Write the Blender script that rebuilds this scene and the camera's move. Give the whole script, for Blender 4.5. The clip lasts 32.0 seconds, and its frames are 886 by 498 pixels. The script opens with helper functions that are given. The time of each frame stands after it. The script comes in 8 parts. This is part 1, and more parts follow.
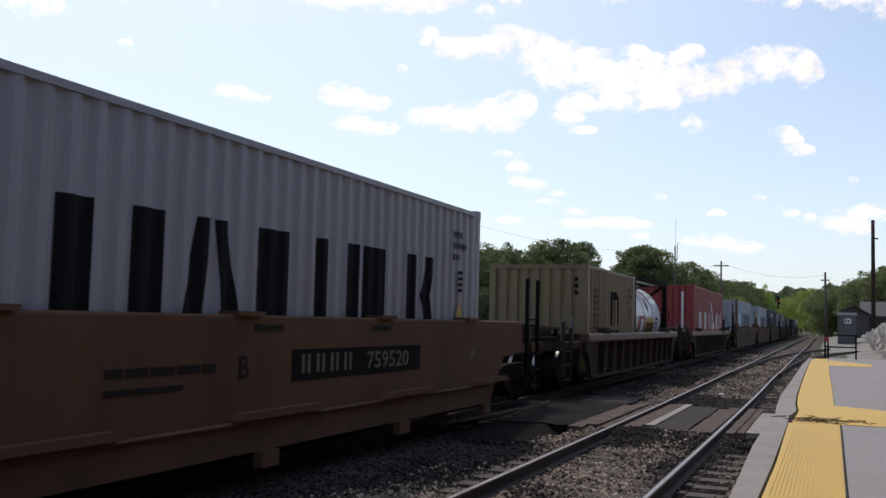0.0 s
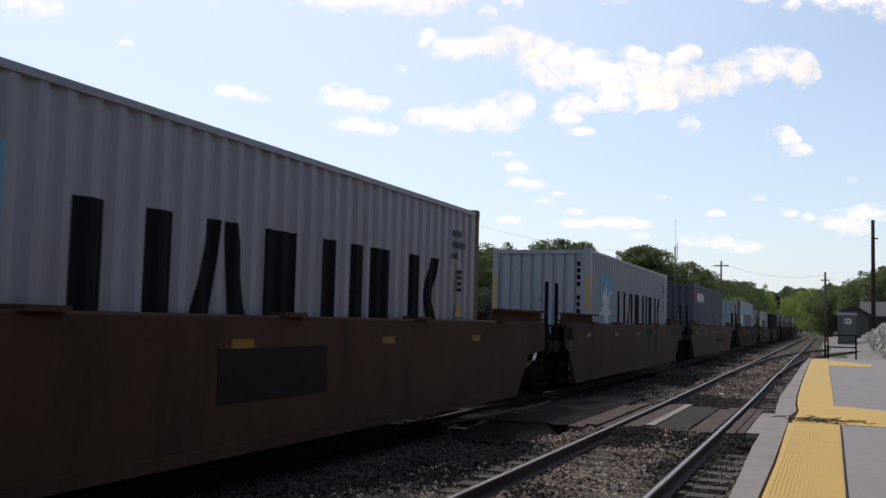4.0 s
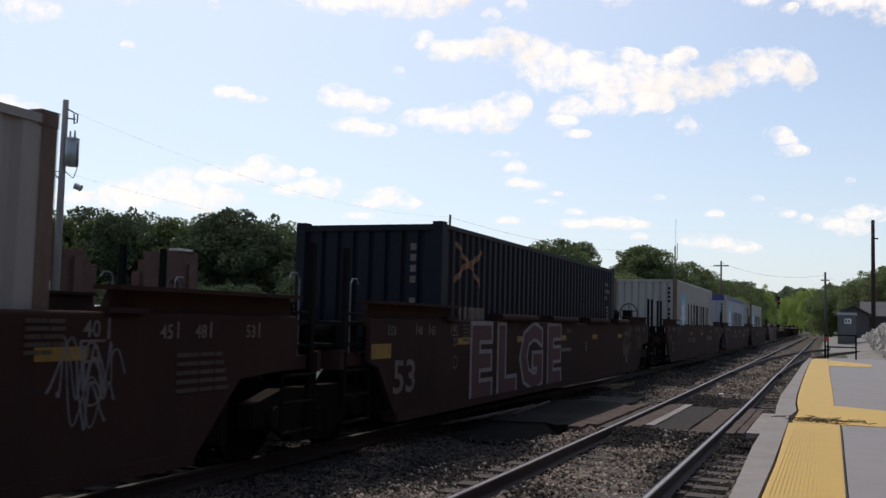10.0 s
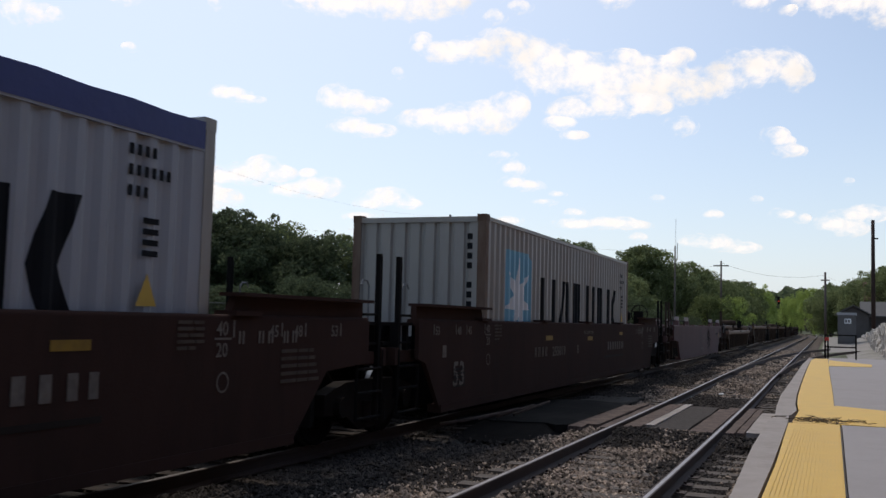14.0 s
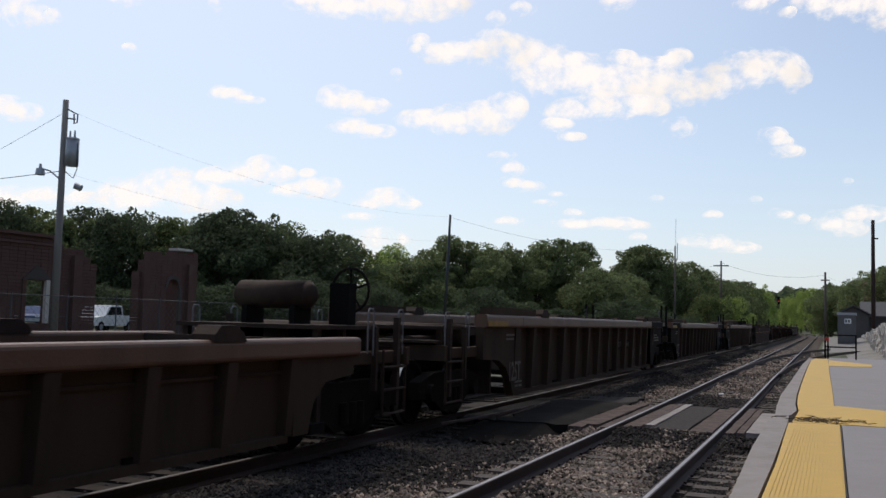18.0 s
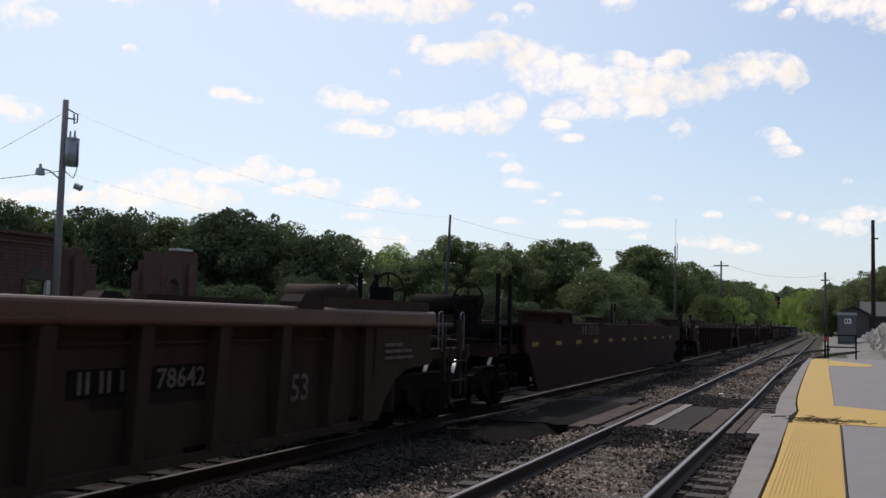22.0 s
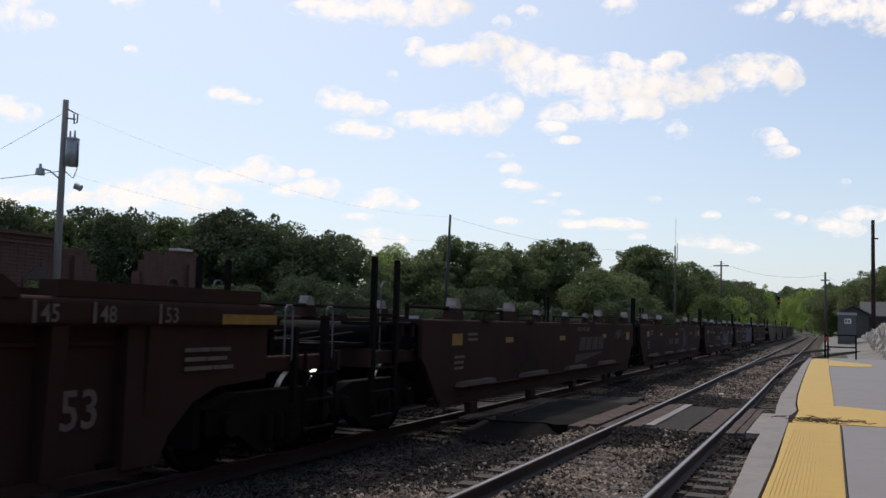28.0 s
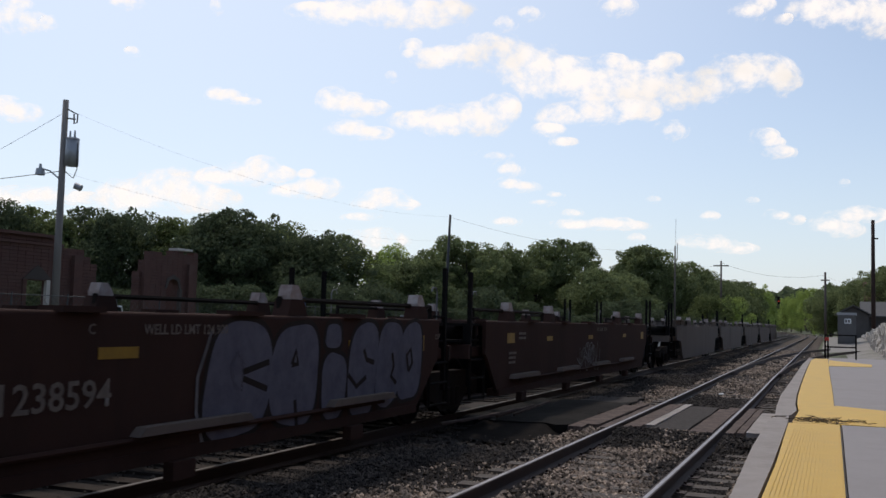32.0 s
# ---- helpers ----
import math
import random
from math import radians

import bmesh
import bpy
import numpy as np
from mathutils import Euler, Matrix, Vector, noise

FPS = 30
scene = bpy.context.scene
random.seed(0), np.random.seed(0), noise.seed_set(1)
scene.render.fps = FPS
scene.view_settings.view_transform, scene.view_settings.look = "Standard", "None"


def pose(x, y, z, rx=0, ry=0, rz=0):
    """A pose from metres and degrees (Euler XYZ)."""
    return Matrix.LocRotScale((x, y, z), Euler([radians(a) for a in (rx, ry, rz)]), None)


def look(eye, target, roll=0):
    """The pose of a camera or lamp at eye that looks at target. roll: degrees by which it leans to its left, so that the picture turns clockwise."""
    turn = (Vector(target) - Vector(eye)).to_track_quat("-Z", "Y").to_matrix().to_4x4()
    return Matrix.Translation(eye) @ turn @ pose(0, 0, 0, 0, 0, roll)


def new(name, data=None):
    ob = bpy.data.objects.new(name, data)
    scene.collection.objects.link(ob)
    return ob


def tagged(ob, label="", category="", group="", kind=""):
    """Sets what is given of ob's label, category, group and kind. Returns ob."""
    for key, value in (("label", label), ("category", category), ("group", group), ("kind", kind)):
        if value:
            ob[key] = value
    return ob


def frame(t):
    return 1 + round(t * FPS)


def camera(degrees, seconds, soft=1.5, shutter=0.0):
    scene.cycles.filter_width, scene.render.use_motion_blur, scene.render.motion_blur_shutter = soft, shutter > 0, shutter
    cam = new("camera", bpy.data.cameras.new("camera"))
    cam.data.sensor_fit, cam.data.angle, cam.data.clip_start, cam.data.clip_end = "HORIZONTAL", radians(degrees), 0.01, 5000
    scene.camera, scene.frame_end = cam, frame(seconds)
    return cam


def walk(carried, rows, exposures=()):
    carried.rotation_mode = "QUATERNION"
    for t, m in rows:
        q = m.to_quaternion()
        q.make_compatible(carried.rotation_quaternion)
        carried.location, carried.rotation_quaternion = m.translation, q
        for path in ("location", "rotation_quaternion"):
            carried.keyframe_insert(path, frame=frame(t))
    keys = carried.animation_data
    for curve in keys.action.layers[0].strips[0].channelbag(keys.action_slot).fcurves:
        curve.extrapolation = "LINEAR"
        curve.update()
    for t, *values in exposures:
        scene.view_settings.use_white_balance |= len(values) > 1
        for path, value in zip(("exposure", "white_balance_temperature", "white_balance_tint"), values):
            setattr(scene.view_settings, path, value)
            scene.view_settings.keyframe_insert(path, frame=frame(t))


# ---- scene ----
SPAN = 32.0
cam = camera(49.646, SPAN, soft=1.5, shutter=0.05)
EYE = Vector((0.0, 0.0, 1.518))
YAW, PITCH, ROLL = 22.19, 4.178, 1.477
AIM = EYE + 50 * Vector((-math.sin(radians(YAW)) * math.cos(radians(PITCH)), math.cos(radians(YAW)) * math.cos(radians(PITCH)), math.sin(radians(PITCH))))
walk(cam, [(0.0, look(EYE, AIM, ROLL)), (SPAN, look(EYE, AIM, ROLL))], exposures=[(0, 0.29, 7000, 14), (0.8, 0.17, 7000, 14), (2, 0.2, 7000, 14), (3, 0.18, 7000, 14), (4, 0.2, 7000, 14), (5.5, 0.2, 7000, 14), (7.1, 0.2, 7000, 14), (7.9, 0.4, 7000, 14), (8.2, 0.4, 7000, 14), (8.8, 0.15, 7000, 14), (11.2, 0.17, 7000, 14), (11.8, 0.36, 7000, 14), (12.1, 0.36, 7000, 14), (12.8, 0.17, 7000, 14), (14, 0.16, 7000, 14), (15, 0.14, 7000, 14), (16.5, 0.1, 7000, 14), (SPAN, 0.1, 7000, 14)])

# ---- daylight: hazy sky, the sun veiled by cloud ahead and to the left ----
world = bpy.data.worlds.new("sky")
scene.world = world
world.use_nodes = True
wn = world.node_tree.nodes
wl = world.node_tree.links
sky = wn.new("ShaderNodeTexSky")
sky.sky_type = "NISHITA"
sky.sun_disc = False
sky.sun_elevation = radians(56)
sky.sun_rotation = radians(-45)
sky.air_density = 1.0
sky.dust_density = 1.1
sky.ozone_density = 2.2
wn["Background"].inputs["Strength"].default_value = 0.125
haze = wn.new("ShaderNodeMixRGB")
haze.inputs[2].default_value = (4.7, 6.0, 7.7, 1)
where = wn.new("ShaderNodeTexCoord")
height = wn.new("ShaderNodeSeparateXYZ")
wl.new(where.outputs["Generated"], height.inputs[0])
fade = wn.new("ShaderNodeMapRange")
fade.inputs[1].default_value, fade.inputs[2].default_value = 0.0, 0.32
fade.inputs[3].default_value, fade.inputs[4].default_value = 0.56, 0.05
wl.new(height.outputs[2], fade.inputs[0])
aim_sun = wn.new("ShaderNodeVectorMath")
aim_sun.operation = "DOT_PRODUCT"
aim_sun.inputs[1].default_value = (-0.397, 0.397, 0.827)
wl.new(where.outputs["Generated"], aim_sun.inputs[0])
glow = wn.new("ShaderNodeMapRange")
glow.interpolation_type = "SMOOTHSTEP"
glow.inputs[1].default_value, glow.inputs[2].default_value = 0.5, 0.92
glow.inputs[3].default_value, glow.inputs[4].default_value = 0.0, 0.62
wl.new(aim_sun.outputs["Value"], glow.inputs[0])
veil = wn.new("ShaderNodeMixRGB")
veil.inputs[2].default_value = (6.1, 7.25, 8.5, 1)
wl.new(fade.outputs[0], haze.inputs[0])
wl.new(glow.outputs[0], veil.inputs[0])
wl.new(haze.outputs[0], veil.inputs[1])
wl.new(sky.outputs[0], haze.inputs[1])
wl.new(veil.outputs[0], wn["Background"].inputs["Color"])
sun = new("sun", bpy.data.lights.new("sun", "SUN"))
sun.data.energy = 1.5
sun.data.angle = radians(5)
sun.data.color = (1.0, 0.96, 0.9)
sun.matrix_world = look((-48, 48, 100), (0, 0, 0))


# ---- materials ----
def mat(name, base, rough=0.7, metal=0.0, other=None, scale=3.0, mix=0.5, grime=None, grime_amt=0.0, grime_scale=0.6, bump=0.15, bump_scale=40.0, streak=1.0, island=0.0, spec=0.5):
    """Paint, stone or soil: two colours by noise, a second coarser layer of grime, fine relief."""
    m = bpy.data.materials.new(name)
    m.use_nodes = True
    n, l = m.node_tree.nodes, m.node_tree.links
    b = n["Principled BSDF"]
    b.inputs["Roughness"].default_value = rough
    b.inputs["Metallic"].default_value = metal
    b.inputs["Specular IOR Level"].default_value = spec
    tc = n.new("ShaderNodeTexCoord")
    mp = n.new("ShaderNodeMapping")
    mp.inputs["Scale"].default_value = (1, 1, streak)
    l.new(tc.outputs["Object"], mp.inputs[0])
    info = n.new("ShaderNodeObjectInfo")
    add = n.new("ShaderNodeVectorMath")
    add.operation = "ADD"
    sc = n.new("ShaderNodeMath")
    sc.operation = "MULTIPLY"
    sc.inputs[1].default_value = 37.0
    l.new(info.outputs["Random"], sc.inputs[0])
    l.new(mp.outputs[0], add.inputs[0])
    l.new(sc.outputs[0], add.inputs[1])
    n1 = n.new("ShaderNodeTexNoise")
    n1.inputs["Scale"].default_value = scale
    n1.inputs["Detail"].default_value = 6
    n1.inputs["Roughness"].default_value = 0.65
    l.new(add.outputs[0], n1.inputs["Vector"])
    r1 = n.new("ShaderNodeMapRange")
    r1.inputs[1].default_value, r1.inputs[2].default_value = 0.32, 0.68
    r1.inputs[4].default_value = mix
    l.new(n1.outputs[0], r1.inputs[0])
    m1 = n.new("ShaderNodeMixRGB")
    m1.inputs[1].default_value = (*base, 1)
    m1.inputs[2].default_value = (*(other or tuple(c * 0.7 for c in base)), 1)
    l.new(r1.outputs[0], m1.inputs[0])
    col = m1.outputs[0]
    if grime:
        n2 = n.new("ShaderNodeTexNoise")
        n2.inputs["Scale"].default_value = grime_scale
        n2.inputs["Detail"].default_value = 8
        n2.inputs["Roughness"].default_value = 0.7
        l.new(add.outputs[0], n2.inputs["Vector"])
        r2 = n.new("ShaderNodeMapRange")
        r2.inputs[1].default_value, r2.inputs[2].default_value = 0.5, 0.72
        r2.inputs[4].default_value = grime_amt
        l.new(n2.outputs[0], r2.inputs[0])
        m2 = n.new("ShaderNodeMixRGB")
        m2.inputs[2].default_value = (*grime, 1)
        l.new(r2.outputs[0], m2.inputs[0])
        l.new(col, m2.inputs[1])
        col = m2.outputs[0]
    if island:
        geo = n.new("ShaderNodeNewGeometry")
        hsv = n.new("ShaderNodeHueSaturation")
        r3 = n.new("ShaderNodeMapRange")
        r3.inputs[3].default_value, r3.inputs[4].default_value = 1 - island, 1 + island
        l.new(geo.outputs["Random Per Island"], r3.inputs[0])
        l.new(r3.outputs[0], hsv.inputs["Value"])
        l.new(col, hsv.inputs["Color"])
        col = hsv.outputs[0]
    l.new(col, b.inputs["Base Color"])
    if bump:
        n3 = n.new("ShaderNodeTexNoise")
        n3.inputs["Scale"].default_value = bump_scale
        n3.inputs["Detail"].default_value = 4
        l.new(tc.outputs["Object"], n3.inputs["Vector"])
        bp = n.new("ShaderNodeBump")
        bp.inputs["Strength"].default_value = bump
        bp.inputs["Distance"].default_value = 0.02
        l.new(n3.outputs[0], bp.inputs["Height"])
        l.new(bp.outputs[0], b.inputs["Normal"])
    return m


def leaf_mat(name, base, other):
    m = mat(name, base, 0.85, other=other, scale=0.35, mix=0.9, bump=0, island=0.35, spec=0.1)
    n, l = m.node_tree.nodes, m.node_tree.links
    b = n["Principled BSDF"]
    tr = n.new("ShaderNodeBsdfTranslucent")
    mx = n.new("ShaderNodeMixShader")
    mx.inputs[0].default_value = 0.5
    l.new(b.inputs["Base Color"].links[0].from_socket, tr.inputs[0])
    l.new(b.outputs[0], mx.inputs[1])
    l.new(tr.outputs[0], mx.inputs[2])
    l.new(mx.outputs[0], n["Material Output"].inputs[0])
    return m


RUST = (0.10, 0.045, 0.022)
SOOT = (0.018, 0.015, 0.013)
M = {
    "grey_tan": mat("dusty_grey_tan_wagon_paint", (0.15, 0.118, 0.10), 0.85, other=(0.10, 0.08, 0.07), scale=1.3, grime=(0.05, 0.04, 0.035), grime_amt=0.6, streak=0.25, spec=0.15),
    # chord: lighter copy of the tan, the light on it put into colour
    "chord": mat("lit_tan_chord_paint", (0.15, 0.073, 0.041), 0.5, other=(0.10, 0.05, 0.03), scale=1.3, grime=SOOT, grime_amt=0.55, grime_scale=0.8, streak=0.25, spec=0.4),
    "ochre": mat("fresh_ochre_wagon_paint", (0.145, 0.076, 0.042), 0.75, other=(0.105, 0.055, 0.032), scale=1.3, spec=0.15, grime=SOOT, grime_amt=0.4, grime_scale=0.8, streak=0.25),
    "tan": mat("tan_wagon_paint", (0.094, 0.049, 0.028), 0.8, other=(0.062, 0.033, 0.02), scale=1.3, spec=0.15, grime=SOOT, grime_amt=0.6, grime_scale=0.8, streak=0.25),
    # side sheets: soot, plus the chord's shade put into the colour
    "sooty": mat("sooty_shaded_tan_sheet", (0.072, 0.046, 0.031), 0.85, other=(0.042, 0.028, 0.02), scale=1.6, grime=SOOT, grime_amt=0.75, grime_scale=0.9, streak=0.25, spec=0.1),
    "brown": mat("brown_wagon_paint", (0.054, 0.0285, 0.0225), 0.85, other=(0.036, 0.02, 0.0162), spec=0.06, scale=1.4, grime=SOOT, grime_amt=0.5, grime_scale=0.9, streak=0.25),
    "maroon": mat("maroon_wagon_paint", (0.108, 0.049, 0.045), 0.8, other=(0.074, 0.035, 0.032), scale=1.4, grime=SOOT, grime_amt=0.5, streak=0.25),
    "black": mat("sooty_black_steel", (0.0085, 0.0078, 0.0075), 0.9, other=(0.014, 0.012, 0.0105), scale=4.0, grime=(0.03, 0.017, 0.012), grime_amt=0.4, spec=0.08),
    "black_panel": mat("black_stencil_panel", (0.015, 0.0115, 0.010), 0.85, other=(0.026, 0.019, 0.0155), scale=3.0, spec=0.06),
    "iron": mat("worn_dark_iron", (0.013, 0.0105, 0.009), 0.9, 0.0, other=(0.02, 0.014, 0.011), scale=6.0, grime=(0.035, 0.02, 0.013), grime_amt=0.5, spec=0.1),
    "rustdeck": mat("rusty_deck_steel", (0.058, 0.034, 0.023), 0.85, other=(0.028, 0.018, 0.0135), scale=4.0, mix=0.9, grime=SOOT, grime_amt=0.6, grime_scale=1.5, spec=0.2),
    "tread": mat("polished_wheel_rim", (0.42, 0.41, 0.4), 0.42, 1.0, other=(0.3, 0.29, 0.28), scale=8.0, bump=0.03),
    "railhead": mat("worn_rail_head", (0.34, 0.31, 0.31), 0.45, 0.7, other=(0.12, 0.10, 0.095), scale=5.0, bump=0.03),
    "shaded_head": mat("train_shaded_rail_head", (0.10, 0.085, 0.076), 0.55, 0.4, other=(0.06, 0.048, 0.042), scale=5.0, bump=0.03),
    "railrust": mat("rusty_rail_side", (0.042, 0.024, 0.019), 0.85, 0.0, other=(0.026, 0.016, 0.013), scale=9.0),
    "tie_dark": mat("dark_tie_timber", (0.045, 0.035, 0.029), 0.95, other=(0.02, 0.016, 0.014), scale=7.0, bump=0.5, bump_scale=25, spec=0.15),
    "litter": mat("dry_leaf_litter", (0.14, 0.10, 0.06), 0.95, other=(0.07, 0.05, 0.03), scale=8.0),
    "tie": mat("weathered_tie_timber", (0.085, 0.066, 0.052), 0.9, other=(0.045, 0.035, 0.03), scale=7.0, bump=0.5, bump_scale=25),
    "fouled_shaded_bed": mat("fouled_shaded_ballast", (0.032, 0.028, 0.025), 0.95, other=(0.014, 0.0125, 0.0115), scale=22.0, mix=0.95, spec=0.15, bump=0.9, bump_scale=30),
    "ballast": mat("ballast_grey_stone", (0.13, 0.102, 0.08), 0.95, other=(0.042, 0.033, 0.027), scale=22.0, mix=0.95, spec=0.15, grime=(0.04, 0.033, 0.028), grime_amt=0.8, grime_scale=0.7, bump=0.9, bump_scale=30),
    "stone": mat("crushed_stone", (0.43, 0.335, 0.258), 0.95, other=(0.135, 0.1, 0.077), scale=5.0, mix=0.9, grime=(0.06, 0.048, 0.04), grime_amt=0.85, grime_scale=0.7, island=0.85, bump=0.3, spec=0.15),
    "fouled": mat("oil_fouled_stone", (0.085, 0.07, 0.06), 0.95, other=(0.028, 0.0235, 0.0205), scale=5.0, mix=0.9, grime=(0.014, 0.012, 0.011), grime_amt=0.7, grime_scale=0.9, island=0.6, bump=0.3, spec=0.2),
    "blackish": mat("black_dirt", (0.016, 0.0135, 0.012), 0.95, other=(0.009, 0.008, 0.0075), scale=6.0, grime=(0.035, 0.03, 0.026), grime_amt=0.4, grime_scale=2.0, bump=0.6, bump_scale=40, spec=0.03),
    "asphalt": mat("old_asphalt", (0.08, 0.07, 0.064), 0.95, other=(0.02, 0.0185, 0.0175), scale=8.0, spec=0.06, grime=(0.075, 0.066, 0.058), grime_amt=0.4, grime_scale=1.2, bump=0.5, bump_scale=60),
    "black_top": mat("oil_blackened_asphalt", (0.02, 0.018, 0.0165), 0.95, other=(0.011, 0.010, 0.0095), scale=6.0, spec=0.05, grime=(0.045, 0.04, 0.035), grime_amt=0.5, grime_scale=1.0, bump=0.5, bump_scale=60),
    "plank": mat("crossing_plank_timber", (0.15, 0.112, 0.096), 0.95, other=(0.06, 0.046, 0.04), spec=0.1, scale=6.0, mix=0.9, bump=0.5, bump_scale=25),
    "concrete": mat("platform_concrete", (0.27, 0.243, 0.235), 0.85, other=(0.23, 0.208, 0.2), scale=2.0, grime=(0.2, 0.175, 0.16), grime_amt=0.35, grime_scale=0.5, bump=0.15, bump_scale=90),
    "coping": mat("coping_concrete", (0.30, 0.26, 0.235), 0.85, other=(0.22, 0.19, 0.168), scale=3.0, mix=0.8, grime=(0.12, 0.10, 0.085), grime_amt=0.7, grime_scale=0.8, bump=0.2, bump_scale=60),
    "yellow": mat("tactile_yellow", (0.60, 0.36, 0.046), 0.6, other=(0.51, 0.305, 0.048), scale=4.0, grime=(0.45, 0.28, 0.08), grime_amt=0.4, grime_scale=1.5, bump=0.05),
    "grass": mat("dry_grass", (0.06, 0.075, 0.03), 0.95, other=(0.10, 0.09, 0.05), scale=0.4, grime=(0.16, 0.14, 0.11), grime_amt=0.6, grime_scale=0.08, bump=0.5, bump_scale=10),
    "lot": mat("gravel_lot", (0.27, 0.25, 0.23), 0.95, other=(0.13, 0.115, 0.1), scale=1.0, grime=(0.07, 0.08, 0.04), grime_amt=0.6, grime_scale=0.15, bump=0.4),
    "brick": mat("sooty_red_brick", (0.12, 0.062, 0.052), 0.95, other=(0.07, 0.04, 0.036), scale=2.0, spec=0.15, grime=(0.12, 0.095, 0.08), grime_amt=0.35, grime_scale=0.9, bump=0.4),
    "pale": mat("worn_pale_stone", (0.55, 0.50, 0.45), 0.9, other=(0.36, 0.32, 0.28), scale=3.0),
    "pole_grey": mat("silvered_pole_wood", (0.23, 0.205, 0.19), 0.9, other=(0.15, 0.13, 0.12), scale=5.0, streak=0.1),
    "cone": mat("dirty_white_cone_paint", (0.42, 0.36, 0.33), 0.7, other=(0.2, 0.12, 0.1), scale=5.0, mix=0.9),
    "soot_stone": mat("soot_stained_stone", (0.075, 0.058, 0.05), 0.95, other=(0.045, 0.034, 0.03), scale=3.0),
    "logo": mat("faded_beige_emblem_paint", (0.10, 0.076, 0.058), 0.85, spec=0.2, other=(0.06, 0.042, 0.033), scale=3.0, mix=0.9, bump=0),
    "pole": mat("weathered_pole_wood", (0.12, 0.095, 0.082), 0.9, other=(0.075, 0.06, 0.052), scale=5.0, streak=0.1),
    "galv": mat("galvanised_steel", (0.35, 0.36, 0.38), 0.5, 0.5, other=(0.27, 0.28, 0.3), scale=6.0),
    "cable": mat("black_cable", (0.03, 0.03, 0.032), 0.6),
    "bark": mat("tree_bark", (0.06, 0.048, 0.038), 0.95, other=(0.04, 0.03, 0.025), scale=6.0, bump=0.6),
    "hut": mat("grey_hut_paint", (0.12, 0.112, 0.108), 0.8, other=(0.085, 0.08, 0.078), scale=1.5),
    "hut_roof": mat("pale_hut_roof", (0.36, 0.36, 0.37), 0.6),
    "dark_pole": mat("dark_brown_pole_wood", (0.05, 0.032, 0.028), 0.95, other=(0.03, 0.02, 0.018), scale=5.0, streak=0.1, spec=0.15),
    "siding": mat("dark_shed_boards", (0.085, 0.075, 0.07), 0.9, other=(0.055, 0.048, 0.046), scale=2.0),
    "shingle": mat("grey_roof_shingles", (0.11, 0.104, 0.10), 0.95, other=(0.07, 0.067, 0.065), scale=6.0),
    "dark_brick": mat("dark_block_wall_brick", (0.085, 0.05, 0.042), 0.9, other=(0.06, 0.038, 0.033), scale=4.0),
    "redbrick": mat("far_red_wall", (0.12, 0.045, 0.04), 0.9),
    "white": mat("white_paint", (0.72, 0.71, 0.70), 0.55, other=(0.6, 0.59, 0.57), scale=3.0),
    "stencil": mat("faded_white_stencil", (0.21, 0.175, 0.148), 0.85, spec=0.1, other=(0.115, 0.094, 0.08), scale=9.0, mix=0.8, bump=0),
    "handrail": mat("dull_grey_handrail", (0.17, 0.17, 0.175), 0.6, 0.3),
    "graffiti": mat("white_spray_paint", (0.20, 0.19, 0.19), 0.8, spec=0.2, other=(0.06, 0.055, 0.056), scale=5.0, mix=0.8, bump=0),
    "outline": mat("white_outline_paint", (0.31, 0.285, 0.275), 0.85, spec=0.1, other=(0.19, 0.17, 0.165), scale=4.0, mix=0.8, bump=0),
    "graffiti_blue": mat("pale_blue_spray_paint", (0.14, 0.135, 0.165), 0.85, spec=0.1, other=(0.08, 0.078, 0.105), scale=5.0, mix=0.8, bump=0),
    "graffiti_red": mat("dark_red_spray_paint", (0.085, 0.022, 0.026), 0.8, other=(0.055, 0.016, 0.018), scale=4.0, bump=0),
    "faded": mat("faded_dark_stencil", (0.022, 0.0155, 0.0125), 0.8, other=(0.034, 0.024, 0.019), scale=6.0, bump=0, spec=0.15),
    "reflector": mat("yellow_reflector", (0.34, 0.19, 0.02), 0.6, spec=0.3, other=(0.18, 0.10, 0.02), scale=6.0, mix=0.8, bump=0),
    "box_grey": mat("grey_container_paint", (0.335, 0.335, 0.355), 0.5, other=(0.285, 0.28, 0.29), scale=0.9, grime=(0.22, 0.15, 0.11), grime_amt=0.35, grime_scale=1.1, streak=0.22, bump=0.04),
    "box_cream": mat("weathered_cream_container_paint", (0.345, 0.315, 0.28), 0.5, other=(0.28, 0.25, 0.215), scale=0.9, grime=(0.21, 0.13, 0.08), grime_amt=0.45, grime_scale=1.1, streak=0.22, bump=0.04),
    "box_tan": mat("tan_container_paint", (0.235, 0.165, 0.08), 0.5, other=(0.17, 0.115, 0.055), scale=0.9, grime=(0.075, 0.045, 0.028), grime_amt=0.6, streak=0.22, bump=0.04),
    "box_red": mat("red_container_paint", (0.30, 0.03, 0.028), 0.5, other=(0.23, 0.028, 0.026), scale=0.9, grime=(0.09, 0.03, 0.025), grime_amt=0.4, streak=0.22, bump=0.04),
    "box_slate": mat("faded_slate_blue_container_paint", (0.072, 0.072, 0.094), 0.6, other=(0.05, 0.048, 0.06), scale=0.9, grime=(0.05, 0.03, 0.026), grime_amt=0.7, grime_scale=1.6, streak=0.22, bump=0.04),
    "box_navy": mat("dark_navy_container_paint", (0.011, 0.0115, 0.0185), 0.65, other=(0.008, 0.0082, 0.012), scale=0.9, spec=0.2, grime=(0.03, 0.024, 0.021), grime_amt=0.3, streak=0.22, bump=0.04),
    "rustpost": mat("rust_stained_post", (0.105, 0.052, 0.03), 0.8, other=(0.2, 0.14, 0.10), scale=3.0, mix=0.8, streak=0.3),
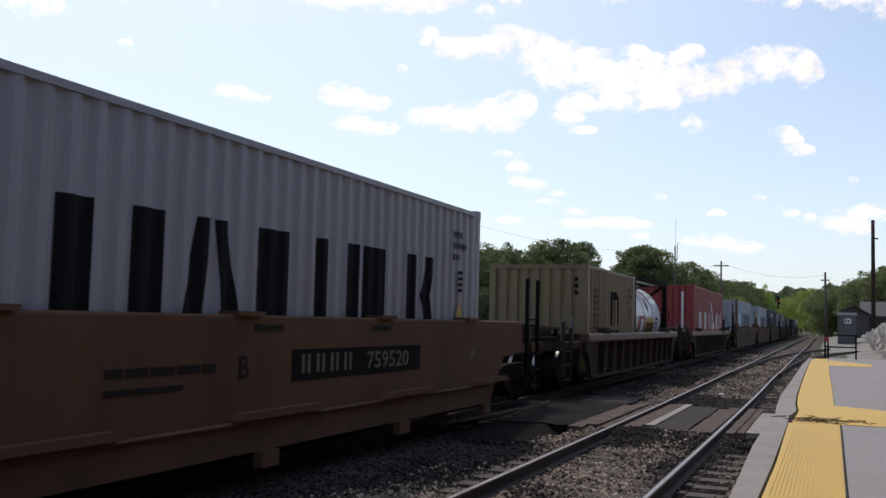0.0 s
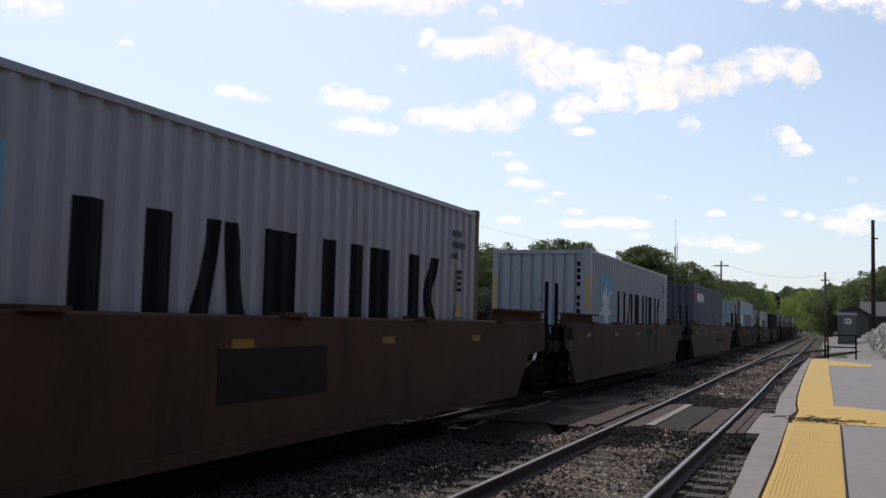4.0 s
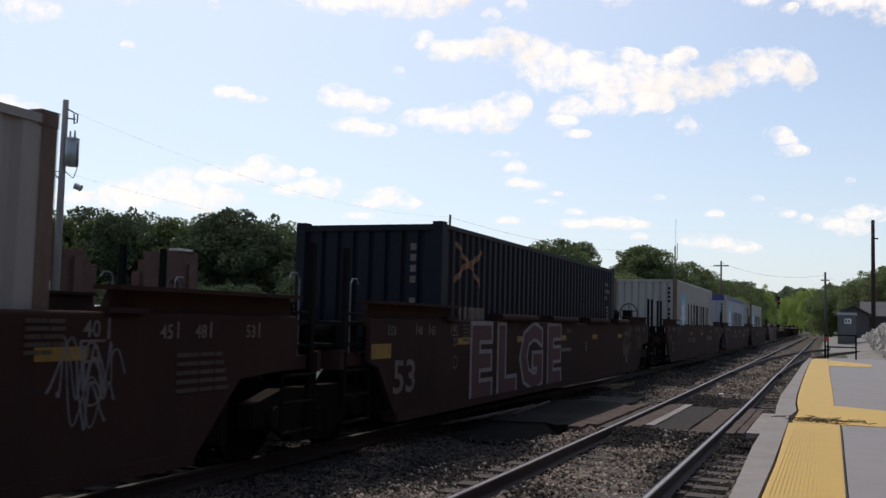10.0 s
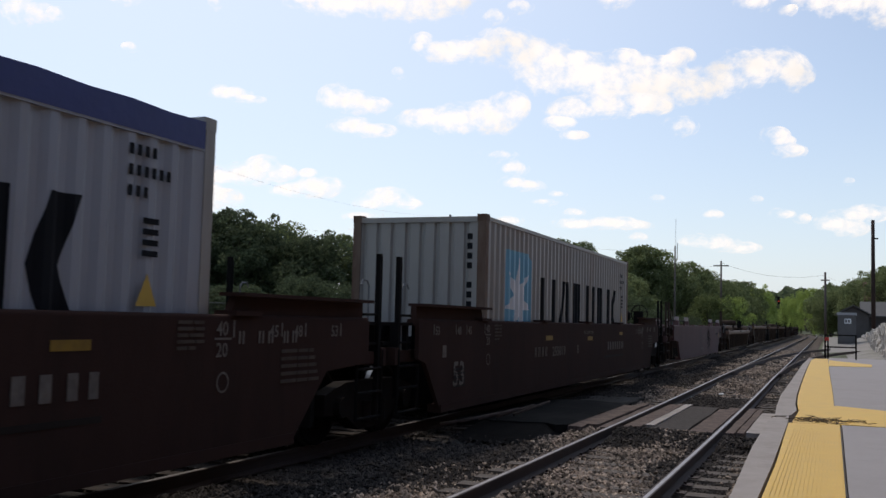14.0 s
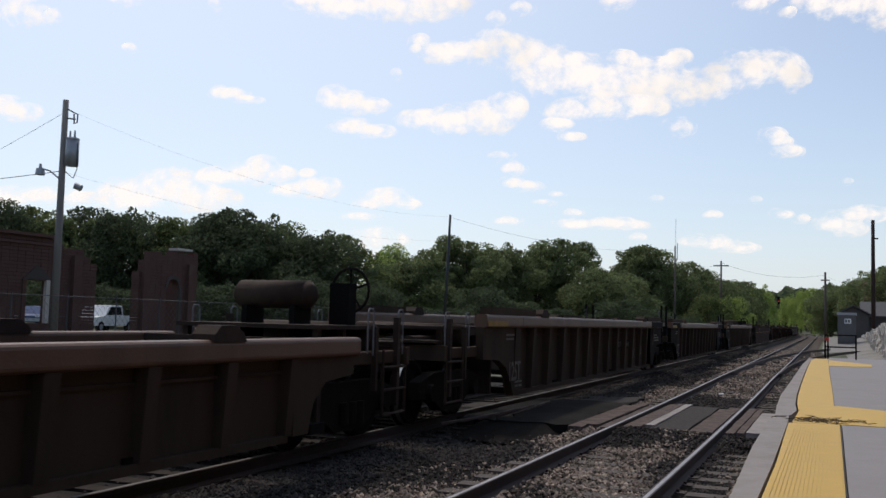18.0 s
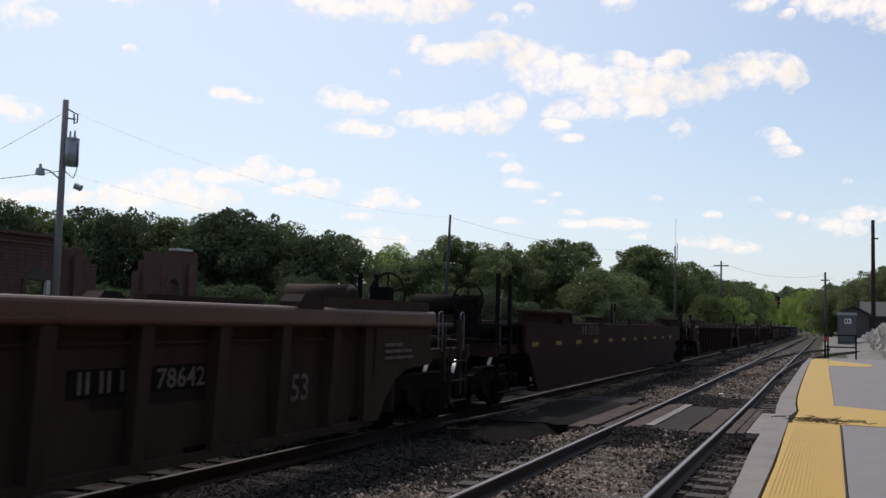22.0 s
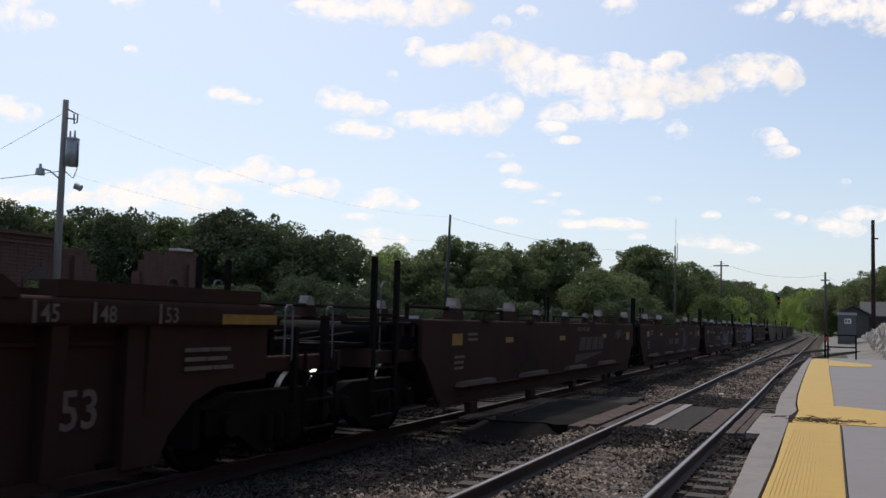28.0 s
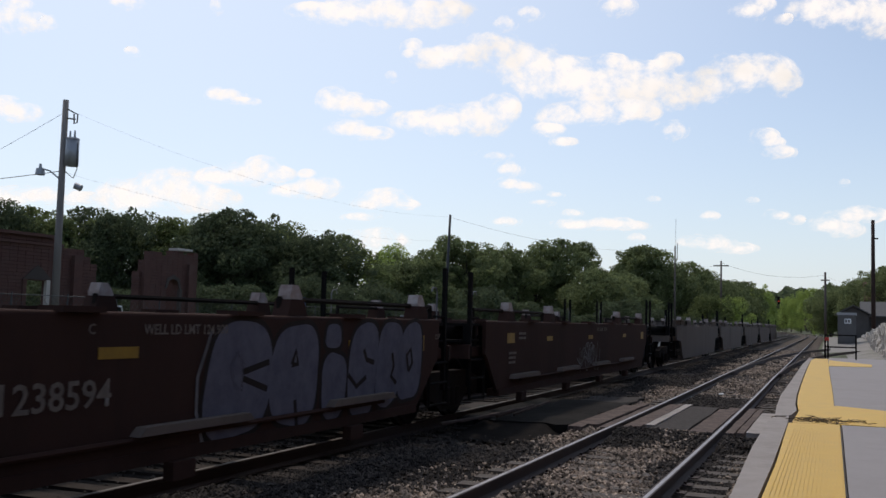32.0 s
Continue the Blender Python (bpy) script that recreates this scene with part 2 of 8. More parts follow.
    "ink": mat("black_container_lettering", (0.01, 0.01, 0.012), 0.85, bump=0, spec=0.2),
    "emblem_blue": mat("light_blue_emblem", (0.17, 0.40, 0.52), 0.5, other=(0.14, 0.34, 0.45), scale=2.0, bump=0),
    "tarp": mat("blue_tarpaulin", (0.035, 0.045, 0.17), 0.5, other=(0.03, 0.036, 0.12), scale=3.0, bump=0.3, bump_scale=8),
    "tank": mat("glossy_white_tank", (0.66, 0.65, 0.67), 0.28, other=(0.58, 0.57, 0.6), scale=1.2, grime=(0.3, 0.26, 0.24), grime_amt=0.2, bump=0.02),
    "crimson": mat("crimson_placard", (0.32, 0.02, 0.045), 0.5, bump=0),
    "amber": mat("amber_placard", (0.60, 0.36, 0.05), 0.5, bump=0),
    "glass": mat("dark_vehicle_glass", (0.02, 0.022, 0.025), 0.08, bump=0),
    "blue_car": mat("blue_vehicle_paint", (0.03, 0.06, 0.16), 0.3, bump=0),
    "fence_grey": mat("weathered_fence_wire", (0.085, 0.085, 0.085), 0.8, 0.2),
    "placard_pink": mat("faded_pink_placard", (0.26, 0.10, 0.11), 0.8, bump=0),
    "blue_sign": mat("faded_blue_sign", (0.10, 0.20, 0.42), 0.6, other=(0.14, 0.24, 0.42), bump=0),
    "red_lamp": mat("red_signal_lens", (0.5, 0.02, 0.015), 0.3, bump=0),
    "leaf_dark": leaf_mat("dark_green_leaves", (0.072, 0.094, 0.055), (0.108, 0.134, 0.07)),
    "leaf_mid": leaf_mat("mid_green_leaves", (0.105, 0.135, 0.058), (0.165, 0.195, 0.075)),
    "leaf_light": leaf_mat("yellow_green_leaves", (0.25, 0.33, 0.095), (0.35, 0.42, 0.12)),
    # distant leaves, paled to carry the haze of the air
    "leaf_hazed": leaf_mat("hazed_green_leaves", (0.13, 0.16, 0.08), (0.2, 0.235, 0.1)),
    "leaf_grey": leaf_mat("grey_dead_twigs", (0.10, 0.085, 0.072), (0.14, 0.12, 0.10)),
}


# ---- building blocks ----
def box(bm, x0, x1, y0, y1, z0, z1):
    v = [bm.verts.new(p) for p in ((x0, y0, z0), (x1, y0, z0), (x1, y1, z0), (x0, y1, z0), (x0, y0, z1), (x1, y0, z1), (x1, y1, z1), (x0, y1, z1))]
    for f in ((0, 3, 2, 1), (4, 5, 6, 7), (0, 1, 5, 4), (1, 2, 6, 5), (2, 3, 7, 6), (3, 0, 4, 7)):
        bm.faces.new([v[i] for i in f])


def prism(bm, pts, x0, x1):
    """A side outline of (y, z) points, pushed from x0 to x1."""
    a = [bm.verts.new((x0, y, z)) for y, z in pts]
    b = [bm.verts.new((x1, y, z)) for y, z in pts]
    bm.faces.new(a[::-1])
    bm.faces.new(b)
    for i in range(len(pts)):
        j = (i + 1) % len(pts)
        bm.faces.new((a[i], a[j], b[j], b[i]))


def tube(bm, p0, p1, r0, r1=None, seg=8, cap=True):
    p0, p1 = Vector(p0), Vector(p1)
    r1 = r0 if r1 is None else r1
    q = (p1 - p0).to_track_quat("Z", "Y")
    a, b = [], []
    for i in range(seg):
        d = Vector((math.cos(2 * math.pi * i / seg), math.sin(2 * math.pi * i / seg), 0))
        a.append(bm.verts.new(p0 + q @ (d * r0)))
        b.append(bm.verts.new(p1 + q @ (d * r1)))
    for i in range(seg):
        j = (i + 1) % seg
        bm.faces.new((a[i], a[j], b[j], b[i]))
    if cap:
        bm.faces.new(a[::-1])
        bm.faces.new(b)


def pipe(bm, pts, r, seg=6):
    """A bent round bar in one piece."""
    pts = [Vector(p) for p in pts]
    rings = []
    for i, p in enumerate(pts):
        d = (pts[min(i + 1, len(pts) - 1)] - pts[max(i - 1, 0)]).normalized()
        q = d.to_track_quat("Z", "Y")
        rings.append([bm.verts.new(p + q @ Vector((r * math.cos(2 * math.pi * k / seg), r * math.sin(2 * math.pi * k / seg), 0))) for k in range(seg)])
    for a, b in zip(rings, rings[1:]):
        off = min(range(seg), key=lambda o: sum((a[k].co - b[(k + o) % seg].co).length for k in range(seg)))
        for k in range(seg):
            bm.faces.new((a[k], a[(k + 1) % seg], b[(k + 1 + off) % seg], b[(k + off) % seg]))
    bm.faces.new(rings[0][::-1])
    bm.faces.new(rings[-1])


def mesh_of(bm, name, material, smooth=False):
    bmesh.ops.recalc_face_normals(bm, faces=bm.faces)
    me = bpy.data.meshes.new(name)
    bm.to_mesh(me)
    bm.free()
    me.materials.append(material)
    if smooth:
        for p in me.polygons:
            p.use_smooth = True
    return me


def part(name, bm, material, parent=None, label="", smooth=False, m=None):
    me = bm if isinstance(bm, bpy.types.Mesh) else mesh_of(bm, name, material, smooth)
    ob = new(name, me)
    if parent is not None:
        ob.parent = parent
    if m is not None:
        ob.matrix_basis = m
    if label:
        ob["label"] = label
    return ob


def shape(fn, *args):
    bm = bmesh.new()
    fn(bm, *args)
    return bm


def boxes(*rows):
    bm = bmesh.new()
    for r in rows:
        box(bm, *r)
    return bm


KEPT = {}


def kept(key, name, fn, material, smooth=False):
    """One mesh for all alike pieces."""
    if key not in KEPT:
        bm = bmesh.new()
        fn(bm)
        KEPT[key] = mesh_of(bm, name, material, smooth)
    return KEPT[key]


def thing(name, label, category, group="", m=None):
    ob = tagged(new(name), label, category, group)
    ob.empty_display_size = 0.3
    if m is not None:
        ob.matrix_basis = m
    return ob


def structure(name, me_or_bm, material, label="", smooth=False):
    return tagged(part(name, me_or_bm, material, smooth=smooth), label, "", "", "structure")


def lettering(text, height, material, fat=0.022, width=None):
    """A text as a flat mesh in the y-z plane that faces +x, its start at the origin, running towards +y."""
    key = ("txt", text, height, material.name, fat, width)
    if key not in KEPT:
        cu = bpy.data.curves.new("text", "FONT")
        cu.body = text
        cu.size = height / 0.72
        cu.resolution_u = 2
        cu.offset = height * fat
        if fat > 0.03:
            cu.space_character = 1.3
        tmp = bpy.data.objects.new("text", cu)
        me = bpy.data.meshes.new_from_object(tmp)
        bpy.data.objects.remove(tmp)
        me.transform(Matrix(((0, 0, 1, 0), (1, 0, 0, 0), (0, 1, 0, 0), (0, 0, 0, 1))))
        if width:
            me.transform(Matrix.Diagonal((1, width / max(v.co.y for v in me.vertices), 1, 1)))
        me.materials.clear()
        me.materials.append(material)
        KEPT[key] = me
    return KEPT[key]


# ---- the line of the tracks: nearly straight, easing left far off ----
SPEED = 15.34
TRAIN_X = -6.47
NEAR_X = -2.29


def ease(y):
    d = 0.0
    if y > 10:
        d -= 0.0065 * (y - 10) * min(1.0, (y - 10) / 20)
    if y > 190:
        d -= (y - 190) ** 2 / 2200
    return d


def on_line(x, y):
    return x + ease(y)


def heading(y):
    return math.degrees(math.atan2(-(ease(y + 2) - ease(y - 2)), 4))


def ride(ob, u, x=TRAIN_X, z=0.0):
    """Key a vehicle whose middle is u metres up the line at the start."""
    rows = []
    for t in (-0.2, 0.0, *range(2, 32, 2), 32.0, 32.2):
        y = u + 0.07 - SPEED * t
        rows.append((t, pose(on_line(x, y), y, z, 0, 0, heading(y))))
    walk(ob, rows)


MOVERS = []


# ---- ground and tracks ----
def hump(y, a, b):
    return max(0.0, min(1.0, (y - a) / (b - a)))


def ground_z(x, y):
    z = -0.42
    xl = x - ease(y)
    if xl < -11:
        z += 0.5 * hump(-xl, 11, 18)
    if xl < -45:
        z += 5.0 * hump(-xl, 45, 140)
    if xl > 1.5:
        z += 0.35 * hump(xl, 1.5, 3.0) + 1.1 * hump(y, 50, 90) * hump(xl, 2.8, 7)
    if xl > 0.3:
        z += 0.8 * hump(y, 76, 84) * hump(xl, 0.3, 1.2) * (1 - 0.4 * hump(xl, 1.5, 3.0))
    if xl > 12:
        z += 5.0 * hump(xl, 12, 60)
    d = math.hypot(x, y)
    if d > 380:
        z += 26 * hump(d, 380, 900) * (0.8 + 0.2 * math.sin(x * 0.011 + y * 0.004))
    return z


def ground():
    xs = sorted(set([-2600, -1800, -1200, -900, -700, -550, -430, -340, -270, -215, -170, -135] + list(range(-110, 71, 4)) + [85, 105, 130, 170, 230, 320, 450, 700, 1100, 1800, 2600]))
    ys = sorted(set([-2600, -1500, -800, -400, -200, -100, -60, -30] + list(range(-12, 130, 5)) + [140, 155, 170, 190, 210, 235, 265, 300, 350, 420, 500, 600, 720, 900, 1200, 1700, 2600]))
    bm = bmesh.new()
    g = [[bm.verts.new((x, y, ground_z(x, y))) for x in xs] for y in ys]
    for i in range(len(ys) - 1):
        for j in range(len(xs) - 1):
            bm.faces.new((g[i][j], g[i][j + 1], g[i + 1][j + 1], g[i + 1][j]))
    return structure("ground", bm, M["grass"], "dry grassy ground with gravel patches", True)


ground()

Y_STEPS = [-30 + 4 * i for i in range(58)] + [210, 225, 240, 260, 285, 310, 340, 380, 430, 480, 540, 600, 660, 720]


def ribbon(prof, x, ys=Y_STEPS, closed=False):
    """Sweep a cross-section of (x, z) points along the line."""
    bm = bmesh.new()
    rings = [[bm.verts.new((on_line(x, y) + px, y, pz)) for px, pz in prof] for y in ys]
    k = len(prof) if closed else len(prof) - 1
    for p, q in zip(rings, rings[1:]):
        for i in range(k):
            j = (i + 1) % len(prof)
            bm.faces.new((p[i], p[j], q[j], q[i]))
    return bm


BED_Y = [-30 + 1.0 * i for i in range(120)] + [95 + 5 * i for i in range(24)] + [220, 260, 310, 380, 460, 560, 720]
# train-side bed: fouling, and the shade under the wagons put into its colour
structure("ballast_bed_train_side", ribbon([(-8.2, -0.45), (-7.2, -0.36), (-5.7, -0.2), (-3.0, -0.2), (-2.3, -0.24)], -2.3, BED_Y), M["fouled_shaded_bed"], "fouled ballast under the train track, shade put in its colour")
structure("ballast_bed", ribbon([(-2.3, -0.24), (-2.1, -0.25), (-1.2, -0.2), (1.5, -0.2), (2.2, -0.36)], -2.3, [-30 + 1.0 * i for i in range(120)] + [95 + 5 * i for i in range(24)] + [220, 260, 310, 380, 460, 560, 720]), M["ballast"], "grey crushed stone ballast bed")

RAIL = [(-0.07, -0.16), (0.07, -0.16), (0.07, -0.145), (0.012, -0.12), (0.012, -0.045), (0.036, -0.035), (0.036, -0.004), (-0.036, -0.004), (-0.036, -0.035), (-0.012, -0.045), (-0.012, -0.12), (-0.07, -0.145)]
HEAD = [(-0.016, -0.008), (0.022, -0.008), (0.022, -0.002), (0.018, 0.0), (-0.012, 0.0), (-0.016, -0.002)]


def track(name, x, label):
    t = tagged(new(name), label, "railway track")
    for s in (-0.7525, 0.7525):
        r = part("rail", ribbon(RAIL, x + s, closed=True), M["railrust"], t, "rusty rail with a bright running surface")
        # heads under the train are a darker copy, its shade put into colour
        part("running_surface", ribbon(HEAD, x + s, closed=True), M["railhead"] if x > -4 else M["shaded_head"], r, "worn rail head")
    return t


near_track = track("near_track", NEAR_X, "rusty ballasted railway track beside the platform")
far_track = track("train_track", TRAIN_X, "ballasted railway track that the train runs on")


def tie_shape(bm):
    box(bm, -1.3, 1.3, -0.115, 0.115, -0.335, -0.155)


tie = kept("tie", "tie", tie_shape, M["tie"])
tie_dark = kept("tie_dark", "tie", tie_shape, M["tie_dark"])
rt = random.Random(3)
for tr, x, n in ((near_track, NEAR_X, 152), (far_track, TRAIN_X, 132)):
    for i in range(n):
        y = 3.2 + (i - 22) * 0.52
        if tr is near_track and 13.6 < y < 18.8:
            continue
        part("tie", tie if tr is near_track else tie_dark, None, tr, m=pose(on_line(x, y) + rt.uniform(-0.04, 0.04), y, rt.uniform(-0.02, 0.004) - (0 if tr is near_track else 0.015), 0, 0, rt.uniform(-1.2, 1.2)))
        if tr is near_track and y < 30:
            for s in (-0.7525, 0.7525):
                part("tie_plate", kept("plate", "tie_plate", lambda bm: (box(bm, -0.17, 0.17, -0.09, 0.09, -0.158, -0.15), box(bm, 0.075, 0.105, -0.015, 0.015, -0.15, -0.125), box(bm, -0.105, -0.075, -0.015, 0.015, -0.15, -0.125)), M["railrust"]), None, tr, m=pose(on_line(x, y) + s, y, 0))


def blackish(x, y):
    """How far the stone is blackened: past the crossing, along the platform-side rail and in patches."""
    d = 0.25 + 0.9 * noise.noise((x * 0.9, y * 0.45, 7.0))
    if 19 < y < 23.5 and -3.0 < x < -1.7:
        d += 0.5
    if -1.5 < x < -1.0:
        d += 0.35
    if -1.75 < x < -1.5 or 13 < y < 14.4 and x > -3.2:
        d += 0.3
    return d


def stones():
    """Loose crushed stone where it can be told apart."""
    rng = np.random.default_rng(5)
    base = np.array([(1, 0, 0), (0, 1, 0), (-1, 0, 0), (0, -1, 0), (0, 0, 1), (0, 0, -1)], float)
    tri = np.array([(0, 1, 4), (1, 2, 4), (2, 3, 4), (3, 0, 4), (1, 0, 5), (2, 1, 5), (3, 2, 5), (0, 3, 5)])
    bins = {"stone": ([], [], [0]), "fouled": ([], [], [0])}
    spots = []
    for cnt, y0, y1, x0, x1 in ((52000, 5.5, 15, -5.6, -0.75), (26000, 15, 27, -5.8, -0.9), (14000, 27, 45, -6.0, -1.0), (9000, 45, 75, -6.2, -1.0), (3000, -8, 5.5, -5.2, -0.8), (5000, 4.5, 20, -8.6, -5.6)):
        ys = rng.uniform(y0, y1, cnt)
        xs = rng.uniform(x0, x1, cnt)
        spots.append(np.c_[xs, ys])
    spots = np.concatenate(spots)
    for x, y in spots:
        xl = x - ease(y)
        if 13.9 < y < 19.3 and -5.5 < xl < -3.4 or 14.35 < y < 18.7 and xl > -3.5:
            continue
        if 12.4 < y < 14.4 and -5.5 < xl < -3.95 and rng.random() < 0.9:
            continue
        k = (y - 3.2) / 0.52
        near_tie = abs(k - round(k)) * 0.52 < 0.12
        dn = xl - NEAR_X
        if any(abs(xl - c - s) < 0.1 for c in (NEAR_X, TRAIN_X) for s in (-0.7525, 0.7525)):
            continue
        bare = (dn > 0.95 and dn < 1.35)
        inner = abs(dn) < 0.68
        if near_tie and (bare or inner) and rng.random() < (0.9 if bare else 0.25):
            continue
        s = rng.uniform(0.012, 0.034) * (1.0 if y < 15 else 1.2 if y < 27 else 1.5 if y < 45 else 2.1)
        v = base * s * rng.uniform(0.6, 1.25, (6, 3))
        a = rng.uniform(0, 6.3)
        ca, sa = math.cos(a), math.sin(a)
        v = np.c_[v[:, 0] * ca - v[:, 1] * sa, v[:, 0] * sa + v[:, 1] * ca, v[:, 2] * 0.8 + v[:, 0] * rng.uniform(-0.5, 0.5)]
        z = -0.185 + rng.uniform(-0.02, 0.025) + (0.025 + 0.025 * math.sin(x * 2.1 + y * 0.9) if inner else 0.03 * math.sin(x * 3.0) * math.sin(y * 1.1))
        if xl > -3.6 and 13.0 < y < 14.5:
            z += 0.12 * hump(y, 13.0, 14.1)
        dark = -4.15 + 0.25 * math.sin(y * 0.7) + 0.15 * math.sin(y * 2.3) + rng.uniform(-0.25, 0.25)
        vs, fs, n = bins["fouled" if xl < dark or 27 < y < 36 and xl < -3.6 or blackish(xl, y) > rng.uniform(0.3, 0.7) else "stone"]
        vs.append(v + (x, y, z))
        fs.append(tri + n[0])
        n[0] += 6
    for key, name, label in (("stone", "ballast_stones", "loose brown-grey crushed stone between the rails"), ("fouled", "fouled_ballast_stones", "oil-blackened crushed stone beside the train track")):
        vs, fs, n = bins[key]
        me = bpy.data.meshes.new(name)
        me.from_pydata(np.concatenate(vs).tolist(), [], np.concatenate(fs).tolist())
        me.materials.append(M[key])
        tagged(new(name, me), label, "gravel", "", "stuff")


stones()

# ---- level crossing: planks, asphalt and apron ----
crossing = tagged(new("foot_crossing"), "worn plank and asphalt crossing between platform and tracks", "crossing")


def slab(x0, x1, y0, y1, z, thick=0.25, seed=0, rough=0.03):
    """A slab with an uneven broken outline."""
    r = random.Random(seed)
    pts = []
    n = 9
    for i in range(n):
        pts.append((x0 + (x1 - x0) * i / n, y0 + r.uniform(-rough, rough)))
    for i in range(n):
        pts.append((x1 + r.uniform(-rough, rough) * 0.4, y0 + (y1 - y0) * i / n))
    for i in range(n):
        pts.append((x1 + (x0 - x1) * i / n, y1 + r.uniform(-rough, rough)))
    for i in range(n):
        pts.append((x0 + r.uniform(-rough, rough) * 0.4, y1 + (y0 - y1) * i / n))
    bm = bmesh.new()
    lo = [bm.verts.new((x, y, z - thick)) for x, y in pts]
    hi = [bm.verts.new((x, y, z)) for x, y in pts]
    bm.faces.new(lo[::-1])
    bm.faces.new(hi)
    for i in range(len(pts)):
        j = (i + 1) % len(pts)
        bm.faces.new((lo[i], lo[j], hi[j], hi[i]))
    return bm


part("asphalt", slab(-5.6, -3.76, 14.6, 19.4, -0.06, 0.15, 1, 0.14), M["black_top"], crossing, "oil-blackened cracked asphalt")
part("asphalt", slab(-5.0, -3.9, 19.2, 21.8, -0.13, 0.1, 5, 0.2), M["asphalt"], crossing, "crumbled asphalt edge")
# low uneven ramp in a near-black colour, up to the asphalt
bm = bmesh.new()
dirt = [[bm.verts.new((-5.2 + 0.078 * i + 0.05 * noise.noise((i, j, 3.0)), 13.0 + 0.15 * j + 0.25 * noise.noise((i * 0.25, 0.0, 5.0)) * (1 - j / 12), -0.205 + 0.14 * hump(j, 1, 12) * hump(16.5 - i, 0, 3) + 0.012 * noise.noise((i * 0.9, j * 0.9, 1.0)))) for i in range(18)] for j in range(13)]
for p, q in zip(dirt, dirt[1:]):
    for i in range(17):
        bm.faces.new((p[i], p[i + 1], q[i + 1], q[i]))
part("dirt_ramp", bm, M["blackish"], crossing, "black dirt ramp", True)
part("asphalt", slab(-6.3, -5.78, 15.6, 17.5, -0.05, 0.1, 9, 0.05), M["asphalt"], crossing, "dark worn slab")
part("asphalt", slab(-2.5, -2.0, 14.2, 19.0, -0.025, 0.15, 2, 0.04), M["asphalt"], crossing, "dark cracked asphalt")
part("asphalt", slab(-2.8, -1.75, 13.75, 14.3, -0.125, 0.1, 6, 0.12), M["asphalt"], crossing, "crumbled asphalt ramp")
part("asphalt", slab(-1.42, -0.9, 13.9, 14.4, -0.125, 0.1, 7, 0.1), M["asphalt"], crossing, "crumbled asphalt ramp")
for x0, x1, y0, y1, seed in ((-3.72, -3.5, 14.3, 18.6, 11), (-3.48, -3.3, 14.5, 18.9, 12), (-3.28, -3.12, 14.4, 18.8, 17), (-2.95, -2.8, 14.5, 19.2, 13), (-2.78, -2.68, 14.6, 19.3, 18), (-1.98, -1.82, 14.3, 18.9, 14), (-1.8, -1.62, 14.4, 19.0, 15), (-1.46, -1.33, 14.6, 19.2, 16), (-1.31, -1.2, 14.7, 19.1, 19)):
    part("plank", slab(x0, x1, y0, y1, -0.014 - 0.014 * (seed % 3), 0.12, seed, 0.02), M["plank"], crossing)
part("concrete_strip", slab(-2.66, -2.52, 14.9, 19.2, -0.012, 0.1, 21, 0.02), M["coping"], crossing, "grey concrete strip")
part("apron", slab(-1.17, -0.6, 14.6, 18.1, -0.005, 0.2, 22, 0.015), M["coping"], crossing, "concrete apron")
bm = bmesh.new()
r = random.Random(8)
for k in range(5):
    p = Vector((-5.35 + 0.12 * k, 13.2 + 0.5 * k, -0.02))
    tube(bm, p, p + Vector((0.35, 0.9, 0.05 + 0.03 * k)), 0.025, 0.02, 5)
tagged(part("timber_scraps", bm, M["plank"]), "splintered timber scraps lying by the rail", "debris")
bm = bmesh.new()
for x, y, w in ((-3.05, 23.0, 0.16), (-2.6, 24.5, 0.1), (-1.0, 31.0, 0.22)):
    box(bm, x, x + w, y, y + 0.22, -0.16, -0.13)
tagged(part("paper_scrap", bm, M["white"]), "pale litter lying on the ballast", "litter")


# ---- platform ----
def plat_pts(x, ys):
    return [(on_line(x, y), y) for y in ys]


def sheet(outline, z0, z1):
    bm = bmesh.new()
    lo = [bm.verts.new((x, y, z0)) for x, y in outline]
    hi = [bm.verts.new((x, y, z1)) for x, y in outline]
    bm.faces.new(lo[::-1])
    bm.faces.new(hi)
    for i in range(len(outline)):
        j = (i + 1) % len(outline)
        bm.faces.new((lo[i], lo[j], hi[j], hi[i]))
    return bm


PY = [-12, 0, 6, 10, 14.2]
PY2 = [16.6, 18, 20, 24, 28, 33, 38, 42, 45.5]
edge2 = {16.6: -0.50, 18: -0.56, 20: -0.60, 24: -0.62, 28: -0.62, 33: -0.62, 38: -0.62, 42: -0.62, 45.5: -0.5}
structure("platform", sheet([(0.115, -12), (0.115, 14.2), (0.115, 14.21)] + [(on_line(0.045, y), y) for y in PY2] + [(-0.3, 47.5), (9, 47.5), (9, -12)], -0.5, 0.2), M["concrete"], "grey concrete station platform")
structure("coping", sheet([(-0.76, -12), (-0.75, 8), (-0.83, 11.2), (-0.86, 14.9), (-0.62, 15.5), (-0.585, 14.2), (-0.545, 10), (-0.54, -12)], -0.5, 0.2), M["coping"], "worn concrete platform edge")
structure("coping_far", sheet([(on_line(-0.80, 15.4), 15.4), (on_line(-0.86, 17), 17), (on_line(-0.92, 20), 20), (on_line(-0.88, 28), 28), (on_line(-0.86, 38), 38), (on_line(-0.75, 46), 46), (on_line(edge2[45.5], 45.5) - 0.006, 45.5)] + [(on_line(edge2[y], y) - 0.03, y) for y in PY2[::-1]][1:] + [(-0.6, 15.6)], -0.5, 0.195), M["coping"], "worn concrete platform edge")
